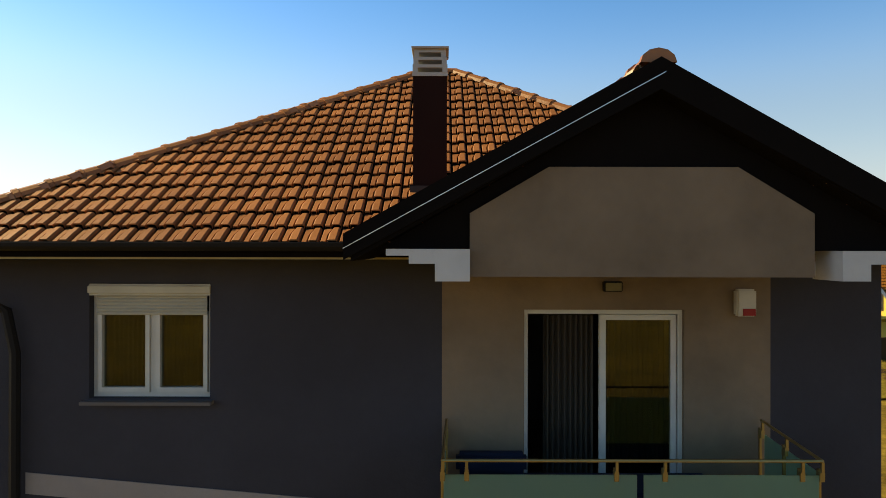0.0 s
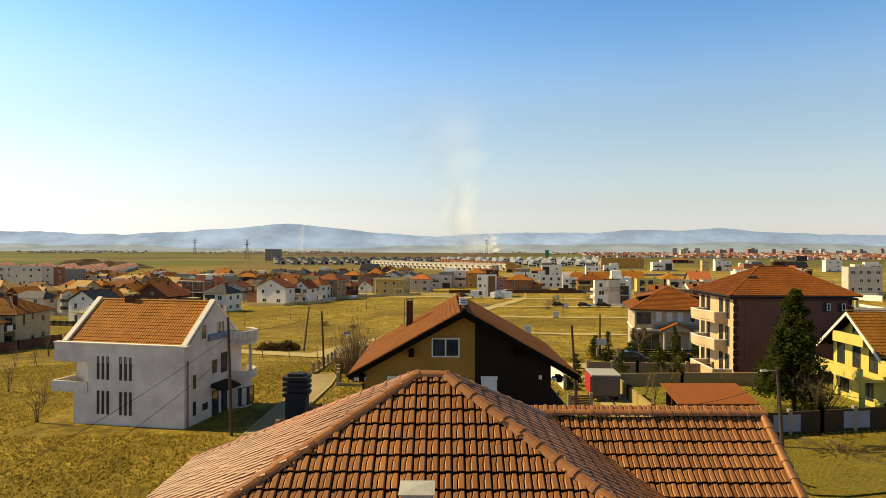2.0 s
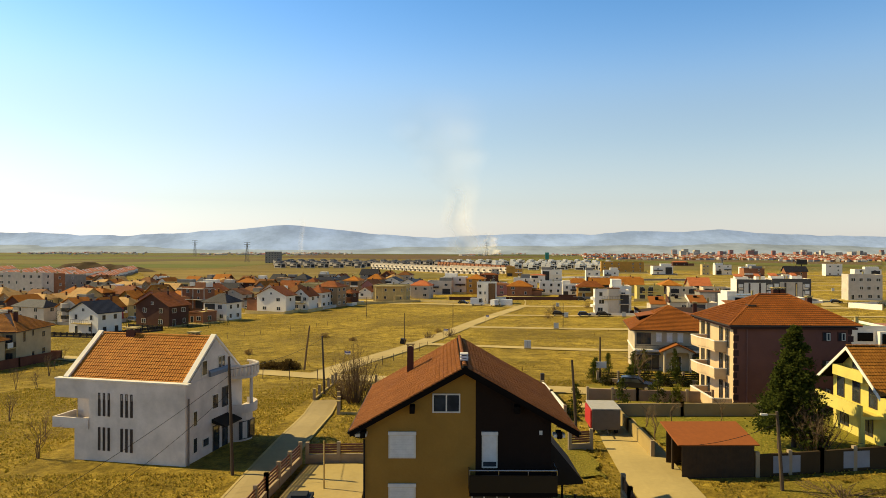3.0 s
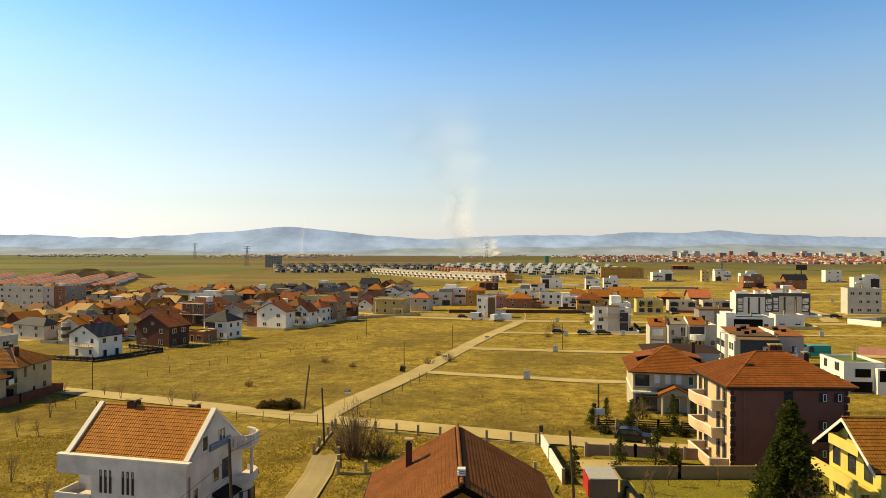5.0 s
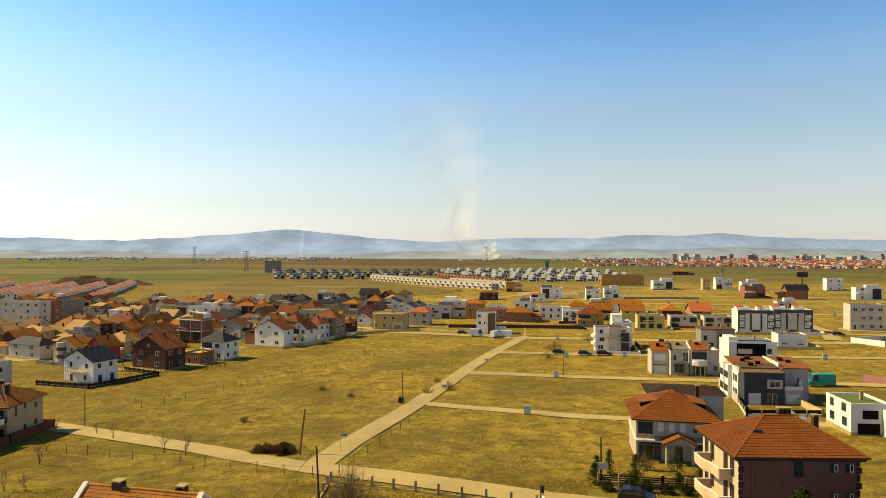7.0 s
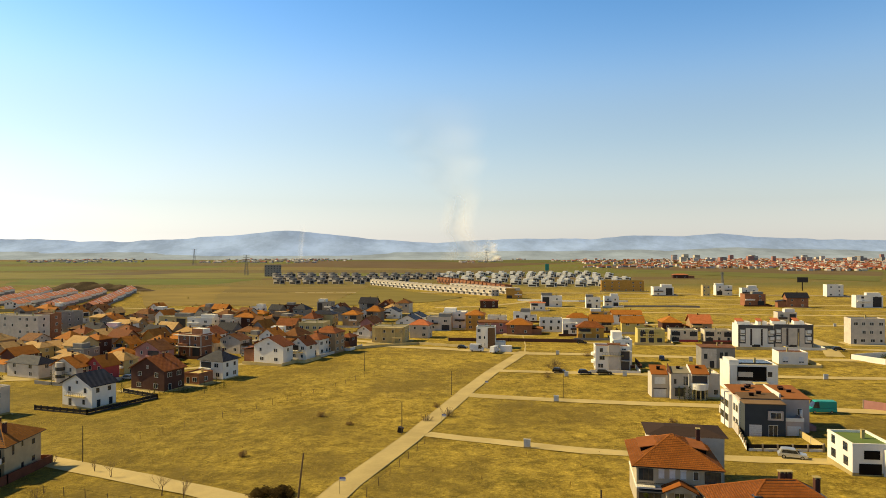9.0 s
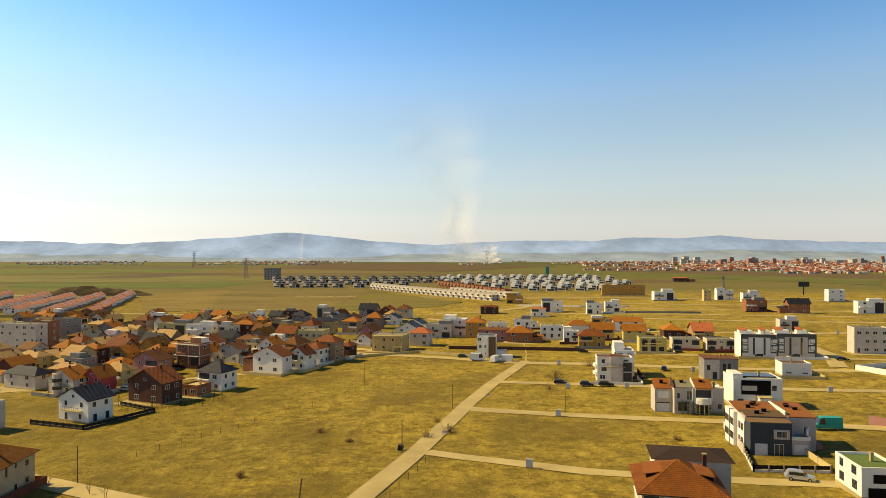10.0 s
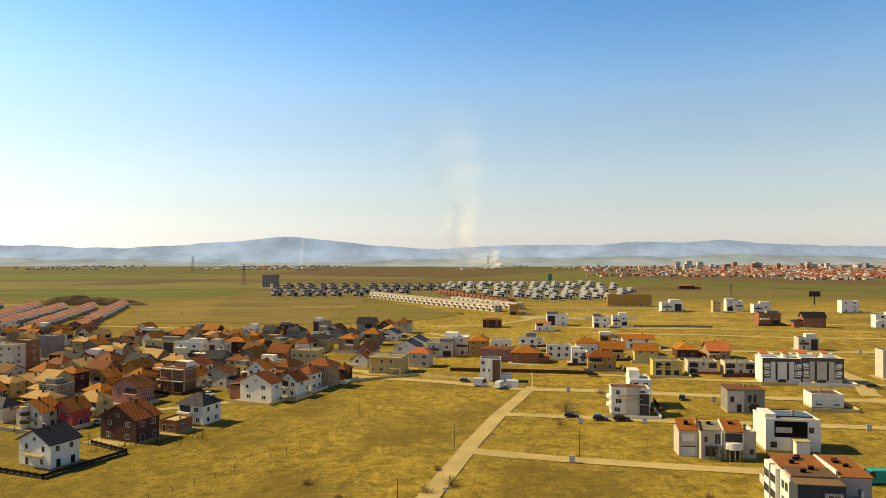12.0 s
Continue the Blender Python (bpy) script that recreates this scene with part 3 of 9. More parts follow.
def road(pts, width, mat, label, name="road", lift=0.05, kerb=False):
    """A strip that follows the ground along points."""
    lift *= 0.3
    pts = [Vector((p[0], p[1], 0)) for p in pts]
    line = []
    for a, b in zip(pts, pts[1:]):
        k = max(1, int((b - a).length / 6))
        line += [a.lerp(b, i / k) for i in range(k)]
    line.append(pts[-1])
    rng = random.Random(len(line))
    v, f = [], []
    for i, p in enumerate(line):
        way = (line[min(i + 1, len(line) - 1)] - line[max(i - 1, 0)]).normalized()
        side = Vector((way.y, -way.x, 0))
        for s in (-1, -0.5, 0, 0.5, 1):
            q = p + side * (s * (width / 2 + (rng.uniform(-0.25, 0.25) * (0.15 if kerb else 1.0) if abs(s) == 1 else 0)))
            v.append((q.x, q.y, gz(q.x, q.y) + lift + (0.0 if abs(s) == 1 else 0.05)))
    for i in range(len(line) - 1):
        for s in range(4):
            a = i * 5 + s
            f.append((a, a + 1, a + 6, a + 5))
    ob = solid(name, v, f, mat)
    tagged(ob, label, "road", kind="structure")
    if kerb:
        bm = bmesh.new()
        for i in range(len(line) - 1):
            for col in (0, 4):
                a, b = Vector(v[i * 5 + col]), Vector(v[i * 5 + 5 + col])
                s = Vector(((b - a).y, -(b - a).x, 0)).normalized() * 0.09
                prism(bm, [a - s - Vector((0, 0, 0.2)), a + s - Vector((0, 0, 0.2)), a + s + Vector((0, 0, 0.03)), a - s + Vector((0, 0, 0.03))], b - a)
        part("kerb", bm, concrete, ob)
    return ob


road([(-200, 162.3), (-124, 145), (-84, 126.6), (-69, 118.5), (-54, 110.4), (-37, 100.6), (-22, 91.16), (-16.5, 88.18), (-6.6, 83.86), (6.7, 77.36), (12.4, 74.2), (25, 69.4), (60, 57.4), (110, 45.99)], 4.7, track, "pale compacted gravel village road")
road([(-16.8, 88.72), (-14.2, 102.2), (-8.6, 122.3), (-4.3, 138.2), (0.3, 156.3), (7.7, 185), (16.6, 214.8), (30.5, 253.2), (32.5, 259.1)], 4.3, track, "pale concrete road between fallow plots", kerb=True, lift=0.065)
road([(-3, 135.2), (4.8, 130.8), (16.1, 125.2), (26.4, 120), (33, 117.8), (53.5, 112.2), (66, 109.6), (90, 104)], 3.8, track, "narrow gravel side street")
road([(6, 178.5), (9.8, 176.2), (29.4, 168.6), (51.2, 161.8), (75, 155.6), (117, 142.3)], 4.8, track, "gravel side street past plots", lift=0.065)
road([(17.5, 217.5), (37.2, 211.8), (65.1, 204.3), (89.8, 199.1), (139.6, 187.6), (203.5, 175.4)], 4.6, track, "gravel side street past villas", lift=0.07)
road([(-49.7, 292.5), (-31.2, 284.7), (0.1, 271.3), (29.6, 255.1), (54.8, 249.7), (105.6, 233.7), (185.6, 214.2)], 5.6, track, "gravel street in front of villas", lift=0.075)
road([(32.5, 255), (35.4, 277), (39.3, 319.1)], 0.5, track, "worn footpath in the grass", lift=0.03)
road([(58.5, 282.1), (104.9, 264.4), (177.4, 245.7), (242.1, 233)], 4.2, track, "gravel street behind villas")
road([(49.0, 365.6), (114.2, 341.9), (168.5, 329.4), (215.3, 331.9), (308.8, 324.2)], 5, track, "gravel track over the fallow land")
road([(37.4, 314.1), (41.3, 340.2), (29.6, 384.7), (-10.1, 430.4)], 6, track, "wide gravel track to the row houses")
road([(91.3, 416.1), (196.6, 385.1), (308.9, 377.5), (449.3, 372.4)], 5, track, "gravel track over the meadow")
road([(122.3, 485.9), (235.1, 458.1), (393.5, 437.1), (599.1, 420.6)], 5, track, "gravel track along the meadow")
road([(140.3, 233), (154.1, 263), (160.7, 303.5)], 6, track, "gravel street beside the apartment block", lift=0.08)
road([(58.6, 459.9), (96.0, 444.3), (132.1, 434.3), (201.3, 423.1), (308.9, 405.4)], 4, track, "gravel track past the cubic houses")
road([(-5.0, 466.7), (29.7, 470.7), (58.8, 498.1), (78.1, 533.5)], 7, track, "wide worn gravel track", lift=0.06)
road([(106.6, 539.9), (180.8, 520), (284.4, 502.8)], 5, track, "pale gravel track across the fallow", lift=0.06)
road([(233.6, 298.4), (308.3, 283.2), (392.4, 273.2)], 5, track, "gravel track beyond the apartment block", lift=0.06)
road([(-250.0, 491.1), (-163.8, 472.6), (-73.5, 434.6), (19.8, 397)], 5, track, "pale gravel street behind the village", lift=0.06)
road([(-130.8, 353.9), (-62.7, 316.6), (-25.5, 292)], 5, track, "gravel village street", lift=0.06)
road([(-210.5, 323.6), (-119.5, 299.7), (-62.7, 265.7), (-35.9, 277.5)], 4.5, track, "sandy village lane between plots", lift=0.06)
road([(-146.8, 213.7), (-121.5, 222.4), (-91.4, 232.8), (-69.7, 242.7)], 4, track, "sandy village lane behind the brown house", lift=0.06)
road([(-518.0, 667), (-102.9, 640.4), (192.9, 589.7), (494.7, 520), (846.3, 458.1)], 11, asphalt, "grey highway across the plain", lift=0.4)
road([(-12.6, 35.71), (-12.4, 48.69), (-11.9, 62.22), (-12.3, 69.0)], 2.6, asphalt, "narrow asphalt lane beside the white house", lift=0.02, kerb=True)
road([(14.0, 32.46), (14.4, 44.36), (15.4, 57.89), (16.0, 65.46)], 3.9, concrete, "concrete driveway lane between fences", lift=0.02)
road([(-7.6, 38.95), (-7.5, 47.07)], 5.0, concrete, "concrete yard beside the house", lift=0.03)


def lawn(pts, c, name, label):
    """A mown or dug patch of garden that follows the ground, with a ragged edge."""
    m, n, l, s = shader(name, 0.95, 0, 0.1)
    pos = n.new("ShaderNodeNewGeometry").outputs["Position"]
    f = noise_fac(n, l, pos, 0.5, 7, 0.35, 0.65, 0.75)
    fine = noise_fac(n, l, pos, 5.0, 5, 0.35, 0.65, 0.7)
    col = mixer(n, l, f, c, dull(c, 0.6))
    col = mixer(n, l, fine, col, mixer(n, l, 0.6, col, (0.55, 0.4, 0.07)))
    l.new(col, s.inputs["Base Color"])
    bump(n, l, s, fine, 0.9, 0.2)
    a, b2, c2, d2 = [Vector((p[0], p[1], 0)) for p in pts]
    v, fc, K = [], [], 16
    for i in range(K + 1):
        for j in range(K + 1):
            p = a.lerp(b2, i / K).lerp(d2.lerp(c2, i / K), j / K)
            if i in (0, K) or j in (0, K):
                p += Vector((noise.noise(Vector((i * 0.9, j * 0.7, 2))), noise.noise(Vector((i * 0.7, j * 0.9, 7))), 0)) * 1.2
            v.append((p.x, p.y, gz(p.x, p.y) + 0.02))
    for i in range(K):
        for j in range(K):
            q = i * (K + 1) + j
            fc.append((q, q + K + 1, q + K + 2, q + 1))
    tagged(solid("garden_patch", v, fc, m, smooth=True), label, "garden", kind="structure")


lawn(((17.5, 45.5), (38, 48), (36, 60), (17.2, 60)), (0.27, 0.27, 0.035), "garden_lawn", "green garden lawn with bare spots")
lawn(((19, 33), (44, 34), (40, 43), (21, 42.5)), (0.25, 0.21, 0.03), "rough_lawn", "rough olive grass before the garden wall")
lawn(((26, 37), (40, 38), (40, 42.5), (27, 41)), (0.07, 0.05, 0.022), "dug_soil", "dark dug garden bed")
lawn(((16, 66), (40, 60), (42, 76), (17, 77.5)), (0.27, 0.24, 0.035), "villa_lawn", "short green lawn before the villa")
lawn(((5.8, 44), (11.5, 44), (10.5, 58), (4.5, 60)), (0.28, 0.25, 0.035), "yard_lawn", "green grass behind the gabled house")


# distance haze is put into the blue colour and a faint glow
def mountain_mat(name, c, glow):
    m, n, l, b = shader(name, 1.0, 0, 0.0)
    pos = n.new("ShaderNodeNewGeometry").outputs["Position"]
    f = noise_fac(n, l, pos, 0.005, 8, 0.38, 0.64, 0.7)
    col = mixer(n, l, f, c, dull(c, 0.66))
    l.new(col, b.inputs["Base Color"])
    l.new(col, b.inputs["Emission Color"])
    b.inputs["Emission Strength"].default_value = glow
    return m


def mountains(name, y, bumps, base, rough, mat, label, seed):
    """A far chain of hills: bumps are (x, height, half width)."""
    v, f = [], []
    xs = np.arange(-2600, 2601, 20)
    rows = 7
    for i, x in enumerate(xs):
        top = base + sum(h * math.exp(-abs((x - c) / s) ** 1.7) for c, h, s in bumps)
        top += rough * noise.fractal(Vector((x * 0.004, seed, 0)), 0.9, 2.0, 5)
        for j in range(rows):
            t = j / (rows - 1)
            wob = 60 * noise.noise(Vector((x * 0.006, t * 3, seed))) * (1 - t)
            v.append((x, y - 230 * (1 - t) ** 1.4 + wob * 0.3, -12 + (top + 12) * t ** 0.8))
    for i in range(len(xs) - 1):
        for j in range(rows - 1):
            a = i * rows + j
            f.append((a, a + rows, a + rows + 1, a + 1))
    tagged(solid(name, v, f, mat, smooth=True), label, "mountains", kind="structure")


mountains("backdrop_mountains", 2645, [(-620, 50, 230), (-1000, 22, 260), (-330, 14, 260), (300, 22, 330), (830, 32, 260), (1130, 25, 200), (1420, 26, 230), (-1750, 24, 500), (1900, 20, 300)], 50, 10, mountain_mat("hazed_blue_hills", (0.27, 0.36, 0.52), 0.5), "hazy blue mountain chain on the horizon", 2.3)
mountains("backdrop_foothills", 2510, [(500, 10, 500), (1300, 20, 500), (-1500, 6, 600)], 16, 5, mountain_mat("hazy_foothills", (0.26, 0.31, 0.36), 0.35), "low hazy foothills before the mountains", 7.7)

# ---------- the grey house under the camera ----------
grey_wall = stucco("grey_house_render", (0.055, 0.052, 0.062), 0.3)
cream_wall = stucco("porch_render", (0.27, 0.195, 0.13), 0.55)
roof_red = tiles("fired_tiles", (0.47, 0.195, 0.068), (0.31, 0.12, 0.041), 0.48, spec=0.4)
soffit_mat = plain("cream_soffit", (0.5, 0.42, 0.22), 0.6)
worn_white = stucco("worn_white_plaster", (0.7, 0.68, 0.66), 0.45)
curtain_mat = plain("curtain_cloth", (0.1, 0.08, 0.06), 0.9)
brass = plain("brass_rail", (0.42, 0.31, 0.12), 0.35, 0.8)


def clear_glass(name, tint, gloss=0.12, rough=0.02):
    m = bpy.data.materials.new(name)
    m.use_nodes = True
    n, l = m.node_tree.nodes, m.node_tree.links
    n.remove(n["Principled BSDF"])
    t, g, mx = n.new("ShaderNodeBsdfTransparent"), n.new("ShaderNodeBsdfGlossy"), n.new("ShaderNodeMixShader")
    t.inputs[0].default_value = (*tint, 1)
    g.inputs["Roughness"].default_value = rough
    mx.inputs[0].default_value = gloss
    l.new(t.outputs[0], mx.inputs[1])
    l.new(g.outputs[0], mx.inputs[2])
    l.new(mx.outputs[0], n["Material Output"].inputs[0])
    return m


room_glass = clear_glass("room_glass", (0.6, 0.62, 0.55), 0.07)
frosted, fn, fl_, fb = shader("frosted_green_glass", 0.35, 0, 0.5)
fb.inputs["Base Color"].default_value = (0.35, 0.6, 0.46, 1)
fb.inputs["Transmission Weight"].default_value = 0.75


def hip_tiled(e, x0, x1, y0, y1, zE, a, b, mat, faces="flr", keep=None, scale=1.0, deck=None, cap=0.11, thick=0.12):
    """Hipped roof with real tile rows: eave rectangle, ridge from a to b (x, y, z)."""
    a, b = Vector(a), Vector(b)
    bm = bmesh.new()
    c = [Vector(p) for p in ((x0, y0, zE), (x1, y0, zE), (x1, y1, zE), (x0, y1, zE))]
    lo = [bm.verts.new(p - Vector((0, 0, thick))) for p in c]
    hi = [bm.verts.new(p) for p in c]
    ra, rb = bm.verts.new(a), bm.verts.new(b)
    bm.faces.new(lo)
    for i in range(4):
        bm.faces.new((lo[i], lo[(i + 1) % 4], hi[(i + 1) % 4], hi[i]))
    for q in ((hi[0], hi[1], rb, ra), (hi[1], hi[2], rb), (hi[2], hi[3], ra, rb), (hi[3], hi[0], ra)):
        bm.faces.new(q)
    roof = part("roof", bm, deck or mat, e)
    spec = {"f": (c[0], c[1], a, b), "r": (c[1], c[2], b, b), "l": (c[3], c[0], a, a), "b": (c[2], c[3], b, a)}
    for s in faces:
        p, q, m, n = spec[s]
        along = (q - p).normalized()
        wide = (q - p).length
        foot = p + along * (m - p).dot(along)
        up = m - foot
        H = up.length
        um, un = (m - p).dot(along), (n - p).dot(along)
        kp = (lambda u, v, f0=p.x: keep(f0 + u, v)) if keep and s == "f" else None
        tiled_plane("roof_tiles", p, along, up, wide, H, lambda u, v: um * v / H - 0.05 < u < wide - (wide - un) * v / H + 0.05 and v < H, mat, roof, scale, kp)
    lift = Vector((0, 0, -0.015))
    for p, q in ((c[0], a), (c[1], b), (c[2], b), (c[3], a), (a, b)):
        if (q - p).length > 0.3:
            ridge_caps((p + lift, q + lift), cap, 0.34, mat, roof)
    return roof


def grey_house():
    e = root("grey_house", pose(0, 7.24, 0.18), "dark grey rendered house with a fired-tile hipped roof and cream porch", "house")
    # front wall with its openings
    v, f = lattice([-4.8, -3.82, -2.51, 0.0], [-0.6, 6.09, 7.33, 7.66], {(1, 1)}, 0, 0.3)
    solid("wall", v, f, grey_wall, e)
    B("wall", 3.55, 4.75, 0, 0.3, -0.6, 7.66, grey_wall, e)
    B("wall", -4.8, -4.5, 0.3, 7.3, -0.6, 7.66, grey_wall, e)
    B("wall", 4.45, 4.75, 0.3, 7.3, -0.6, 7.66, grey_wall, e)
    B("wall", -4.5, 4.45, 7.3, 7.6, -0.6, 7.66, grey_wall, e)
    v, f = lattice([0.0, 0.89, 2.62, 3.55], [-0.6, 4.88, 7.06, 7.66], {(1, 1)}, -0.004, 0.3)
    solid("porch_wall", v, f, cream_wall, e, "cream rendered balcony wall")
    # a level band, slanted here to fit the camera's view
    P("painted_band", [(-4.5, -0.012, 5.29), (-4.5, -0.012, 5.06), (-0.01, -0.012, 4.66), (-0.01, -0.012, 4.9)], (0, 0.0115, 0), stucco("pale_band", (0.36, 0.31, 0.28)), e, "pale painted band, slanted to fit the camera's view")
    bm = bmesh.new()
    box(bm, -4.5, 4.45, 4.2, 4.3, 3.9, 7.6)
    box(bm, -4.5, 4.45, 0.3, 4.2, 4.6, 4.78)
    box(bm, -4.5, 4.45, 0.3, 4.2, 7.5, 7.6)
    part("room", bm, stucco("room_plaster", (0.3, 0.25, 0.2)), e)
    # window
    w = root("window", pose(-3.165, 0.1, 6.09), "", "")
    w.parent = e
    bm = bmesh.new()
    for q in ((-0.655, -0.605, 0, 1.24), (0.605, 0.655, 0, 1.24), (-0.605, 0.605, 0, 0.05), (-0.605, 0.605, 1.17, 1.24), (-0.03, 0.03, 0.05, 1.17)):
        box(bm, q[0], q[1], 0, 0.08, q[2], q[3])
    for s in (-1, 1):
        x0, x1 = (-0.6, -0.035) if s < 0 else (0.035, 0.6)
        for q in ((x0, x0 + 0.045, 0.055, 0.93), (x1 - 0.045, x1, 0.055, 0.93), (x0 + 0.045, x1 - 0.045, 0.055, 0.105)):
            box(bm, q[0], q[1], -0.03, 0.05, q[2], q[3])
    part("window_frame", bm, white_frame, w)
    for x0, x1 in ((-0.57, -0.065), (0.065, 0.57)):
        B("pane", x0, x1, 0.02, 0.03, 0.1, 1.16, room_glass, w)
    for i in range(6):
        z = 0.9 + i * 0.036
        P("slat", [(-0.6, -0.045, z), (-0.6, -0.03, z), (-0.6, -0.03, z + 0.034), (-0.6, -0.04, z + 0.034), (-0.6, -0.052, z + 0.017)], (1.2, 0, 0), plain("cream_slats", (0.5, 0.47, 0.38), 0.5), w)
    bm = bmesh.new()
    box(bm, -0.66, 0.66, -0.13, 0.05, 1.115, 1.245)
    bmesh.ops.bevel(bm, geom=[x for x in bm.edges if abs(x.verts[0].co.x - x.verts[1].co.x) > 1], offset=0.03, segments=3, affect="EDGES")
    part("shutter_box", bm, plain("cream_box", (0.58, 0.54, 0.42), 0.5), w)
    B("window_sill", -0.7, 0.7, -0.22, 0.05, -0.05, -0.015, stucco("sill_stone", (0.16, 0.14, 0.13)), w, "grey stone sill")
    sheer = curtain((-0.58, 0.58), 0.25, 0.0, 1.2, 22, 0.03, plain("sheer_curtain", (0.03, 0.024, 0.012), 0.9), w)
    # balcony door
    d = root("balcony_door", pose(1.755, 0.12, 4.88), "", "")
    d.parent = e
    bm = bmesh.new()
    for q in ((-0.865, -0.82, 0, 2.18), (0.82, 0.865, 0, 2.18), (-0.82, 0.82, 2.13, 2.18), (-0.82, 0.82, 0, 0.05)):
        box(bm, q[0], q[1], -0.06, 0.1, q[2], q[3])
    part("door_frame", bm, white_frame, d)
    bm = bmesh.new()
    for q in ((-0.03, 0.04, 0.06, 2.12), (0.75, 0.81, 0.06, 2.12), (0.04, 0.75, 2.06, 2.12), (0.04, 0.75, 0.06, 0.13)):
        box(bm, q[0], q[1], -0.03, 0.03, q[2], q[3])
    leaf = part("sliding_leaf", bm, white_frame, d)
    B("pane", 0.04, 0.75, -0.006, 0.006, 0.13, 2.06, room_glass, leaf)
    curtain((-0.6, -0.02), 0.3, 0.03, 2.08, 9, 0.05, curtain_mat, d)
    curtain((0.05, 0.8), 0.32, 0.03, 2.08, 12, 0.04, plain("sheer_curtain", (0.03, 0.024, 0.012), 0.9), d)
    # roof
    # the black deck gives the gaps between tiles their shade by colour
    hip_tiled(e, -5.6, 5.05, -0.78, 7.8, 7.75, (-0.29, 3.5, 10.58), (0.19, 3.5, 10.58), roof_red, "flr", lambda x, v: -2.2 < x < 1.6 and 0.7 < v < 5.0, 0.85, deck=black_wood, cap=0.115)
    B("soffit", -5.5, 4.95, -0.74, 0.0, 7.61, 7.685, soffit_mat, e, "cream boarded soffit")
    bm = bmesh.new()
    pr = [(-0.87 + 0.085 * math.cos(a), 7.765 + 0.08 * math.sin(a)) for a in np.linspace(math.pi, 2 * math.pi, 8)]
    ring = [(-5.75, y, z) for y, z in pr] + [(-5.75, y * 0.94 - 0.053, z + 0.012) for y, z in pr[::-1]]
    prism(bm, ring, (5.1, 0, 0))
    part("gutter", bm, dark_metal, e, "dark half-round gutter")
    B("fascia", -5.55, -0.5, -0.8, -0.77, 7.69, 7.75, black_wood, e)
    bm = bmesh.new()
    tube(bm, [(-5.3, -0.85, 7.66), (-5.2, -0.75, 7.5), (-4.8, -0.25, 7.2), (-4.64, -0.12, 7.05), (-4.56, -0.1, 6.6), (-4.56, -0.1, -0.3)], 0.055)
    part("downpipe", bm, dark_metal, e)
    # porch gable
    apex, zr, front, back = 1.59, 9.03, -2.3, 1.2
    slopes = []
    for x in (-0.66, 3.84):
        ring = [(x, front, 7.62), (apex, front, zr - 0.14), (apex, front, zr - 0.02), (x, front, 7.74)]
        slopes.append(P("porch_roof", ring, (0, back - front, 0), black_wood, e))
    Lp = math.hypot(2.26, 1.32)
    tiled_plane("porch_tiles", Vector((-0.68, back, 7.69)), (0, -1, 0), (2.27, 0, 1.31), back - front, Lp, lambda u, v: 2.0 * (1 - v / Lp) < u < 3.4 and v < Lp - 0.08, roof_red, slopes[0], 0.85)
    tiled_plane("porch_tiles", Vector((3.86, front + 0.02, 7.69)), (0, 1, 0), (-2.27, 0, 1.31), back - front, Lp, lambda u, v: u < 1.5 + 2.0 * v / Lp and v < Lp - 0.08, roof_red, slopes[1], 0.85)
    ridge_caps(((apex, front + 0.02, zr + 0.05), (apex, back, zr + 0.05)), 0.12, 0.38, roof_red, slopes[0])
    bm = bmesh.new()
    tube(bm, [(-0.6, -0.8, 7.78), (0.5, 0.22, 8.4), (apex - 0.06, back - 0.05, 9.0)], 0.07, sides=8)
    part("valley_flashing", bm, plain("valley_lead", (0.06, 0.055, 0.045), 0.7, spec=0.1), e, "dark grey crumpled valley flashing")
    mortar = stucco("mortar", (0.55, 0.48, 0.36), 0.4)
    for a, b, wide in (((apex - 0.14, front + 0.05, zr - 0.02), (apex - 0.14, back - 0.1, zr - 0.02), 0.06), ((apex + 0.14, front + 0.05, zr - 0.02), (apex + 0.14, back - 0.1, zr - 0.02), 0.045), ((apex + 0.1, back, zr + 0.03), (3.8, -0.72, 7.8), 0.07)):
        a, b = Vector(a), Vector(b)
        v, f = [], []
        n, k = 90, 6
        across = (b - a).cross(Vector((0, 0, 1))).normalized()
        for i in range(n + 1):
            p = a.lerp(b, i / n)
            wd = wide * (1 + 0.55 * noise.noise(Vector((i * 0.31, wide * 40, 0))))
            for j in range(k):
                u = -1 + 2 * j / (k - 1)
                hgt = 0.06 * (1 - u * u) + 0.03 * noise.noise(Vector((i * 0.5, j * 0.9, wide * 9)))
                q = p + across * u * wd + Vector((0, 0, hgt - 0.035 * abs(u)))
                v.append(tuple(q))
        for i in range(n):
            for j in range(k - 1):
                c = i * k + j
                f.append((c, c + k, c + k + 1, c + 1))
        solid("mortar_bedding", v, f, mortar, e, "pale lumpy mortar bedding")
    for s, x in ((-1, -0.71), (1, 3.88)):
        bm = bmesh.new()
        prism(bm, [(x, front - 0.04, 7.63), (apex, front - 0.04, zr - 0.16), (apex, front - 0.04, zr + 0.075), (x, front - 0.04, 7.82)], (0, 0.038, 0))
        part("bargeboard", bm, black_wood, e)
        if s > 0:
            continue
        prism_b = bmesh.new()
        prism(prism_b, [(x, front - 0.05, 7.71), (apex - s * 0.03, front - 0.05, zr - 0.04), (apex - s * 0.03, front - 0.05, zr - 0.034), (x, front - 0.05, 7.716)], (0, 0.009, 0))
        part("metal_edge", prism_b, plain("bright_edge", (0.7, 0.7, 0.68), 0.3, 0.8), e)
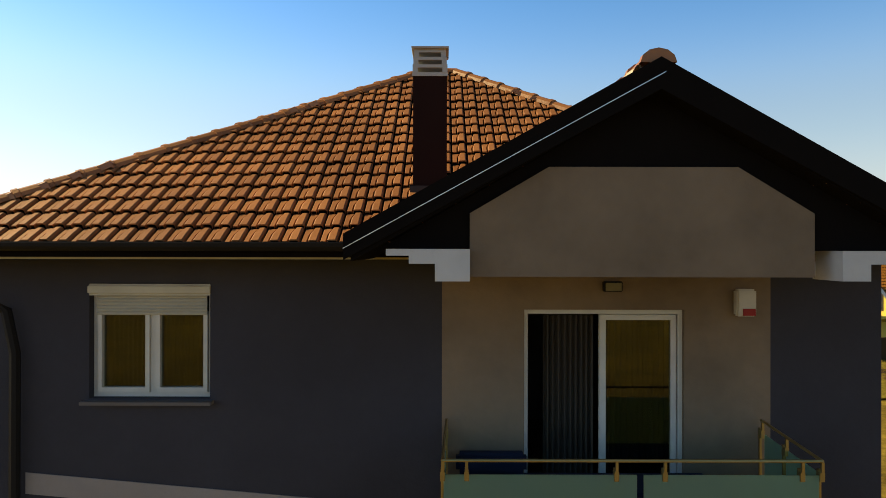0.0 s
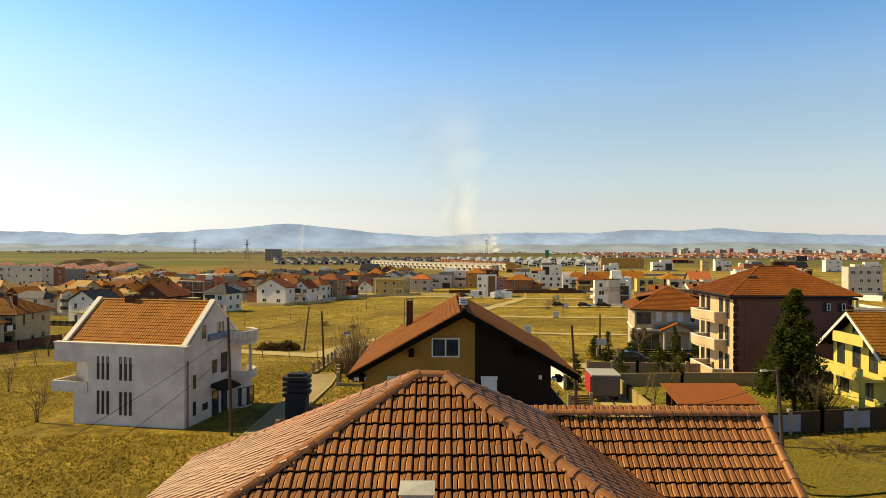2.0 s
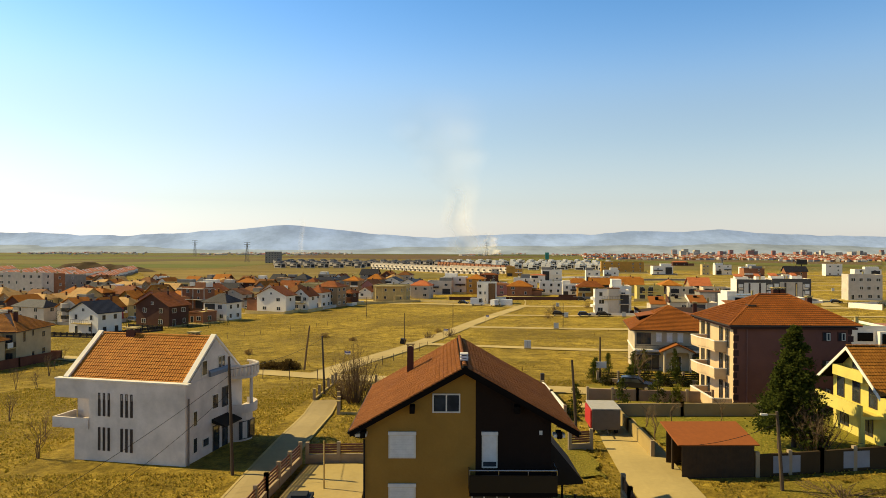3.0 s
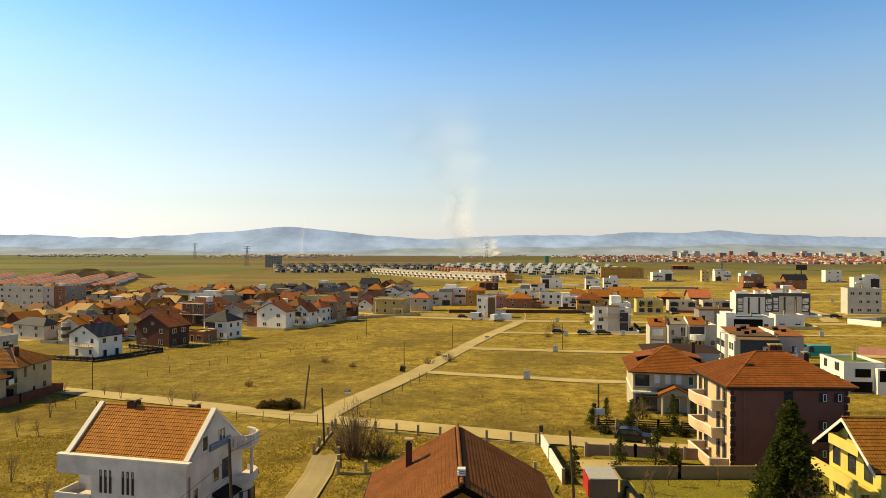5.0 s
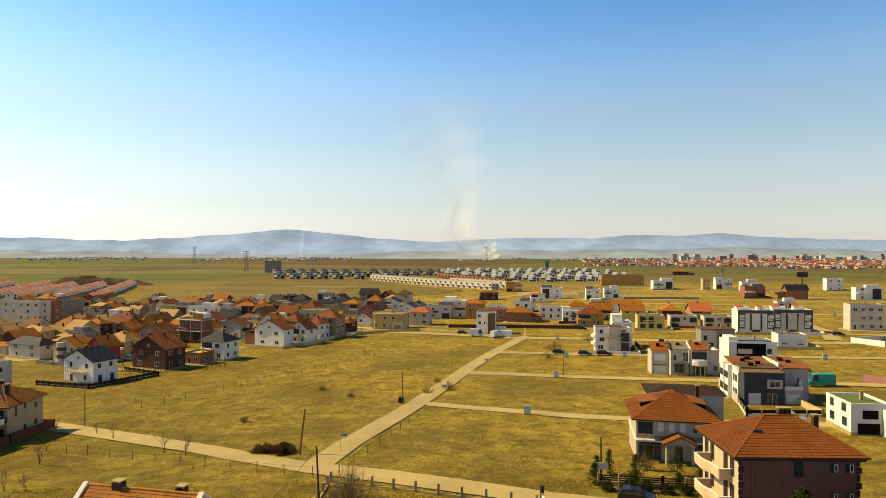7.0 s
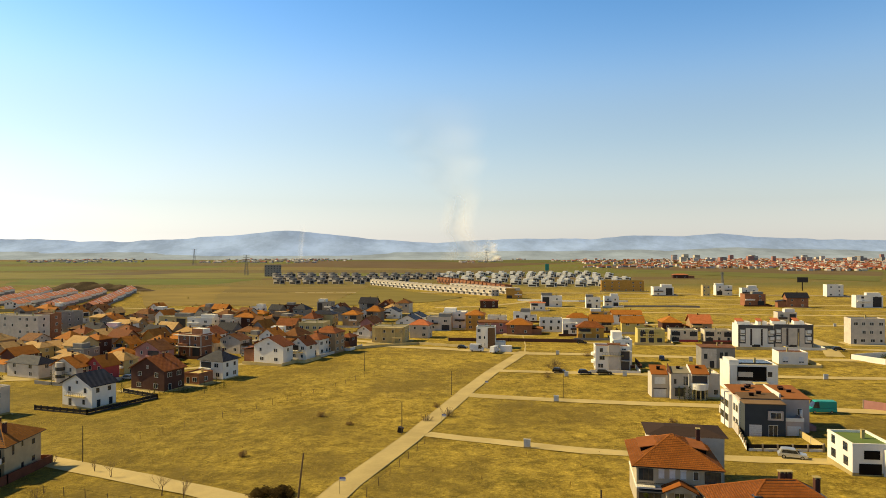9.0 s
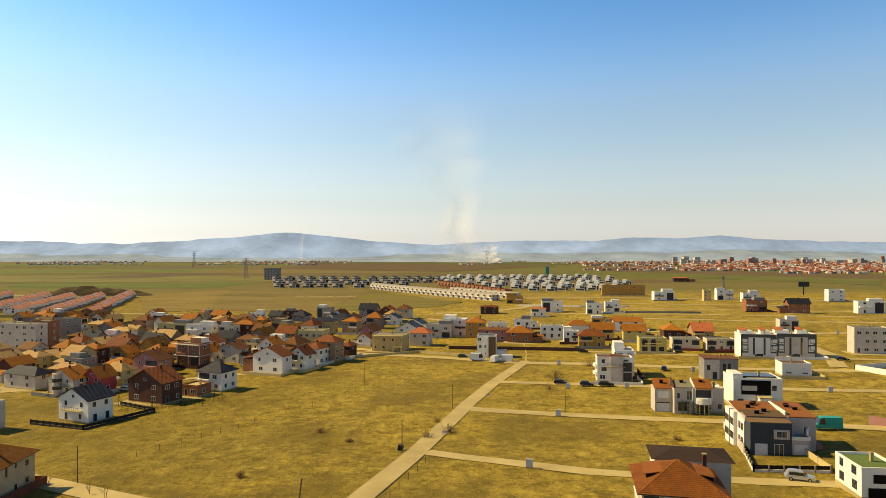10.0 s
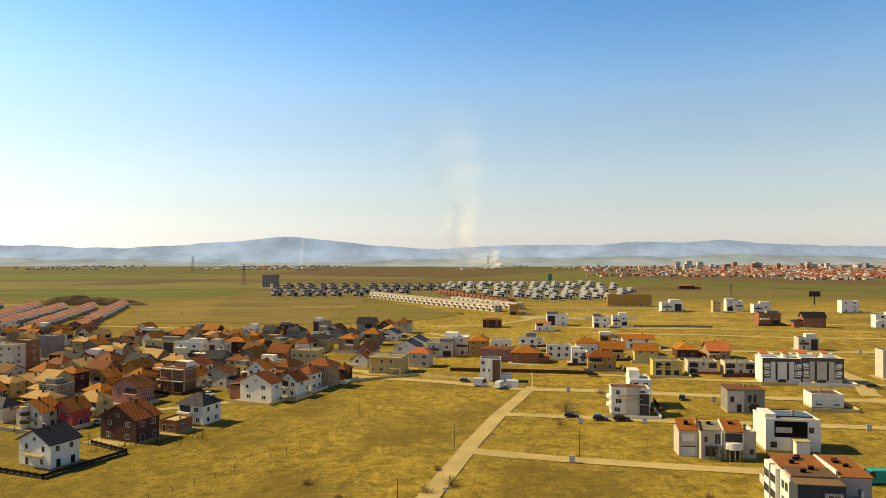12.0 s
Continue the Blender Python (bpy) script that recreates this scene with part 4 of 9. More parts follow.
    P("gable_boarding", [(-0.5, -2.1, 7.7), (3.7, -2.1, 7.7), (apex, -2.1, zr - 0.14)], (0, 0.06, 0), black_wood, e, "black boarded gable")
    P("gable_wall", [(0.215, -2.14, 7.5), (2.81, -2.14, 7.5), (2.81, -2.14, 7.98), (2.235, -2.14, 8.33), (0.81, -2.14, 8.33), (0.215, -2.14, 7.98)], (0, 0.25, 0), cream_wall, e, "stained cream rendered porch beam")
    B("gable_soffit", 0.2, 3.0, -1.88, -0.0, 7.62, 7.68, cream_wall, e)
    P("corbel", [(-0.41, -2.23, 7.71), (0.212, -2.23, 7.71), (0.212, -2.23, 7.47), (-0.047, -2.23, 7.47), (-0.047, -2.23, 7.6), (-0.24, -2.23, 7.6), (-0.24, -2.23, 7.66), (-0.41, -2.23, 7.66)], (0, 0.39, 0), worn_white, e, "stepped worn white corbel")
    P("corbel", [(3.8, -2.23, 7.7), (2.965, -2.23, 7.7), (2.965, -2.23, 7.475), (3.175, -2.23, 7.475), (3.175, -2.23, 7.6), (3.8, -2.23, 7.6)], (0, 0.39, 0), worn_white, e, "stepped worn white corbel")
    for x0, x1 in ((0.01, 0.21), (2.815, 3.0)):
        B("porch_beam", x0, x1, -1.88, -0.006, 7.5, 7.61, worn_white, e)
    # balcony
    slab = B("balcony", -0.06, 3.42, -1.48, -0.004, 4.66, 4.84, concrete, e)
    rails = []
    for name, p, q in (("front_rail", (0.01, -1.4, 5.88), (3.3, -1.4, 5.88)), ("side_rail", (0.01, -1.4, 5.88), (0.05, -0.05, 5.88)), ("side_rail", (3.3, -1.4, 5.88), (3.43, -0.05, 5.88))):
        bm = bmesh.new()
        tube(bm, [p, q], 0.015)
        rails.append(part(name, bm, brass, slab, "brass handrail"))
    for x, y in ((0.01, -1.4), (0.22, -1.4), (1.52, -1.4), (1.94, -1.4), (3.13, -1.4), (3.3, -1.4), (3.36, -0.7), (0.03, -0.7), (3.42, -0.1), (0.05, -0.1)):
        bm = bmesh.new()
        box(bm, x - 0.014, x + 0.014, y + 0.04, y + 0.066, 4.84, 5.8)
        box(bm, x - 0.012, x + 0.012, y - 0.012, y + 0.012, 5.78, 5.87)
        box(bm, x - 0.02, x + 0.02, y - 0.004, y + 0.06, 5.7, 5.78)
        part("rail_post", bm, brass, slab)
    for x0, x1 in ((0.02, 1.7), (1.76, 3.28)):
        B("glass_panel", x0, x1, -1.385, -1.373, 4.6, 5.75, frosted, slab, "frosted green glass panel")
    P("glass_panel", [(3.31, -1.34, 4.9), (3.322, -1.34, 4.9), (3.322, -1.34, 5.75), (3.31, -1.34, 5.75)], (0.11, 1.2, 0), frosted, slab)
    B("glass_panel", 0.03, 0.042, -1.34, -0.15, 4.9, 5.75, frosted, slab)
    # chimney with pierced cap
    c = B("chimney", -0.32, 0.05, 0.05, 0.43, 7.95, 9.6, plain("chimney_sheet", (0.02, 0.007, 0.005), 0.8, spec=0.1), e, "dark brown sheet-clad chimney")
    bm = bmesh.new()
    box(bm, -0.33, 0.06, 0.04, 0.44, 9.6, 9.64)
    for i in range(3):
        z = 9.64 + i * 0.085
        # a sagging louvre between four corner blocks, narrowing upwards
        q = 0.008 * i
        for x0, x1 in ((-0.325 + q, -0.27 + q), (0.0 - q, 0.055 - q)):
            for y0, y1 in ((0.035 + q, 0.11 + q), (0.37 - q, 0.445 - q)):
                box(bm, x0, x1, y0, y1, z, z + 0.05)
        ring = [(-0.325 + q + (0.38 - 2 * q) * t, 0.035 + q, z + 0.05) for t in np.linspace(0, 1, 3)]
        ring += [(0.055 - q, 0.035 + q, z + 0.084), (-0.325 + q, 0.035 + q, z + 0.084)]
        prism(bm, ring, (0, 0.41 - 2 * q, 0))
    lo = [bm.verts.new(p) for p in ((-0.335, 0.02, 9.896), (0.065, 0.02, 9.896), (0.065, 0.46, 9.896), (-0.335, 0.46, 9.896))]
    hi = [bm.verts.new(p) for p in ((-0.34, 0.01, 9.915), (0.07, 0.01, 9.915), (0.07, 0.47, 9.915), (-0.34, 0.47, 9.915))]
    tip = bm.verts.new((-0.135, 0.24, 9.94))
    bm.faces.new(lo)
    for i in range(4):
        bm.faces.new((lo[i], lo[(i + 1) % 4], hi[(i + 1) % 4], hi[i]))
        bm.faces.new((hi[i], hi[(i + 1) % 4], tip))
    part("chimney_cap", bm, stucco("cap_concrete", (0.5, 0.48, 0.44), 0.4), c, "pierced pale concrete chimney cap")
    # flashing coloured dark for the shadow at the chimney's foot
    B("flashing", -0.35, 0.08, 0.0, 0.48, 8.05, 8.4, plain("shadow_dark_flashing", (0.035, 0.018, 0.013), 0.5, 0.3), c)
    c = B("chimney", -3.35, -2.9, 7.2, 7.6, 8.0, 9.36, plain("soot_black", (0.012, 0.012, 0.012), 0.7), e, "black chimney")
    bm = bmesh.new()
    for i in range(4):
        box(bm, -3.4, -2.85, 7.15, 7.65, 9.36 + i * 0.12, 9.43 + i * 0.12)
        box(bm, -3.3, -2.95, 7.25, 7.55, 9.42 + i * 0.12, 9.49 + i * 0.12)
    part("chimney_cowl", bm, plain("soot_black", (0.012, 0.012, 0.012), 0.7), c)
    # wing
    B("wing_wall", 4.75, 6.05, 3.5, 7.4, -0.6, 7.5, grey_wall, e)
    wing = []
    for y0 in (3.0, 7.7):
        ring = [(1.5, y0, 7.6), (1.5, 5.35, 9.34), (1.5, 5.35, 9.42), (1.5, y0, 7.68)]
        wing.append(P("wing_roof", ring, (4.85, 0, 0), black_wood, e))
    tiled_plane("wing_tiles", Vector((1.5, 3.0, 7.69)), (1, 0, 0), (0, 2.35, 1.74), 4.8, math.hypot(2.35, 1.74), lambda u, v: True, roof_red, wing[0], 0.85)
    ridge_caps(((1.5, 5.35, 9.47), (6.4, 5.35, 9.47)), 0.11, 0.38, roof_red, wing[0])
    ridge_caps(((6.35, 3.0, 7.73), (6.35, 5.35, 9.49)), 0.08, 0.38, roof_red, wing[0])
    bm = bmesh.new()
    tube(bm, [(4.9, 2.95, 7.58), (6.4, 2.95, 7.58)], 0.08)
    part("gutter", bm, dark_metal, e)
    return e


def curtain(xr, y, z0, z1, folds, depth, mat, parent):
    v, f = [], []
    n = folds * 8
    for i in range(n + 1):
        t = i / n
        for z in (z0, z1):
            v.append((xr[0] + (xr[1] - xr[0]) * t, y + depth * math.sin(2 * math.pi * folds * t + 0.6 * math.sin(9 * t)), z))
    for i in range(n):
        f.append((2 * i, 2 * i + 2, 2 * i + 3, 2 * i + 1))
    return solid("curtain", v, f, mat, parent, "hanging folded curtain", smooth=True)


grey_house()

# small things on the balcony wall
lamp = root("wall_lamp", pose(1.83, 7.23, 7.49), "small square outdoor flood lamp above the door", "lamp")
B("lamp_body", -0.1, 0.1, -0.09, 0.0, -0.05, 0.06, dark_metal, lamp, bevel=0.01)
B("lens", -0.085, 0.085, -0.1, -0.091, -0.04, 0.045, pane_glass("lamp_lens", (0.06, 0.055, 0.045)), lamp)
alarm = root("alarm_siren", pose(3.23, 7.23, 7.34), "white alarm siren box with red lens", "alarm")
B("case", -0.09, 0.12, -0.11, 0, -0.16, 0.13, plain("alarm_white", (0.62, 0.58, 0.5), 0.4), alarm, bevel=0.02)
B("red_lens", -0.03, 0.1, -0.125, -0.105, -0.15, -0.075, plain("alarm_red", (0.35, 0.01, 0.02), 0.2), alarm)
bench = root("balcony_bench", pose(0.4, 6.85, 5.02), "dark blue cushioned bench on the balcony", "bench")
B("seat", -0.25, 2.4, -0.35, 0.3, 0.3, 0.5, plain("navy_cloth", (0.015, 0.02, 0.05), 0.9), bench, bevel=0.04)
B("backrest", -0.25, 0.5, 0.2, 0.35, 0.5, 0.72, plain("navy_cloth", (0.015, 0.02, 0.05), 0.9), bench, bevel=0.04)
for x in (-0.15, 2.2):
    B("leg", x, x + 0.08, -0.2, 0.2, 0, 0.3, dark_metal, bench)


# ---------- the mustard house behind it ----------
def gable_tiled(e, x0, x1, y0, y1, zE, zR, ridge, mat, faces, deck, scale=1.0, thick=0.12):
    """Gabled roof with tile rows over a rectangle; ridge along x or y."""
    out = []
    if ridge == "y":
        xm = (x0 + x1) / 2
        for s, x in (("l", x0), ("r", x1)):
            o = P("roof_slope", [(x, y0, zE - thick), (xm, y0, zR - thick), (xm, y0, zR), (x, y0, zE)], (0, y1 - y0, 0), deck, e)
            out.append(o)
            H = math.hypot(x - xm, zR - zE)
            if s in faces:
                c, al, up = ((Vector((x0, y1, zE)), (0, -1, 0), (xm - x0, 0, zR - zE)) if s == "l" else (Vector((x1, y0, zE)), (0, 1, 0), (xm - x1, 0, zR - zE)))
                tiled_plane("roof_tiles", c, al, up, y1 - y0, H, lambda u, v: v < H - 0.1, mat, o, scale)
        ridge_caps(((xm, y0, zR + 0.05), (xm, y1, zR + 0.05)), 0.11, 0.4, mat, out[0])
    else:
        ym = (y0 + y1) / 2
        for s, y in (("f", y0), ("b", y1)):
            o = P("roof_slope", [(x0, y, zE - thick), (x0, ym, zR - thick), (x0, ym, zR), (x0, y, zE)], (x1 - x0, 0, 0), deck, e)
            out.append(o)
            H = math.hypot(y - ym, zR - zE)
            if s in faces:
                tiled_plane("roof_tiles", Vector((x0, y0, zE)), (1, 0, 0), (0, ym - y0, zR - zE), x1 - x0, H, lambda u, v: v < H - 0.1, mat, o, scale)
        ridge_caps(((x0, ym, zR + 0.05), (x1, ym, zR + 0.05)), 0.11, 0.4, mat, out[0])
    return out


def rail(parent, pts, z0, z1, mat, step=0.12, top=0.03, name="railing"):
    """Balusters and a handrail along points."""
    bm = bmesh.new()
    for a, b in zip(pts, pts[1:]):
        a, b = Vector((*a, 0)), Vector((*b, 0))
        k = max(1, int((b - a).length / step))
        for i in range(k + 1):
            p = a.lerp(b, i / k)
            box(bm, p.x - 0.012, p.x + 0.012, p.y - 0.012, p.y + 0.012, z0, z1)
        tube(bm, [a + Vector((0, 0, z1)), b + Vector((0, 0, z1))], top, sides=6)
    return part(name, bm, mat, parent)


def mustard_house():
    ox, oy = 1.2, 32.03
    z = gz(ox, oy)
    e = root("mustard_house", pose(ox, oy, z), "mustard and dark brown gabled house with brown tile roof", "house")
    mustard, umber = stucco("mustard_render", (0.36, 0.2, 0.042), 0.25), stucco("umber_render", (0.02, 0.011, 0.007), 0.3)
    cover = tiles("dull_red_tiles", (0.34, 0.125, 0.034), (0.27, 0.095, 0.026), 0.75)
    P("wall", [(-5.0, 0, -1), (0.55, 0, -1), (0.55, 0, 9.5), (0, 0, 9.75), (-5.0, 0, 6.95)], (0, 9.6, 0), mustard, e)
    P("dark_wall", [(0.55, 0.006, -1), (4.3, 0.006, -1), (4.3, 0.006, 7.3), (0.55, 0.006, 9.4)], (0, 9.59, 0), umber, e, "dark brown rendered wall")
    gable_tiled(e, -5.6, 5.55, -0.6, 10.1, 6.72 - z, 9.86 - z, "y", cover, "lr", black_wood, 0.7)
    for s, x in ((-1, -5.6), (1, 5.55)):
        P("bargeboard", [(x, -0.65, 6.42 - z), (-0.025, -0.65, 9.5 - z), (-0.025, -0.65, 9.84 - z), (x, -0.65, 6.72 - z)], (0, 0.05, 0), black_wood, e)
        bm = bmesh.new()
        tube(bm, [(x - 0.05 * -s, -0.6, 6.62 - z), (x - 0.05 * -s, 10.1, 6.62 - z)], 0.07)
        part("gutter", bm, dark_metal, e)
    bm = bmesh.new()
    for x0, x1, y0, y1, z0, z1 in ((-2.7, -2.45, -0.55, 0, 7.5, 7.85), (2.45, 2.7, -0.55, 0, 7.5, 7.85), (-5.1, -4.85, -0.55, 0, 6.3, 6.6), (4.5, 4.75, -0.55, 0, 6.3, 6.6)):
        box(bm, x0, x1, y0, y1, z0, z1)
    part("eave_bracket", bm, black_wood, e)
    for x in (-5.1, 4.6):
        B("white_soffit_end", x - 0.25, x + 0.3, -0.5, 0.0, 6.35, 6.5, white_frame, e)
    window(e, -0.9 + 0.0, 0, 7.42, 0, 1.38, 0.95, 1)
    for zz in (5.17, 2.6):
        window(e, -3.08, 0, zz, 0, 1.35, 1.18, 0, shut=0.98)
    window(e, 1.25, 0.006, 4.7, 0, 0.78, 1.65, 0, shut=0.8)
    window(e, 1.3, 0.006, 2.4, 0, 1.9, 1.3, 2)
    bal = B("balcony", 0.2, 4.4, -1.25, -0.004, 3.75, 3.92, black_wood, e)
    bm = bmesh.new()
    box(bm, 0.2, 4.4, -1.24, -1.2, 3.92, 4.75)
    box(bm, 4.36, 4.4, -1.2, -0.02, 3.92, 4.75)
    box(bm, 0.2, 0.24, -1.2, -0.02, 3.92, 4.75)
    part("balcony_panel", bm, plain("dark_panel", (0.008, 0.007, 0.006), 0.45), bal)
    bm = bmesh.new()
    tube(bm, [(0.2, -1.22, 4.98), (4.4, -1.22, 4.98), (4.4, -0.05, 4.98)], 0.03)
    for x in (0.22, 1.6, 3.0, 4.38):
        tube(bm, [(x, -1.22, 3.9), (x, -1.22, 4.98)], 0.018, sides=6)
    part("handrail", bm, plain("steel_rail", (0.5, 0.5, 0.5), 0.3, 0.9), bal)
    P("side_awning", [(4.32, 0.3, 5.9), (5.95, 0.3, 3.95), (5.95, 0.3, 3.82), (4.32, 0.3, 3.7)], (0, 4, 0), dark_metal, e, "dark sheet side awning")
    bm = bmesh.new()
    for y in (0.5, 4.1):
        tube(bm, [(5.6, y, -0.3), (5.6, y, 3.2)], 0.06, sides=6)
    part("awning_post", bm, dark_metal, e)
    bm = bmesh.new()
    tube(bm, [(-5.65, -0.55, 6.55), (-5.3, -0.3, 6.3), (-4.95, -0.1, 6.1), (-4.93, -0.1, -0.5)], 0.05)
    part("downpipe", bm, dark_metal, e)
    chimney(e, -3.05, 7.3, 7.6, 9.6, 0.38)
    stack = B("chimney", -0.2, 0.16, 0.2, 0.56, 9.3, 9.95, chim_mat, e, "dark chimney with white slotted cap")
    for i in range(3):
        B("cap_slat", -0.22, 0.18, 0.18, 0.58, 9.98 + i * 0.13, 10.06 + i * 0.13, worn_white, stack)
    B("cap_core", -0.14, 0.1, 0.26, 0.5, 9.95, 10.3, black_wood, stack)
    B("alarm_box", 3.7, 3.85, -0.06, 0.0, 6.35, 6.55, white_frame, e)


mustard_house()


# ---------- the white house across the lane ----------
def white_house():
    e = root("white_house", pose(-18.7, 47.4, -0.75, 0, 0, -12.5), "pale lilac-white house with orange tile gable roof and round balconies", "house")
    wall = stucco("weathered_white", (0.76, 0.68, 0.6), 0.35)
    cover = tiles("bright_orange_tiles", (0.66, 0.28, 0.05), (0.54, 0.2, 0.034), 0.65)
    # local: near right corner at the origin, front runs to -x
    d, L = 8.0, 11.2
    bm = bmesh.new()
    box(bm, -8.2, 0, 0, d, -0.8, 6.3)
    box(bm, -L, -8.2, 2.2, d, -0.8, 6.3)
    part("wall", bm, wall, e)
    B("lower_wall", -9.5, -8.21, 0.002, 2.19, -0.8, 2.54, wall, e)
    B("upper_band", -L, 0.02, -0.03, 2.4, 4.85, 6.25, wall, e)
    slab = B("loggia", -L - 0.2, -8.21, -0.1, 2.2, 2.55, 2.75, wall, e)
    B("loggia_parapet", -L - 0.2, -8.22, -0.1, 0.05, 2.75, 3.35, wall, slab)
    B("loggia_parapet", -L - 0.2, -L - 0.04, 0.05, 2.2, 2.75, 3.35, wall, slab)
    P("gable_wall", [(-0.02, 0.55, 6.25), (-0.02, 7.5, 6.25), (-0.02, 4.0, 9.1)], (-0.3, 0, 0), wall, e)
    P("gable_wall", [(-10.5, 0.55, 6.25), (-10.5, 7.5, 6.25), (-10.5, 4.0, 9.1)], (-0.3, 0, 0), wall, e)
    gable_tiled(e, -10.3, -0.45, 0.35, 7.65, 6.2, 9.25, "x", cover, "f", black_wood)
    for x in (-10.75, -0.42):
        for s, y in ((1, 0.25), (-1, 7.75)):
            P("verge_coping", [(x, y, 6.2), (x, 4.0, 9.3), (x, 4.0, 9.5), (x, y, 6.4)], (0.42, 0, 0), W, e)
    B("eave_cornice", -L, 0.25, -0.16, 0.35, 6.255, 6.35, W, e)
    for zz in (1.0, 3.6):
        for x0 in (-7.3, -5.35):
            for i in range(3):
                w = window(e, x0 + i * 0.42, 0, zz, 0, 0.19, 1.75, 0, dark_frame)
    window(e, 0, 4.8, 6.6, 90, 1.0, 1.1, 1)
    window(e, 0, 2.4, 6.5, 90, 0.8, 1.2, 0)
    for y, zz, w, h in ((3.9, 3.6, 0.9, 1.2), (5.3, 3.5, 0.9, 1.6), (1.2, 2.9, 0.6, 1.2), (1.2, 0.9, 0.6, 1.2), (2.6, 1.0, 0.9, 0.7), (4.0, 0.2, 0.9, 2.1), (5.3, 0.2, 0.8, 2.0)):
        window(e, 0, y, zz, 90, w, h, 0, dark_frame if h > 1.4 else None)
    canopy = bmesh.new()
    prism(canopy, [(0.0, 3.4, 2.9), (1.2, 3.4, 2.45), (1.2, 3.4, 2.35), (0.0, 3.4, 2.6)], (0, 2.5, 0))
    part("entrance_canopy", canopy, dark_metal, e, "dark entrance canopy")
    # thin strip that paints the bluish shading at the gable's foot
    P("dormer_cheek", [(-0.0, 3.0, 6.3), (0.18, 3.0, 6.3), (0.18, 3.0, 6.6), (0.1, 3.0, 6.75), (0.0, 3.0, 6.8)], (0, 3.0, 0), plain("bluish_shading", (0.16, 0.2, 0.26), 0.4), e)
    for zz, mat in ((2.75, wall), (5.6, wall)):
        bm = bmesh.new()
        ring = [(0.0 + 1.6 * math.sin(a), 7.3 - 1.6 * math.cos(a), zz) for a in np.linspace(0, math.pi, 16)]
        prism(bm, [(-0.1, 5.7, zz)] + ring[1:-1] + [(-0.1, 8.9, zz)], (0, 0, 0.22))
        b = part("round_balcony", bm, mat, e, "round concrete balcony")
        if zz > 4:
            for p in ring[1:-1]:
                bm = bmesh.new()
                box(bm, p[0] - 0.1, p[0] + 0.1, p[1] - 0.1, p[1] + 0.1, zz + 0.22, zz + 1.0)
                part("baluster", bm, wall, b)
            bm = bmesh.new()
            tube(bm, [(p[0], p[1], zz + 1.02) for p in ring], 0.11, sides=6)
            part("coping", bm, wall, b)
        else:
            inner = [(p[0] * 0.94, 7.3 + (p[1] - 7.3) * 0.94) for p in ring]
            k = len(ring)
            v = [(p[0], p[1], z2) for z2 in (zz + 0.2, zz + 0.7) for p in ring] + [(p[0], p[1], z2) for z2 in (zz + 0.2, zz + 0.7) for p in inner]
            f = []
            for i in range(k - 1):
                f += [(i, i + 1, k + i + 1, k + i), (2 * k + i + 1, 2 * k + i, 3 * k + i, 3 * k + i + 1), (k + i, k + i + 1, 3 * k + i + 1, 3 * k + i)]
            solid("parapet", v, f, mat, b)
    bm = bmesh.new()
    tube(bm, [(0.0, 7.3, -0.8), (0.0, 7.3, 2.75)], 1.2, sides=20)
    part("bay", bm, wall, e)
    bm = bmesh.new()
    tube(bm, [(1.25, 7.3, 2.9), (1.25, 7.3, 5.6)], 0.14)
    part("column", bm, wall, e)
    window(e, 0.95, 6.65, 0.5, 60, 0.9, 1.5, 0, dark_frame)
    window(e, 1.2, 7.5, 0.5, 95, 0.9, 1.5, 0, dark_frame)
    bm = bmesh.new()
    tube(bm, [(0.08, 0.3, 5.2), (0.08, 0.3, -0.6)], 0.06)
    part("downpipe", bm, plain("grey_pipe", (0.2, 0.18, 0.17), 0.5), e)
    chimney(e, -7.6, 4.1, 8.6, 9.62, 0.75)
    chimney(e, -2.6, 5.0, 8.3, 9.3, 0.7)


white_house()


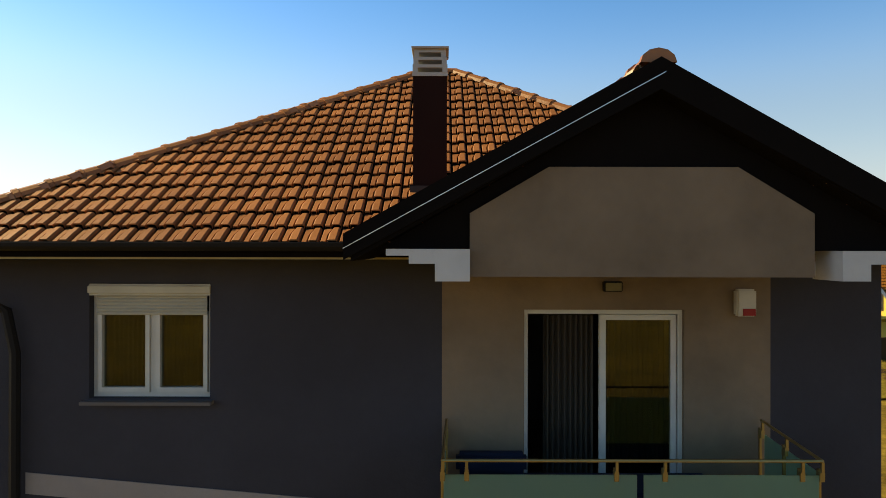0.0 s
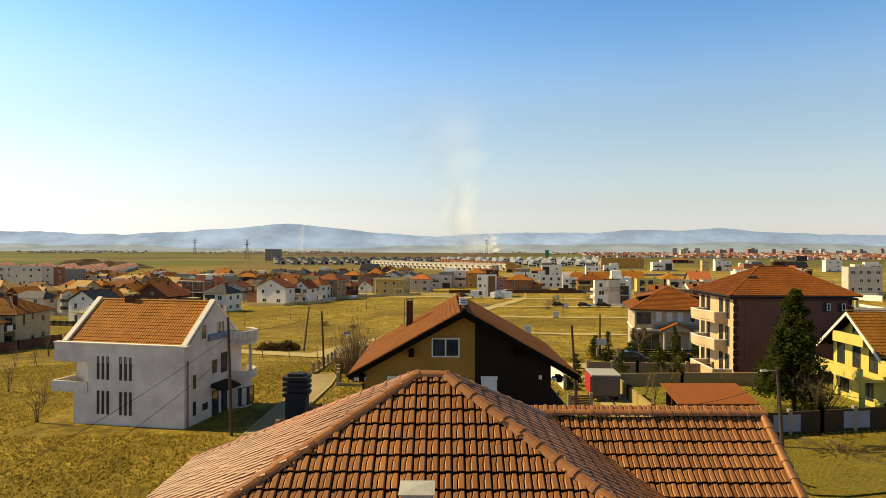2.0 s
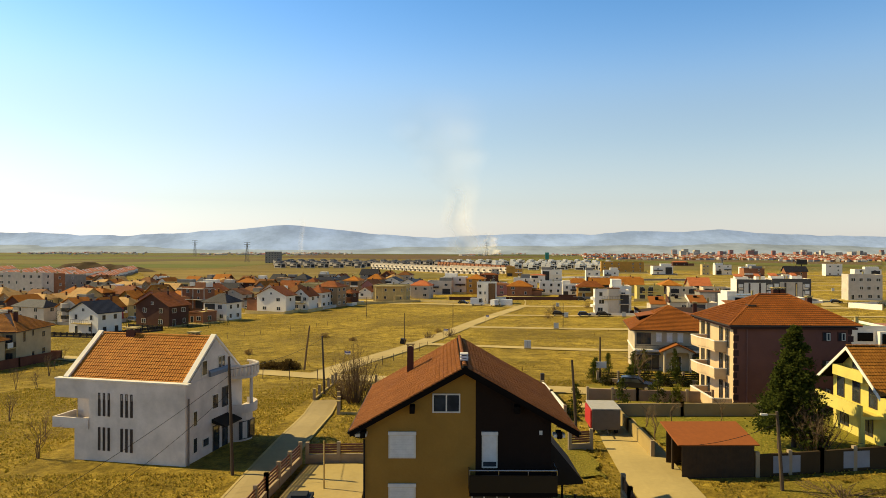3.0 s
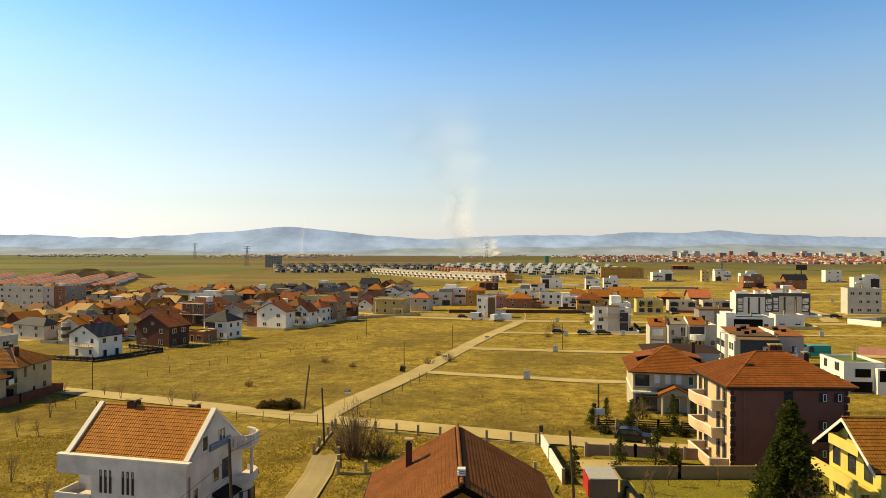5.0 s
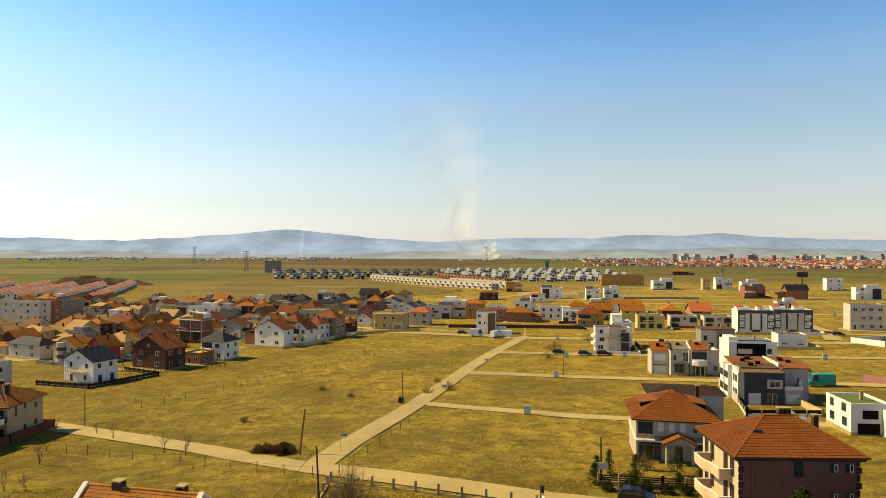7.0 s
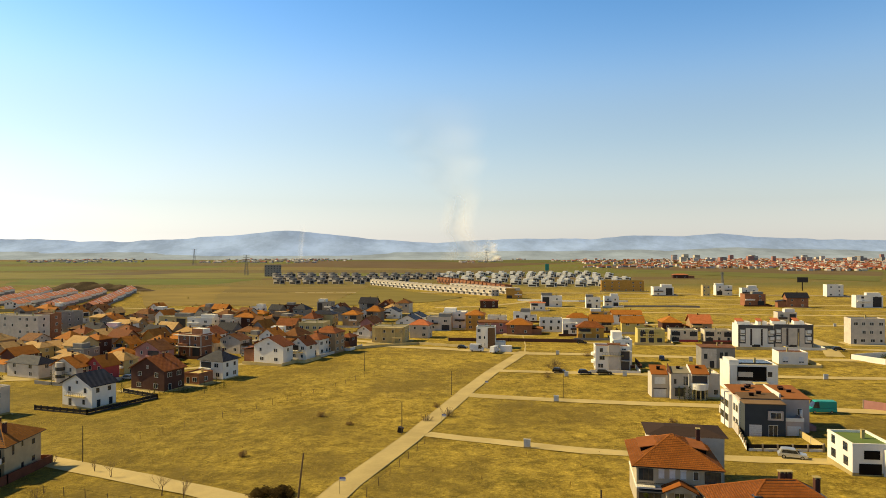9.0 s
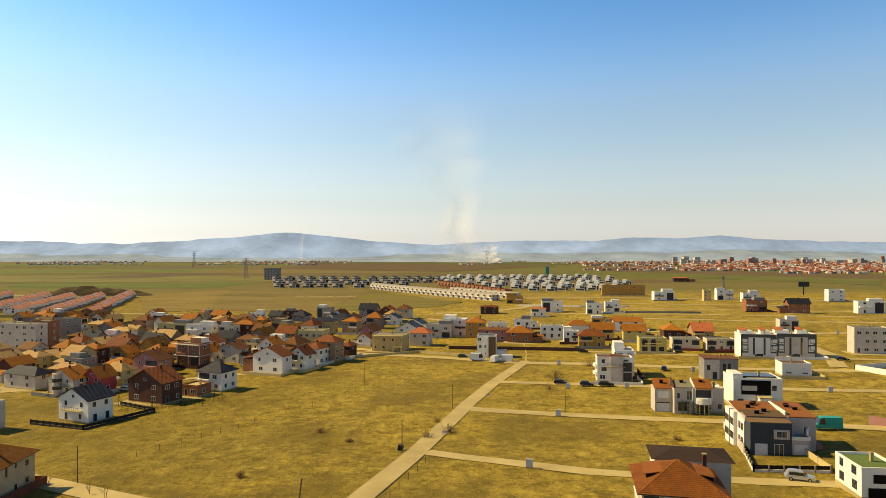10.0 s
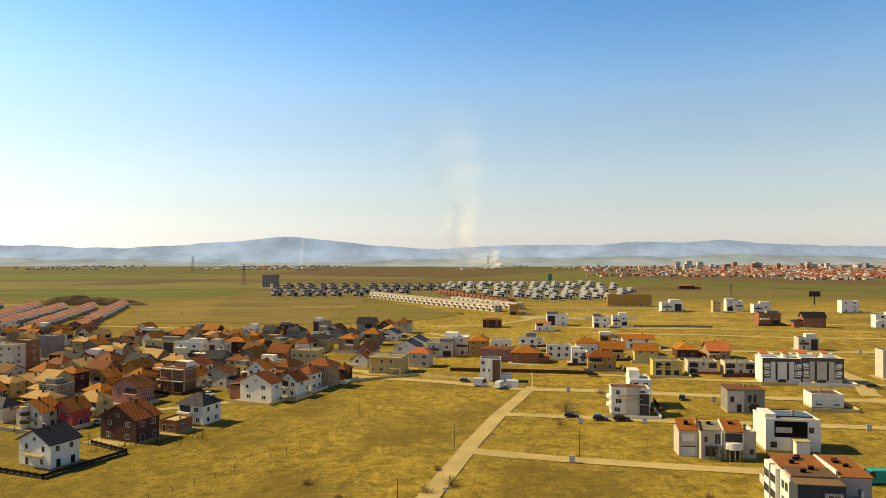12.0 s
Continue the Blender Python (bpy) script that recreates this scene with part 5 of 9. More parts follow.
# ---------- the pink house ----------
def pink_house():
    ox, oy = 27.6, 61.2
    z = gz(30, 63.8)
    e = root("pink_house", pose(ox, oy, z, 0, 0, -1.5), "three-storey dull pink house with brown hipped tile roof and balconies", "house")
    # one pink render in two tones: the front painted shaded, the side sunlit
    wall, side = stucco("shaded_pink_render", (0.2, 0.085, 0.065), 0.2), stucco("sunlit_pink_render", (0.66, 0.48, 0.28), 0.2)
    cover = tiles("brown_red_tiles", (0.33, 0.105, 0.024), (0.26, 0.08, 0.018), 0.7)
    quoin = stucco("dark_quoin", (0.07, 0.035, 0.03))
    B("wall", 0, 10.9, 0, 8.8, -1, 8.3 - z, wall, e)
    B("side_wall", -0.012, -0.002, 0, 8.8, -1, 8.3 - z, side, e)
    hip_tiled(e, -0.7, 11.6, -0.6, 9.4, 8.5 - z, (4.3, 4.4, 11.1 - z), (7.2, 4.4, 11.1 - z), cover, "fl", deck=dark_frame)
    B("cornice", -0.45, 11.3, -0.4, 9.2, 8.12 - z, 8.3 - z, quoin, e)
    for i in range(12):
        for x in (-0.06, 10.6):
            B("quoin", x, x + (0.36 if i % 2 else 0.5), -0.04, 0.001, -0.4 + i * 0.7, 0.15 + i * 0.7, quoin, e)
    H = (8.3 - z) / 3
    for i in range(3):
        for j, (x, w, h) in enumerate(((5.4, 0.8, 1.45), (8.6, 0.75, 0.85), (10.0, 0.75, 0.85))):
            if i == 0 and j == 0:
                continue
            window(e, x, 0, i * H + (0.95 if h > 1 else 1.35), 0, w, h, 0, quoin)
            if j:
                window(e, x + 0.18, -0.006, i * H + 1.4, 0, 0.35, 0.72, 0, white_frame)
        for y in (1.4, 2.9, 6.2, 7.7):
            window(e, -0.012, y, i * H + 0.5, -90, 0.9, 1.9, 1, dark_frame)
        # a bowed balcony with a solid parapet and a pale coping
        y0, y1, reach = (0.5, 6.4, 1.75) if i == 0 else (1.6, 6.6, 1.65)
        line = [(-0.02, y0)]
        for k in range(9):
            t = k / 8
            bow = 0.5 - 0.5 * math.cos(math.pi * min(1, max(0, (t - 0.25) / 0.4)))
            line.append((-reach + (0.0 if i == 0 else 0.5) * (1 - bow), y0 + 0.02 + (y1 - y0 - 0.04) * t))
        line.append((-0.02, y1))
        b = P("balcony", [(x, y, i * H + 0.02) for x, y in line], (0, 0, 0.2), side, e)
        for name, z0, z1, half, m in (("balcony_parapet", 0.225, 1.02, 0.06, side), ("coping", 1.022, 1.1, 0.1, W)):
            bm = bmesh.new()
            for (xa, ya), (xb, yb) in zip(line, line[1:]):
                way = Vector((xb - xa, yb - ya, 0))
                sd = Vector((-way.y, way.x, 0)).normalized() * half
                a = Vector((xa, ya, i * H))
                prism(bm, [a - sd + Vector((0, 0, z0)), a + sd + Vector((0, 0, z0)), a + sd + Vector((0, 0, z1)), a - sd + Vector((0, 0, z1))], way)
            part(name, bm, m, b)
    bm = bmesh.new()
    tube(bm, [(1.2, -0.08, 8.1 - z), (1.2, -0.08, -0.3)], 0.05)
    part("downpipe", bm, plain("pink_pipe", (0.2, 0.09, 0.08), 0.5), e)
    for x, y in ((6.2, 5.1), (6.9, 5.1), (10.2, 6.2)):
        chimney(e, x, y, 8.5, 11.55 - z if x < 8 else 10.6 - z, 0.5)
    B("skylight", 2.3, 3.1, 2.2, 2.9, 10.05 - z, 10.2 - z, glass, e)


pink_house()


# ---------- the villa with a small portico ----------
def villa():
    e = root("villa", pose(26.7, 89.8, -1.3, 0, 0, -11), "two-storey stone-grey villa with brown hipped roof and a portico", "house")
    wall = stucco("villa_stone", (0.5, 0.42, 0.29), 0.25)
    cover = tiles("villa_tiles", (0.36, 0.12, 0.026), (0.28, 0.09, 0.02), 0.7)
    w, d, h = 10.4, 10.4, 5.75
    B("wall", 0, w, 0, d, -1, h, wall, e)
    hip_tiled(e, -0.7, w + 0.7, -0.8, d + 0.8, h + 0.05, (5.1, 5.1, h + 3.0), (5.3, 5.3, h + 3.0), cover, "flr", deck=dark_frame)
    for x0, x1, za, zb in ((0.9, 3.2, 1.45, 1.95), (7.2, 9.5, 1.95, 1.45)):
        P("side_dormer", [(x0, 3.2, h + 0.6), (x1, 3.2, h + 0.6), (x1, 3.2, h + zb), (x0, 3.2, h + za)], (0, 4.4, 0), black_wood, e, "low dark dormer")
        P("dormer_roof", [(x0 - 0.25, 3.0, h + za), (x1 + 0.25, 3.0, h + zb), (x1 + 0.25, 3.0, h + zb + 0.1), (x0 - 0.25, 3.0, h + za + 0.1)], (0, 4.8, 0), cover, e)
    B("upper_terrace", -0.1, w + 0.1, -1.0, 0, 2.95, 3.15, W, e, "white balcony slab")
    B("string_course", -0.12, w + 0.12, -0.12, d + 0.1, 2.75, 2.93, W, e)
    for x, ww in ((1.2, 1.9), (9.7, 2.0)):
        window(e, x, 0, 3.75, 0, ww, 1.6, 2, dark_frame)
    for x in (3.2, 4.6, 6.0, 7.6):
        window(e, x, 0, 4.1, 0, 0.75, 1.2, 0, shut=0.9 if x < 7 else 0)
    for x in (0.75, 1.75, 2.75, 7.95, 8.95, 9.85):
        window(e, x, 0, 0.35, 0, 0.9, 2.1, 0, dark_frame)
    for x0, x1 in ((0.1, 3.3), (7.4, w - 0.1)):
        B("awning", x0, x1, -1.25, -0.13, 2.5, 2.62, plain("blue_grey_awning", (0.05, 0.055, 0.07), 0.7), e, "dark blue-grey awning")
        rail(e, [(x0, -1.3), (x1, -1.3)], 0.02, 0.85, dark_metal)
    window(e, 5.5, 0, 0.0, 0, 1.3, 2.3, 1, white_frame)
    for x in (3.7, 7.0):
        bm = bmesh.new()
        tube(bm, [(x, -2.0, -0.5), (x, -2.0, 2.9)], 0.22, 0.19, 12)
        box(bm, x - 0.28, x + 0.28, -2.28, -1.72, 2.9, 3.05)
        part("column", bm, wall, e)
    P("portico_gable", [(3.3, -2.2, 3.05), (7.4, -2.2, 3.05), (5.35, -2.2, 4.0)], (0, 2.19, 0), wall, e)
    for x in (3.1, 7.6):
        P("portico_roof", [(x, -2.4, 3.0), (5.35, -2.4, 4.05), (5.35, -2.4, 4.2), (x, -2.4, 3.15)], (0, 2.39, 0), cover, e)
    for i in range(4):
        B("step", 4.2, 6.5, -2.9 - 0.3 * i, -2.3 - 0.3 * i, -0.8, -0.08 - 0.17 * i, concrete, e)
    rail(e, [(0, -0.95), (w, -0.95)], 3.15, 3.75, dark_metal)
    chimney(e, 9.2, 7.5, h + 1, h + 3.2, 0.5)
    # annexe behind with a dark sheet roof
    B("annexe_wall", 3.0, 13.5, d + 0.3, d + 7, -1, h + 1.2, LV, e)
    hip_roof_at(e, 2.4, 14.1, d + 0.1, d + 7.6, h + 1.25, 0.7, plain("dark_sheet_roof", (0.055, 0.036, 0.03), 0.9, spec=0.05))


def hip_roof_at(e, x0, x1, y0, y1, z, rise, mat):
    bm = bmesh.new()
    c = [bm.verts.new(p) for p in ((x0, y0, z), (x1, y0, z), (x1, y1, z), (x0, y1, z))]
    k = min(x1 - x0, y1 - y0) / 2 * 0.8
    t = [bm.verts.new(p) for p in ((x0 + k, y0 + k, z + rise), (x1 - k, y0 + k, z + rise), (x1 - k, y1 - k, z + rise), (x0 + k, y1 - k, z + rise))]
    bm.faces.new(c)
    bm.faces.new(t)
    for i in range(4):
        bm.faces.new((c[i], c[(i + 1) % 4], t[(i + 1) % 4], t[i]))
    return part("annexe_roof", bm, mat, e)


villa()


# ---------- the yellow house ----------
def yellow_house():
    z = gz(38, 53)
    e = root("yellow_house", pose(33.4, 48.6, z, 0, 0, -1), "bright yellow house with brown tile gable roof and white trim", "house")
    wall = stucco("lemon_render", (0.66, 0.55, 0.14), 0.18)
    cover = tiles("brown_orange_tiles", (0.38, 0.16, 0.03), (0.3, 0.12, 0.022), 0.6)
    d, L, h, r = 6.8, 13.0, 4.45, 2.6
    P("wall", [(0, 0, -1), (0, d, -1), (0, d, h), (0, d / 2, h + r), (0, 0, h)], (L, 0, 0), wall, e)
    gable_tiled(e, -0.95, L + 0.8, -0.75, d + 0.75, h - 0.5 + 0.12, h + r + 0.14, "x", cover, "f", black_wood)
    for s, y in ((1, -0.8), (-1, d + 0.8)):
        P("verge_board", [(-1.02, y, h - 0.7), (-1.02, d / 2, h + r - 0.15), (-1.02, d / 2, h + r + 0.12), (-1.02, y, h - 0.4)], (0.06, 0, 0), W, e)
    for zz, h2 in ((2.35, 1.9), (5.0, 1.5)):
        for y in (1.5, 3.6, 5.7) if zz < 4 else (3.6,):
            window(e, 0, y, zz + 0.3, -90, 1.0, h2, 0, dark_frame)
    for y in (2.1, 5.2):
        window(e, 0, y, 0.4, -90, 1.2, 1.6, 1, dark_frame)
    b = B("balcony", -1.7, -0.004, 0.3, d - 0.2, 2.1, 2.3, wall, e)
    bm = bmesh.new()
    box(bm, -1.7, -1.55, 0.3, d - 0.2, 2.3, 3.1)
    part("balcony_parapet", bm, wall, b)
    bm = bmesh.new()
    box(bm, -0.9, -0.004, 1.4, 5.4, 4.6, 4.75)
    b2 = part("upper_balcony", bm, wall, e)
    bm = bmesh.new()
    box(bm, -0.9, -0.78, 1.4, 5.4, 4.752, 5.45)
    for y in (1.4, 5.28):
        box(bm, -0.78, -0.01, y, y + 0.12, 4.752, 5.45)
    part("upper_parapet", bm, wall, b2)
    for y in (0.5, d - 0.5):
        B("pillar", -1.65, -1.35, y - 0.15, y + 0.15, -1, 2.1, wall, e)
    for x in (3.0, 6.5, 10.0):
        window(e, x, 0, 2.9, 0, 1.2, 1.3, 1)
        window(e, x, 0, 0.6, 0, 1.2, 1.3, 1)


yellow_house()


# ---------- yards, fences and sheds ----------
slat_wood = plain("reddish_slats", (0.17, 0.065, 0.035), 0.6, vary=0.35)
post_mat = stucco("fence_post_concrete", (0.4, 0.31, 0.2), 0.3)


def fence(pts, h, wallh, label, slats=4, step=2.2, wall=None, mat=None):
    """A low wall with posts and level boards between them."""
    e = root("fence", pose(pts[0][0], pts[0][1], gz(*pts[0])), label, "fence")
    o = Vector((pts[0][0], pts[0][1], gz(*pts[0])))
    for a, b in zip(pts, pts[1:]):
        a, b = Vector((*a, gz(*a))) - o, Vector((*b, gz(*b))) - o
        k = max(1, round((b - a).length / step))
        way = (b - a).normalized()
        s = Vector((-way.y, way.x, 0)) * 0.1
        dn, up = Vector((0, 0, -0.5)), Vector((0, 0, 1))
        if wallh:
            P("low_wall", [a - s + dn, a + s + dn, a + s + up * wallh, a - s + up * wallh], b - a, wall or post_mat, e)
        for i in range(k + 1):
            p = a.lerp(b, i / k)
            B("post", p.x - 0.13, p.x + 0.13, p.y - 0.13, p.y + 0.13, p.z - 0.4, p.z + h + 0.1, DGR if wall is DGR else post_mat, e)
            if i < k and slats:
                q = a.lerp(b, (i + 1) / k)
                for j in range(slats):
                    zz = wallh + 0.1 + j * (h - wallh - 0.1) / slats
                    P("board", [p - s * 0.2 + up * zz, p + s * 0.2 + up * zz, p + s * 0.2 + up * (zz + 0.13), p - s * 0.2 + up * (zz + 0.13)], q - p, mat or slat_wood, e)
    return e


fence([(-11.2, 34.62), (-11.0, 40.85), (-10.3, 47.39)], 1.5, 0.5, "reddish wooden slat fence on a low wall by the lane")
fence([(-9.8, 47.61), (-5.2, 47.61)], 1.4, 0.6, "reddish wooden slat fence across the yard", 4)
fence([(9.9, 49.77), (11.6, 50.04)], 1.4, 0.4, "reddish slat gate panel beside the driveway", 5, 1.7)
fence([(11.3, 40.03), (11.1, 37.87), (11.0, 35.71)], 1.4, 0.5, "brown slat fence beside the concrete driveway", 5)
fence([(15.9, 59.6), (22, 59.3), (29.0, 58.9)], 1.2, 1.2, "low cream garden wall", 0, 20, stucco("cream_wall_low", (0.36, 0.26, 0.13)))
fence([(15.9, 59.2), (15.7, 54.1), (15.6, 47.8)], 1.1, 1.1, "low yellow-brown garden wall beside the driveway", 0, 6, stucco("ochre_wall", (0.4, 0.29, 0.11)))
fence([(21.3, 43.6), (26, 44.25), (31, 45.01), (37, 45.99)], 1.5, 1.4, "dark panelled garden wall with grey concrete panels", 0, 2.4, stucco("dark_wall_panels", (0.06, 0.038, 0.016)))
fence([(15.2, 67.4), (20, 66.2), (27, 64.6)], 1.25, 1.15, "low cream wall with dark red panels", 0, 2.3, stucco("redwall", (0.3, 0.2, 0.13)))
fence([(19, 78.99), (26, 77.15), (36, 74.66)], 1.3, 0.45, "stone posts and iron fence before the villa", 3, 2.6, None, dark_metal)
ww = fence([(11.2, 71.7), (11.2, 66.0), (11.2, 58.6)], 1.25, 1.2, "low white wall beside the garden with a dark end pillar", 0, 30, W)
B("end_pillar", -0.2, 0.2, 0.15, 0.55, -0.4, 2.1, dark_frame, ww, "dark end pillar")
for x, y0, y1 in ((23.4, 43.93, 0), (28.6, 44.69, 0)):
    pn = root("wall_panel", pose(x, y0 - 0.12, gz(x, y0), 0, 0, 8), "pale grey concrete wall panel", "panel", "grey panels in the wall")
    B("slab", -1.0, 1.0, -0.04, 0.0, 0.1, 1.25, stucco("panel_grey", (0.3, 0.31, 0.34), 0.3), pn)


def post_row():
    for a, b, k in (((-13.4, 82.0), (10.6, 71.8), 9), ((-13.6, 69.3), (-13.5, 80.2), 4), ((-9.9, 62.4), (9.0, 61.2), 7), ((-10.2, 64.6), (-11.2, 70.4), 2)):
        a, b = Vector((*a, 0)), Vector((*b, 0))
        for i in range(k + 1):
            p = a.lerp(b, i / k)
            e = root("road_post", pose(p.x, p.y, gz(p.x, p.y)), "square weathered concrete fence post", "post", "concrete posts around the plot")
            B("shaft", -0.14, 0.14, -0.14, 0.14, -0.3, 1.15, post_mat, e, bevel=0.02)
            B("cap", -0.17, 0.17, -0.17, 0.17, 1.152, 1.22, concrete, e)
        o = Vector((a.x, a.y, gz(a.x, a.y)))
        e = root("plot_kerb", Matrix.Translation(o), "low grey concrete kerb between fence posts", "kerb", "kerbs around the plot")
        s = Vector((-(b - a).y, (b - a).x, 0)).normalized() * 0.09
        way = (b - a).normalized()
        for i in range(k):
            p, q = a.lerp(b, i / k) + way * 0.15, a.lerp(b, (i + 1) / k) - way * 0.15
            p.z, q.z = gz(p.x, p.y), gz(q.x, q.y)
            p, q = p - o, q - o
            P("kerb_length", [p - s - Vector((0, 0, 0.3)), p + s - Vector((0, 0, 0.3)), p + s + Vector((0, 0, 0.14)), p - s + Vector((0, 0, 0.14))], q - p, concrete, e)


post_row()


def shed():
    e = root("shed", pose(16.2, 43.5, gz(18, 44.4), 0, 0, 1), "dark wooden carport shed with flat red-brown roof", "shed")
    wood = plain("dark_planks", (0.045, 0.024, 0.009), 0.7, vary=0.4)
    for i in range(25):
        B("plank", i * 0.196, i * 0.196 + 0.19, -0.03, 0.02 + 0.006 * (i % 3), -0.3, 2.1, wood, e)
    B("side_wall", 4.86, 4.92, 0.05, 2.9, -0.3, 2.2, wood, e)
    B("back_wall", 0.0, 4.8, 2.9, 2.96, -0.3, 2.6, wood, e)
    B("post", -0.1, 0.04, 1.5, 1.64, -0.3, 2.4, wood, e)
    P("roof", [(-0.35, -0.25, 2.12), (-0.35, 3.2, 2.78), (-0.35, 3.2, 2.86), (-0.35, -0.25, 2.2)], (5.5, 0, 0), plain("rust_red_sheet", (0.3, 0.085, 0.014), 0.9), e, "rust-red flat sheet roof")


shed()


def kiosk():
    e = root("cargo_trailer", pose(13.6, 53.3, gz(13.6, 53.3), 0, 0, -3), "grey box trailer with a red end parked on the driveway", "trailer")
    B("box", -1.15, 1.15, 0, 3.0, 0.45, 2.1, plain("trailer_grey", (0.12, 0.1, 0.085), 0.6), e, bevel=0.05)
    B("red_side", -1.28, -1.16, 0.15, 2.85, 0.55, 2.0, plain("trailer_red", (0.5, 0.03, 0.03), 0.4), e, "red curtain side")
    B("roof_sheet", -1.2, 1.2, -0.05, 3.05, 2.11, 2.2, plain("roof_grey", (0.42, 0.4, 0.36), 0.6), e)
    for x in (-0.95, 0.95):
        for y in (0.8, 2.3):
            bm = bmesh.new()
            tube(bm, [(x - 0.1, y, 0.33), (x + 0.1, y, 0.33)], 0.33, sides=16)
            part("wheel", bm, dark_metal, e)
    bm = bmesh.new()
    tube(bm, [(0, 0.1, 0.5), (0, -1.1, 0.45)], 0.05)
    part("tow_bar", bm, dark_metal, e)


kiosk()


def pole(x, y, h, label="weathered wooden utility pole", lean=(0, 0), r=0.13, arm=True, mat=None, name="utility_pole"):
    e = root(name, pose(x, y, gz(x, y)), label, "pole", "utility poles of the settlement")
    bm = bmesh.new()
    tube(bm, [(0, 0, -0.5), (lean[0] * 0.5, lean[1] * 0.5, h / 2), (lean[0], lean[1], h)], r, r * 0.7)
    part("shaft", bm, mat or bark, e)
    if arm:
        B("crossarm", lean[0] - 0.6, lean[0] + 0.6, lean[1] - 0.05, lean[1] + 0.05, h - 0.5, h - 0.38, mat or bark, e)
        for dx in (-0.5, 0, 0.5):
            bm = bmesh.new()
            tube(bm, [(lean[0] + dx, lean[1], h - 0.38), (lean[0] + dx, lean[1], h - 0.2)], 0.05, 0.03)
            part("insulator", bm, worn_white, e)
    return e


pole(-14.6, 45.44, 8.2, lean=(-0.35, 0.2), arm=False)
pole(-13.2, 73.2, 6.5, lean=(-0.3, 0), mat=dark_frame, arm=False)
pole(-20.4, 96.0, 6.5, lean=(0.8, 0), arm=False, r=0.16, mat=twig)
pole(11.0, 52.48, 6.4, lean=(-0.4, 0.1), arm=False)
hp = pole(19.5, 79.9, 5.4, "wooden pole with a white basketball board", arm=False)
B("backboard", -0.55, 0.75, -0.2, -0.14, 1.6, 2.4, W, hp, "white basketball backboard")
lp = pole(21.6, 40.85, 5.0, "leaning wooden pole with a small lamp beside the garden wall", lean=(-0.4, 0), arm=False)
B("lamp_arm", -1.0, -0.35, -0.03, 0.03, 4.78, 4.84, concrete, lp)
B("lamp_head", -1.45, -1.0, -0.1, 0.1, 4.74, 4.86, white_frame, lp, "small pale lamp head", bevel=0.03)
pole(-64, 118.5, 6.5, arm=False, r=0.09)
pole(-7.9, 135.8, 6.5, arm=False, r=0.09)
pole(2.9, 178, 6.5, arm=False, r=0.09)
pole(-26, 221.8, 6.5, arm=False, r=0.09)
pole(32, 172, 6.5, arm=False, r=0.09)
pole(131, 240.2, 8, "slender pale street lamp post", arm=False, r=0.1, mat=concrete, name="street_lamp")
pole(-7.6, 42.2, 3.2, "short steel yard lamp post", arm=False, r=0.06, mat=concrete, name="yard_lamp")


def cable(a, b, sag, r=0.018):
    a, b = Vector(a), Vector(b)
    bm = bmesh.new()
    tube(bm, [a.lerp(b, t) - Vector((0, 0, 4 * sag * t * (1 - t))) for t in np.linspace(0, 1, 22)], r, sides=4)
    tagged(part("overhead_cable", bm, dark_metal, None), "thin black sagging overhead cable", "cable", "overhead cables")


cable((-14.9, 45.55, 6.6), (-27, 35.71, -1.2), 0.5)
cable((-14.9, 45.55, 7.0), (-13.5, 73.2, 5.4), 0.5)
cable((-14.9, 45.55, 5.4), (-22.5, 38.95, -0.8), 0.4)
cable((21.2, 40.85, 4.6), (16.5, 43.82, 2.3), 0.3)
cable((21.2, 40.85, 4.6), (32, 37.87, 3.5), 0.4)


# ---------- plants ----------
needle = leafy("dark_needles", (0.088, 0.105, 0.022))
hedge_mat = leafy("hedge_leaves", (0.055, 0.055, 0.015))
bush_mat = leafy("dry_bush", (0.36, 0.23, 0.09))


def leaf_cloud(name, pts, size, mat, parent, rng, up=0.0):
    """Many small folded leaves at the given points."""
    n = len(pts)
    v = np.zeros((n, 4, 3))
    for i, p in enumerate(pts):
        a = Vector((rng.gauss(0, 1), rng.gauss(0, 1), rng.gauss(0, 0.6) + up)).normalized()
        c = a.cross(Vector((rng.gauss(0, 1), rng.gauss(0, 1), rng.gauss(0, 1)))).normalized()
        s = size * rng.uniform(0.6, 1.4)
        p = Vector(p)
        v[i] = [p, p + a * s * 0.5 + c * s * 0.3, p + a * s, p + a * s * 0.5 - c * s * 0.3]
    f = [(4 * i, 4 * i + 1, 4 * i + 2, 4 * i + 3) for i in range(n)]
    return solid(name, v.reshape(-1, 3), f, mat, parent)


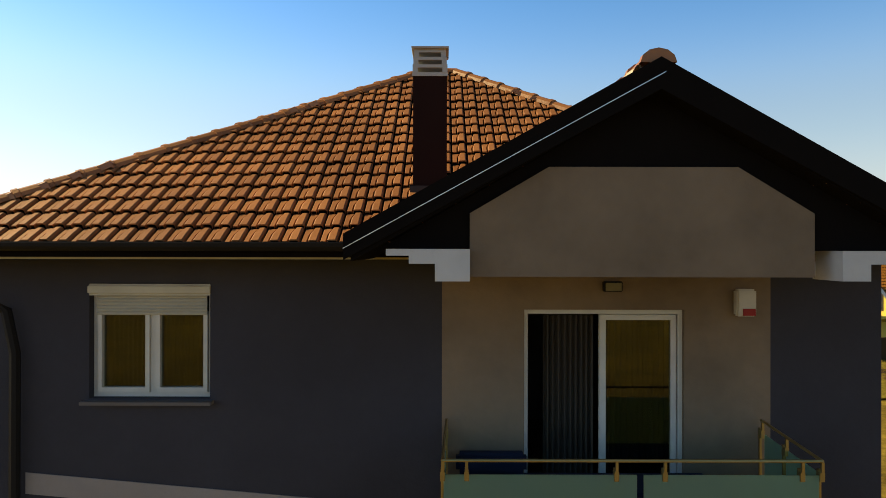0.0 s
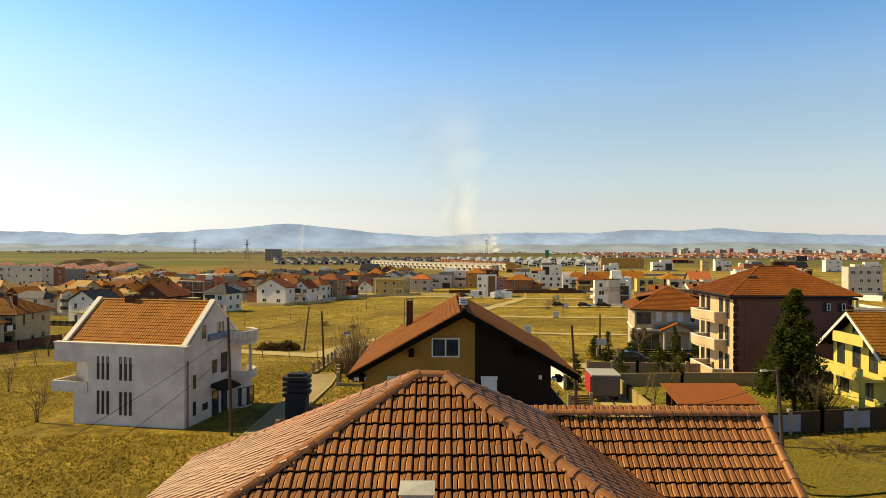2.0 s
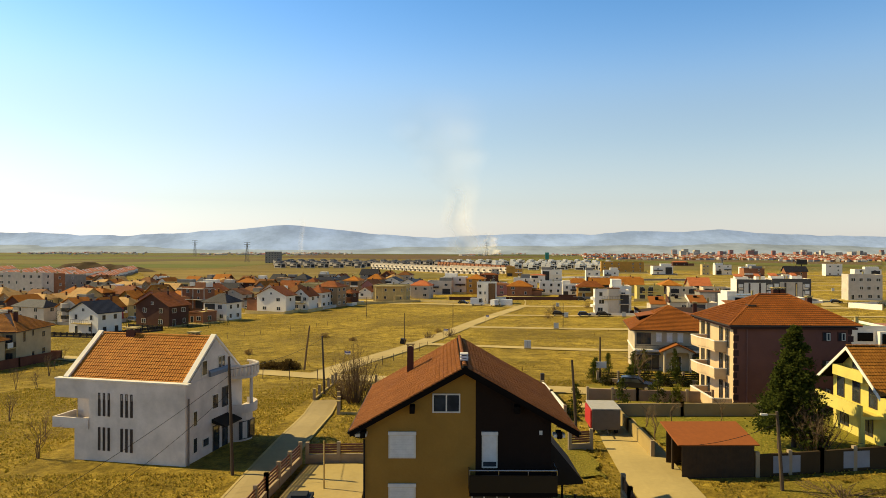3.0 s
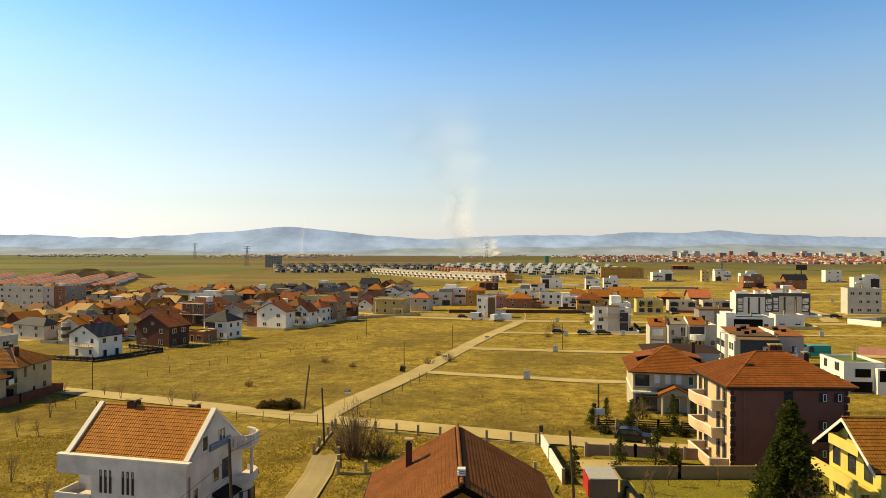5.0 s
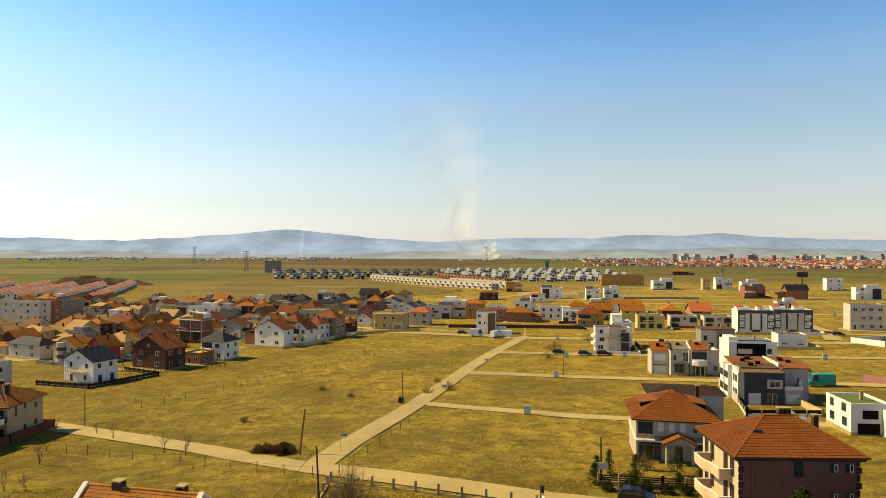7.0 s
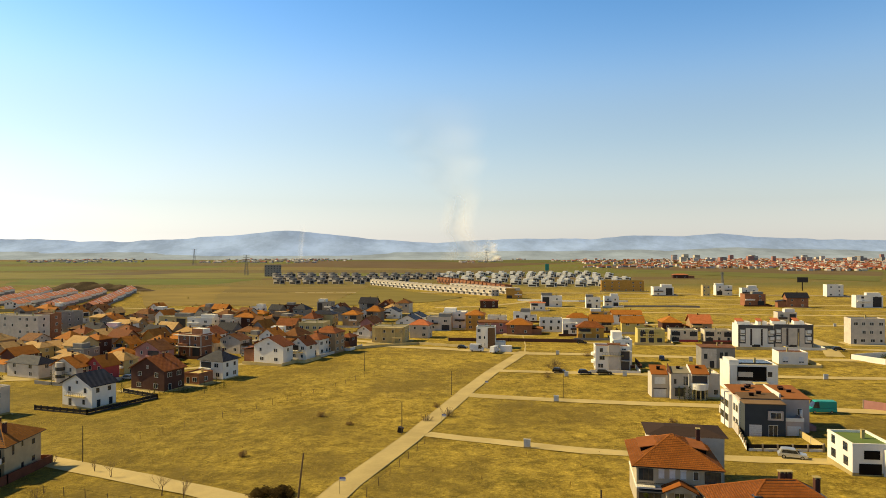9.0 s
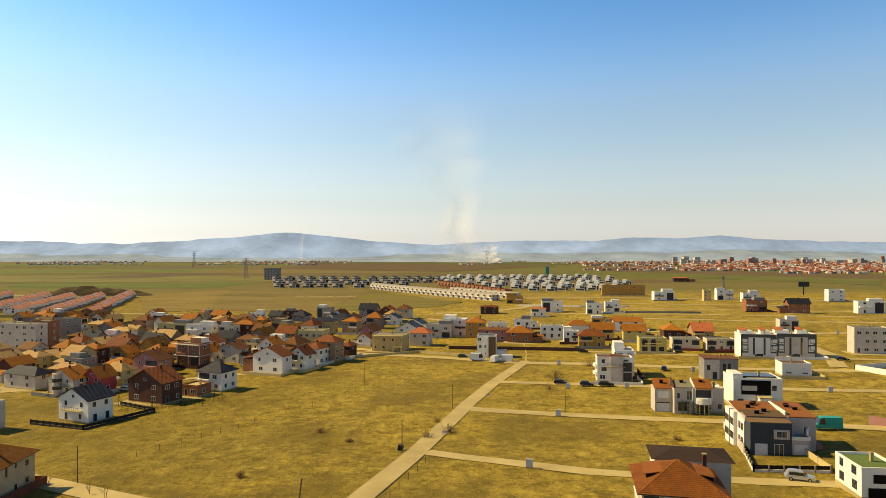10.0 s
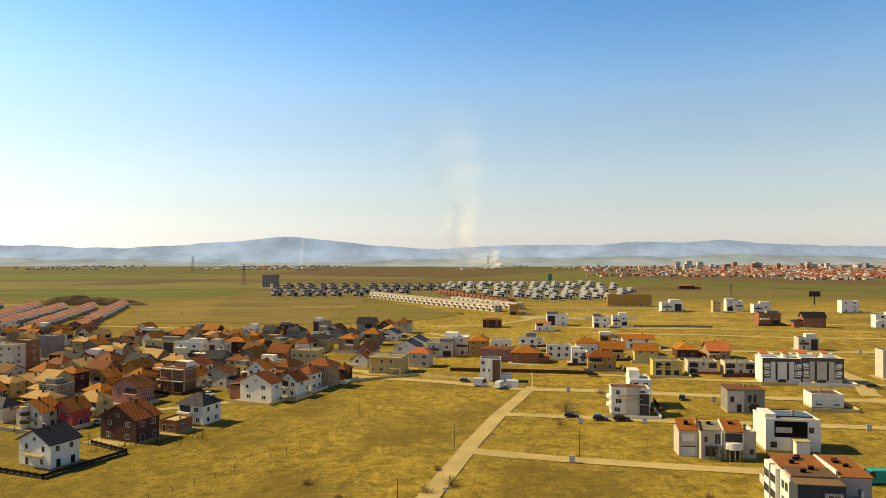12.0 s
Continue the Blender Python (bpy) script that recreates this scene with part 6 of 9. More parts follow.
def conifer(x, y, h, r, count, label, seed, bare=0.1):
    rng = random.Random(seed)
    e = root("conifer", pose(x, y, gz(x, y)), label, "tree", "conifers in the gardens")
    bm = bmesh.new()
    tube(bm, [(0, 0, -0.3), (0, 0, h * 0.5), (0.05, 0, h * 0.97)], h * 0.022, 0.02)
    part("trunk", bm, bark, e)
    pts = []
    bm = bmesh.new()
    tiers = int(h * 5.5)
    for i in range(tiers):
        t = bare + (1 - bare) * (i + rng.random()) / tiers
        reach = r * (1 - t) ** 0.75 * rng.uniform(0.6, 1.15) * (0.75 + 0.25 * min(1, (t - bare) * 8)) + 0.08
        an = rng.uniform(0, 2 * math.pi)
        tip = Vector((reach * math.cos(an), reach * math.sin(an), t * h - 0.25 * reach))
        base = Vector((0, 0, t * h))
        if h > 4:
            tube(bm, [base, tip], 0.03, 0.008, 4)
        for k in range(int(count / tiers)):
            q = base.lerp(tip, rng.random() ** 0.6)
            w = 0.16 * reach + 0.07
            pts.append(q + Vector((rng.gauss(0, w), rng.gauss(0, w), rng.gauss(0, w * 0.7))))
    if h > 4:
        part("branches", bm, bark, e)
    else:
        bm.free()
    leaf_cloud("crown", pts, 0.14 + 0.011 * h, needle, e, rng)


conifer(27.0, 49.56, 9.2, 2.7, 26000, "tall dense green spruce in the garden", 1, 0.17)
conifer(25.6, 49.12, 6.2, 1.8, 9000, "green spruce leaning to the taller one", 2, 0.22)
for i, (x, y, h) in enumerate(((17.7, 63.51, 2.7), (21.2, 63.51, 3.4), (23.1, 77.63, 3.8), (24.0, 81.15, 2.8), (26.5, 84.83, 3.2), (29.5, 82.18, 3.6), (33, 81.15, 3.2), (21.4, 83.31, 3.0), (19.6, 82.23, 2.6), (31.2, 78.99, 2.8), (18.6, 79.53, 2.4), (12.6, 60.59, 2.8), (21.8, 75.2, 2.2), (27.6, 76.28, 2.0))):
    conifer(x, y, h, 0.55 + 0.13 * h, 1100, "small clipped dark green garden conifer", 10 + i, 0.02)


def bare_tree(x, y, h, label, seed, levels=4, spread=0.55, name="bare_tree"):
    rng = random.Random(seed)
    e = root(name, pose(x, y, gz(x, y)), label, "tree", "bare trees and shrubs")
    bm = bmesh.new()
    limbs = bmesh.new()

    def grow(p, way, length, r, level, target):
        q = p + way * length
        mid = p.lerp(q, 0.5) + Vector((rng.gauss(0, 0.05), rng.gauss(0, 0.05), 0)) * length
        tube(target, [p, mid, q], r, r * 0.6, 5 if level > 2 else 3)
        if level <= 0:
            return
        for i in range(rng.choice((3, 3, 4))):
            w = (way + Vector((rng.gauss(0, spread), rng.gauss(0, spread), rng.uniform(0.0, 0.4)))).normalized()
            grow(p.lerp(q, rng.uniform(0.45, 1.0)), w, length * rng.uniform(0.55, 0.8), r * 0.5, level - 1, limbs)

    for s in range(1 if levels > 3 else 3):
        grow(Vector((rng.uniform(-0.1, 0.1), rng.uniform(-0.1, 0.1), -0.2)), Vector((rng.gauss(0, 0.12), rng.gauss(0, 0.12), 1)).normalized(), h * 0.36, h * (0.02 if levels > 3 else 0.01), levels, bm)
    part("trunk", bm, twig, e)
    tagged(part("twig_crown", limbs, twig, e), kind="stuff")


def thicket(x, y, h, reach, stems, label, seed):
    """A fan of fine upright shoots that rise from one stool."""
    rng = random.Random(seed)
    e = root("thicket", pose(x, y, gz(x, y)), label, "shrub", "bare trees and shrubs")
    rods, sprays = bmesh.new(), bmesh.new()
    for i in range(stems):
        a, lean = rng.uniform(0, 2 * math.pi), rng.random() ** 0.8
        foot = Vector((math.cos(a), math.sin(a), 0)) * reach * 0.35 * lean * rng.uniform(0.4, 1.2) - Vector((0, 0, 0.15))
        tall = h * rng.uniform(0.45, 1.0) * (1 - 0.35 * lean)
        tip = foot + Vector((math.cos(a) * reach * 0.7 * lean + rng.gauss(0, 0.2), math.sin(a) * reach * 0.7 * lean + rng.gauss(0, 0.2), tall))
        bend = foot.lerp(tip, 0.5) + Vector((rng.gauss(0, 0.12), rng.gauss(0, 0.12), 0.08 * tall))
        thick = rng.uniform(0.018, 0.05)
        tube(rods, [foot, bend, tip], thick, 0.008, 4)
        for k in range(9):
            t = rng.uniform(0.25, 0.98)
            p = foot.lerp(bend, t * 2) if t < 0.5 else bend.lerp(tip, t * 2 - 1)
            q = p + Vector((rng.gauss(0, 0.35), rng.gauss(0, 0.35), rng.uniform(0.35, 0.9))) * (0.16 * h)
            tube(sprays, [p, q], 0.011, 0.005, 3)
            for n in range(2):
                r = p.lerp(q, rng.uniform(0.3, 0.9))
                tube(sprays, [r, r + Vector((rng.gauss(0, 0.3), rng.gauss(0, 0.3), rng.uniform(0.2, 0.6))) * (0.1 * h)], 0.007, 0.004, 3)
    tagged(part("shoot_fan", rods, twig, e), kind="stuff")
    tagged(part("twig_spray", sprays, twig, e), kind="stuff")


thicket(-9.0, 68.3, 6.6, 3.2, 90, "tall fan of leafless brown shoots beside the lane", 31)
thicket(-6.6, 68.6, 3.2, 2.6, 70, "low brown leafless scrub beside the lane", 32)
thicket(-10.6, 70.2, 3.0, 2.0, 50, "low brown leafless scrub beside the lane", 34)
thicket(27.9, 48.2, 5.6, 2.4, 60, "leafless brown garden shrub beside the spruce", 33)
thicket(24.6, 39.7, 0.8, 3.0, 60, "low heap of dark cut brushwood", 35)
thicket(37.5, 218.6, 4.2, 4.0, 60, "brown leafless scrub before the parked cars", 36)
thicket(1.8, 152.0, 2.4, 2.2, 40, "dry brown scrub beside the road", 37)
thicket(-3.2, 147.5, 2.0, 1.8, 36, "dry brown scrub beside the road", 38)
bare_tree(17.3, 52.4, 3.6, "small leafless fruit tree", 41, 4)
bare_tree(23.4, 76.82, 6, "leafless garden tree before the villa", 42, 4)
bare_tree(24.6, 57.2, 2.8, "small leafless fruit tree", 34, 4)
bare_tree(17.6, 55.8, 3.4, "small leafless fruit tree", 36, 4)
bare_tree(20.4, 57.6, 3.0, "small leafless fruit tree", 37, 4)
for i, (x, y) in enumerate(((-34, 55.7), (-41, 61.6), (-31, 49.8), (-50.1, 80.2), (-53, 80.6), (-56, 92.5), (-58.3, 111.9), (-53.8, 108.4), (-41.2, 98.6), (-68.2, 116.9), (-38, 68.2), (-37.2, 96.6))):
    bare_tree(x, y, 3.2 + (i % 3) * 0.8, "small leafless sapling in the dry meadow", 50 + i, 3, 0.45, "sapling")


def bush(x, y, r, h, label, seed, mat=None, count=700):
    rng = random.Random(seed)
    e = root("bush", pose(x, y, gz(x, y)), label, "bush", "dry bushes on the fallow land")
    pts = []
    while len(pts) < count:
        p = Vector((rng.uniform(-1, 1), rng.uniform(-1, 1), rng.uniform(0, 1)))
        if p.length < 0.75 + 0.35 * noise.noise(p * 2.2 + Vector((seed, 0, 0))):
            pts.append(Vector((p.x * r, p.y * r, p.z * h)))
    bm = bmesh.new()
    for i in range(40):
        q = rng.choice(pts)
        tube(bm, [(q.x * 0.2, q.y * 0.2, -0.1), q * 1.1], 0.03, 0.008, 4)
    part("stems", bm, twig, e)
    leaf_cloud("foliage", pts, 0.22 if mat else 0.13, mat or bush_mat, e, rng, 0.8)


bush(-23.2, 97.0, 2.7, 1.5, "dark brown low thicket beside the gravel road", 1, leafy("bramble", (0.1, 0.065, 0.025)), 2600)
bush(-26.3, 97.6, 2.2, 1.2, "dark brown low thicket beside the gravel road", 12, leafy("bramble_dry", (0.13, 0.085, 0.03)), 1800)
bush(-28, 154.2, 1.6, 1.6, "dry brown bush in the meadow", 2)
bush(-36, 120.6, 1.3, 1.2, "dry brown bush in the meadow", 3)
bush(-1, 162.3, 1.3, 1.4, "dry brown bush beside the road", 5)
bush(33, 202.9, 2.0, 2.6, "dry brown bush beside the road", 7)
bush(55, 246.2, 3.2, 3.4, "dry brown bush on the plot", 8, None, 1000)
bush(50, 141.7, 1.4, 1.2, "dry brown bush on the plot", 9)
bush(23.0, 63.51, 0.9, 2.4, "yellow-green rounded garden shrub", 11, leafy("yellow_green_leaves", (0.2, 0.2, 0.03)), 900)
for i in range(7):
    bush(19.5 + i * 2.1, 76.5 - i * 0.5, 1.1, 1.5, "dark evergreen hedge shrub before the villa", 20 + i, hedge_mat, 420)
bush(-20, 145, 1.2, 1.0, "dry brown bush in the meadow", 10)


# ---------- the settlement ----------
green_roof = sand_mat("green_roof_felt", (0.16, 0.22, 0.06))
house("white house with a dark red tile gable roof", -63.9, 242, -22, 13.0, 6.0, 6.6, "gable", 3.0, W, RD, "y", floors=2)
house("white house with a dark red gable roof and porch", -54.1, 247.9, -22, 6.9, 6.0, 6.0, "gable", 2.6, W, RD, "y", floors=2, balcony=True)
house("white house with a red hipped roof", -51.7, 259.2, -22, 7.5, 7.6, 6.3, "hip", 2.2, W, RD, "y", floors=2)
house("tall tan house with a red-brown hipped roof", -47.4, 265.3, -22, 9.8, 7.3, 8.1, "hip", 2.4, TAN, RD, "y", floors=3)
house("small dark red house with hipped roof", -40.6, 276.4, -22, 4.2, 6.0, 4.7, "hip", 1.6, BRN, RD, "y", floors=2)
cv = house("cream classical villa with a flat roof", -23.8, 291.9, -8, 15.0, 10.1, 6.8, "flat", 0, CRM, GR, "y", floors=2, wins=4, sides='frl')
house("white house with a coral hipped roof", -10.7, 306.2, -15, 9.1, 6.6, 6.0, "hip", 2.4, LV, CR, "y", floors=2)
house("small white house with a red gable roof", -37.5, 313.8, -22, 6.9, 6.0, 3.3, "gable", 2.0, W, RD, "y", floors=1)
house("cream classical villa with columns and flat roof", -62.4, 311.4, -9, 12.2, 10.1, 7.1, "flat", 0, CRM, GR, "y", floors=2, wins=4)
house("pale grey house with flat roof", -74.1, 298.8, -15, 11.6, 6.0, 4.6, "flat", 0, LV, W, "y", floors=2)
house("tan house with a brown hipped roof", -88.7, 300.7, -22, 12.4, 6.1, 4.9, "hip", 2.2, CRM, BR, "y", floors=2)
house("grey house with a brown gable roof", -87.0, 268.9, -22, 10.1, 6.0, 5.7, "gable", 2.0, LV, BR, "y", floors=2)
house("pale house with a low brown roof", -81.7, 284.1, -22, 6.7, 6.0, 5.1, "flat", 0, CRM, GR, "y", floors=2)
house("house with black tent-like roof and white walls", -17.7, 334, -11, 12.4, 10.1, 4.9, "gable", 3.2, W, DK, "y", floors=2)
house("white house with black gable roof", -14.9, 361.8, -11, 11.5, 9.5, 3.6, "gable", 3.0, W, DK, "y", floors=1)
house("white terrace house with a dark slanted roof", -68.9, 403.3, -19, 10.5, 6.0, 4.3, "gable", 2.4, W, DK, "y", floors=1)
house("white terrace house with a brown slanted roof", -56.2, 401.5, -19, 10.4, 6.0, 4.3, "gable", 2.4, W, BR, "y", floors=1)
house("white terrace house with a dark slanted roof", -44.2, 399.9, -19, 10.5, 6.0, 4.3, "gable", 2.4, W, DK, "y", floors=1)
house("white terrace house with a dark slanted roof", -31.4, 398.1, -19, 10.3, 6.0, 4.3, "gable", 2.4, W, DK, "y", floors=1)
house("dark grey block house with slate gable roof", -48.7, 424.1, -15, 11.0, 7.8, 7.7, "gable", 3.2, GRY, DK, "x", floors=3)
house("raw red brick house with hipped roof", -35.8, 439.8, -15, 10.7, 6.3, 5.1, "hip", 1.5, brick_mat, CR, "y", floors=2)
house("unfinished grey concrete shell house", -80.8, 446.3, -15, 10.4, 6.0, 6.7, "flat", 0, GRY, GR, "y", floors=2)
house("yellow house with dark hipped roof", -66.4, 360.3, -15, 13.3, 7.1, 6.8, "hip", 2.0, CRM, DK, "y", floors=2)
house("tan house with an orange hipped roof", -50.5, 358.3, -15, 8.7, 8.3, 6.5, "hip", 2.4, TAN, OR, "y", floors=2)
house("large brown house with flat roof", -87.8, 358.9, -15, 12.5, 7.3, 6.5, "flat", 0, TAN, DK, "y", floors=2)
house("brown house with an orange hipped roof", -107.0, 353.5, -16, 11.3, 6.3, 6.5, "hip", 2.2, BRN, OR, "y", floors=2)
house("white house with an orange gable roof", -105.1, 415.9, -19, 9.3, 6.0, 4.2, "gable", 2.4, W, OR, "y", floors=1)
house("grey and white house with flat roof", -122.7, 429.1, -15, 9.5, 6.0, 5.4, "flat", 0, W, GR, "y", floors=2)
house("dark brown flat-roofed village house", -100.7, 437.3, -15, 10.2, 6.0, 5.8, "flat", 0, BRN, GR, "y", floors=2)
house("white house with slate hipped roof", -91.5, 384.6, -15, 13.6, 6.5, 3.8, "hip", 1.8, LV, DK, "y", floors=1)
house("ochre house with orange roof", -96.3, 363.8, -16, 5.8, 6.0, 4.8, "hip", 2, ORW, OR, "y", floors=2)
house("tan house with orange gable roof", -87.6, 413.3, -16, 9.1, 6.1, 3.4, "gable", 2, TAN, OR, "y", floors=1)
house("brick house with orange roof", -114.9, 401.9, -16, 12.9, 7.1, 4.0, "hip", 2, ORW, OR, "y", floors=1)
house("white modern house with flat roof", -10.0, 341.8, -9, 9.8, 10.1, 4.5, "flat", 0, W, GR, "y", floors=1)
house("white flat-roofed house with terrace", -1.6, 333.7, -9, 12.4, 10.1, 6.5, "flat", 0, LV, GR, "y", floors=2)
house("white villa with shallow white roof", 6.4, 339.8, -8, 11.8, 10.1, 8.3, "flat", 0, W, W, "y", floors=3)
house("ochre villa with an orange hipped roof", 16.7, 331.6, -8, 9.0, 10.1, 7.6, "hip", 2.6, ORW, OR, "y", floors=3)
nv = house("white house with navy tile gable roof and solar panels", -94.0, 169.9, -24, 11.1, 7.1, 6.0, "gable", 2.6, W, DK, "y", floors=2, balcony=True)
house("dark brown brick house with a red-brown gable roof", -85.9, 192.2, -22, 12.8, 7.8, 6.4, "gable", 3.4, BRN, RD, "y", floors=2)
house("low unfinished red brick block with flat slab", -76.4, 200.9, -22, 5.8, 6.0, 3.2, "flat", 0, brick_mat, CRM, "y", floors=1)
house("white house with a steep black hipped roof", -73.7, 210.2, -22, 9.3, 7.3, 5.9, "hip", 2.8, W, DK, "y", floors=2)
pt = house("pink house with round tower and orange gable roof", -120.3, 209.2, -22, 11.1, 6.0, 5.2, "gable", 2.8, LV, OR, "y", floors=2, balcony=True)
house("red and white house with an orange gable roof", -111.0, 210.2, -22, 7.4, 6.0, 5.2, "gable", 2.8, RED, OR, "y", floors=2)
house("lilac house with a slate-blue hipped roof", -140.0, 219.3, -22, 15.2, 6.1, 4.8, "hip", 2.4, LV, DK, "y", floors=2)
house("pale house with a pink hipped roof", -112.1, 224.1, -22, 9.8, 6.0, 4.8, "hip", 2.6, CRM, PK, "y", floors=2)
house("beige house with a wide pink hipped roof", -134.5, 234, -22, 12.3, 6.0, 3.9, "hip", 2.2, TAN, PK, "y", floors=1)
house("pink gabled house with a dark roof", -108.5, 242, -22, 12.1, 6.6, 5.9, "gable", 3.0, PNK, BR, "y", floors=2)
ub = house("unfinished red brick house with concrete frame", -100.7, 261.9, -22, 11.4, 6.0, 8.6, "flat", 0, brick_mat, GR, "y", floors=3)
house("house with a bright orange gable roof", -97.3, 271.7, -22, 6.9, 6.0, 4.5, "gable", 2.4, LV, OR, "y", floors=1)
house("beige house with hipped roof", -161.2, 255.9, -22, 12.1, 6.0, 5.4, "hip", 2, CRM, PK, "y", floors=2)
house("tan house with a pale gable roof", -157.1, 261.1, -22, 15.7, 6.1, 4.8, "gable", 2.2, CRM, PK, "y", floors=2)
house("brown house with an orange hipped roof", -142.0, 265.3, -22, 8.7, 6.0, 7.1, "hip", 2, BRN, OR, "y", floors=2)
house("ochre house with an orange gable roof", -131.0, 268.4, -22, 7.6, 6.0, 4.9, "gable", 2.6, ORW, OR, "y", floors=2)
house("ochre house with an orange hipped roof", -122.2, 246.4, -22, 7.9, 6.0, 3.7, "hip", 2.2, ORW, OR, "y", floors=1)
house("beige house with grey gable roof", -132.8, 289.3, -22, 8.5, 6.0, 4.1, "gable", 2.4, CRM, PK, "y", floors=1)
house("cream house with an orange hipped roof", -118.7, 287.9, -22, 9.0, 6.0, 4.0, "hip", 2.2, CRM, OR, "y", floors=1)
house("house with a brown hipped roof", -121.1, 311.1, -22, 12.6, 6.0, 3.9, "hip", 2.4, TAN, PK, "y", floors=1)
house("large grey apartment house with flat roof", -190.2, 292.3, -15, 24.8, 6.0, 14.0, "flat", 0, LV, GR, "y", floors=5, wins=6, chim=2)
house("brick and grey apartment house", -191.7, 313.9, -15, 10.2, 6.0, 12.9, "flat", 0, brick_mat, GR, "y", floors=4, wins=3)
house("pale grey cubic village house", -198.6, 344.3, -14, 11.2, 6.0, 11.2, "flat", 0, GRY, GR, "y", floors=4)
house("low dark house with brown hipped roof", -186.3, 334.2, -15, 10.4, 6.0, 3.4, "hip", 1.6, BRN, BR, "y", floors=1)
house("white house with a red terrace floor", -166.0, 321.7, -16, 12.1, 6.0, 6.0, "flat", 0, W, RED, "y", floors=2)
house("white house with a pale hipped roof", -159.9, 324.8, -16, 12.1, 6.0, 7.1, "hip", 2, W, PK, "y", floors=2)
house("tan house with pink gable roof", -189.4, 359.1, -16, 10.3, 6.0, 6.7, "hip", 1.8, CRM, PK, "y", floors=2)
house("tan house with a brown gable roof", -175.1, 367.1, -16, 12.3, 6.0, 5.6, "gable", 2, TAN, BR, "y", floors=2)
house("small house with a red gable roof", -188.8, 412.1, -16, 10.3, 6.0, 4.2, "gable", 2.2, BRN, CR, "y", floors=1)
house("dark modern house with glass front", -175.1, 406.9, -15, 10.2, 6.0, 6.2, "flat", 0, DGR, GR, "y", floors=2)
house("ochre house with a brown hipped roof", -163.6, 417.2, -15, 10.6, 6.0, 4.2, "hip", 2, ORW, BR, "y", floors=1)
house("pale yellow flat-roofed village house", -149.2, 362.5, -15, 18.3, 7.1, 6.4, "flat", 0, CRM, GR, "y", floors=2)
house("white modern house with flat roof", -130.8, 352.6, -15, 15.3, 6.6, 6.5, "flat", 0, W, GR, "y", floors=2)
house("grey house with slate gable roof", -140.8, 332.8, -16, 9.1, 6.0, 4.5, "gable", 2, LV, DK, "y", floors=1)
house("white canopy house with flat roof", -117.5, 330.2, -15, 10.4, 6.3, 3.8, "flat", 0, DGR, W, "y", floors=1)
house("tan house with a pink hipped roof", -132.7, 394.5, -15, 13.2, 6.0, 5.3, "hip", 2.2, TAN, PK, "y", floors=2)
house("grey block house with flat roof", -114.0, 346.8, -15, 9.1, 6.0, 6.3, "flat", 0, LV, GR, "y", floors=2)
house("ochre house with orange hipped roof", -94.4, 315, -16, 6.0, 6.0, 3.6, "hip", 2, ORW, OR, "y", floors=1)
house("white house with grey roof", -137.9, 420.2, -15, 9.1, 6.0, 4.2, "hip", 1.8, W, OR, "y", floors=1)
house("cream house with orange roof", -165.5, 456.3, -15, 10.0, 6.3, 3.9, "hip", 1.8, CRM, OR, "y", floors=1)


def beige_house():
    """Two hipped wings with a recess between them."""
    z = gz(-72, 108)
    e = root("beige_house", pose(-70.4, 107.2, z, 0, 0, 1), "cream house with orange-brown hipped tile roofs", "house", "houses of the settlement")
    wall = stucco("sand_render", (0.5, 0.38, 0.22), 0.25)
    cover = tiles("rib_tiles", (0.42, 0.17, 0.035), (0.3, 0.115, 0.024), 0.7)
    top = 1.5 - z
    B("wall", -9.6, 0, 0, 9.8, -1.2, top, wall, e)
    B("wing_wall", -9.6, 0.1, -8.6, -3.0, -1.2, top - 0.9, wall, e)
    B("link_wall", -9.6, -2.2, -2.99, -0.01, -1.2, top, wall, e)
    hip_tiled(e, -10.2, 0.6, -0.6, 10.4, top + 0.05, (-5.0, 4.0, top + 2.6), (-4.6, 5.8, top + 2.6), cover, "flr", deck=dark_frame)
    hip_tiled(e, -10.2, 0.7, -9.2, -2.4, top - 0.85, (-6.4, -5.8, top + 1.0), (-3.0, -5.8, top + 1.0), cover, "flr", deck=dark_frame)
    for y, zz, ww, hh in ((2.2, 3.7, 0.5, 1.9), (4.6, 0.8, 0.6, 0.9), (7.6, 3.9, 0.8, 0.9), (7.6, 1.0, 0.8, 0.9), (4.6, 4.4, 0.4, 1.3)):
        window(e, 0, y, zz, 90, ww, hh, 0, dark_frame)
    for zz in (0.8, 3.8):
        window(e, -1.1, 0, zz, 0, 1.1, 1.3, 1, dark_frame)
    slab = B("balcony", -2.2, 0.1, -2.99, -0.02, 3.0, 3.15, concrete, e)
    rail(slab, [(0.05, -2.95), (0.05, -0.05)], 3.15, 4.0, dark_metal)
    B("cloth", 0.1, 0.13, -2.3, -0.9, 3.2, 4.05, W, slab, "white cloth hung over the rail")
    for x, y in ((-2.2, 3.4), (-5.2, 6.6)):
        chimney(e, x, y, top + 0.6, top + 3.0, 0.5, chim_mat)


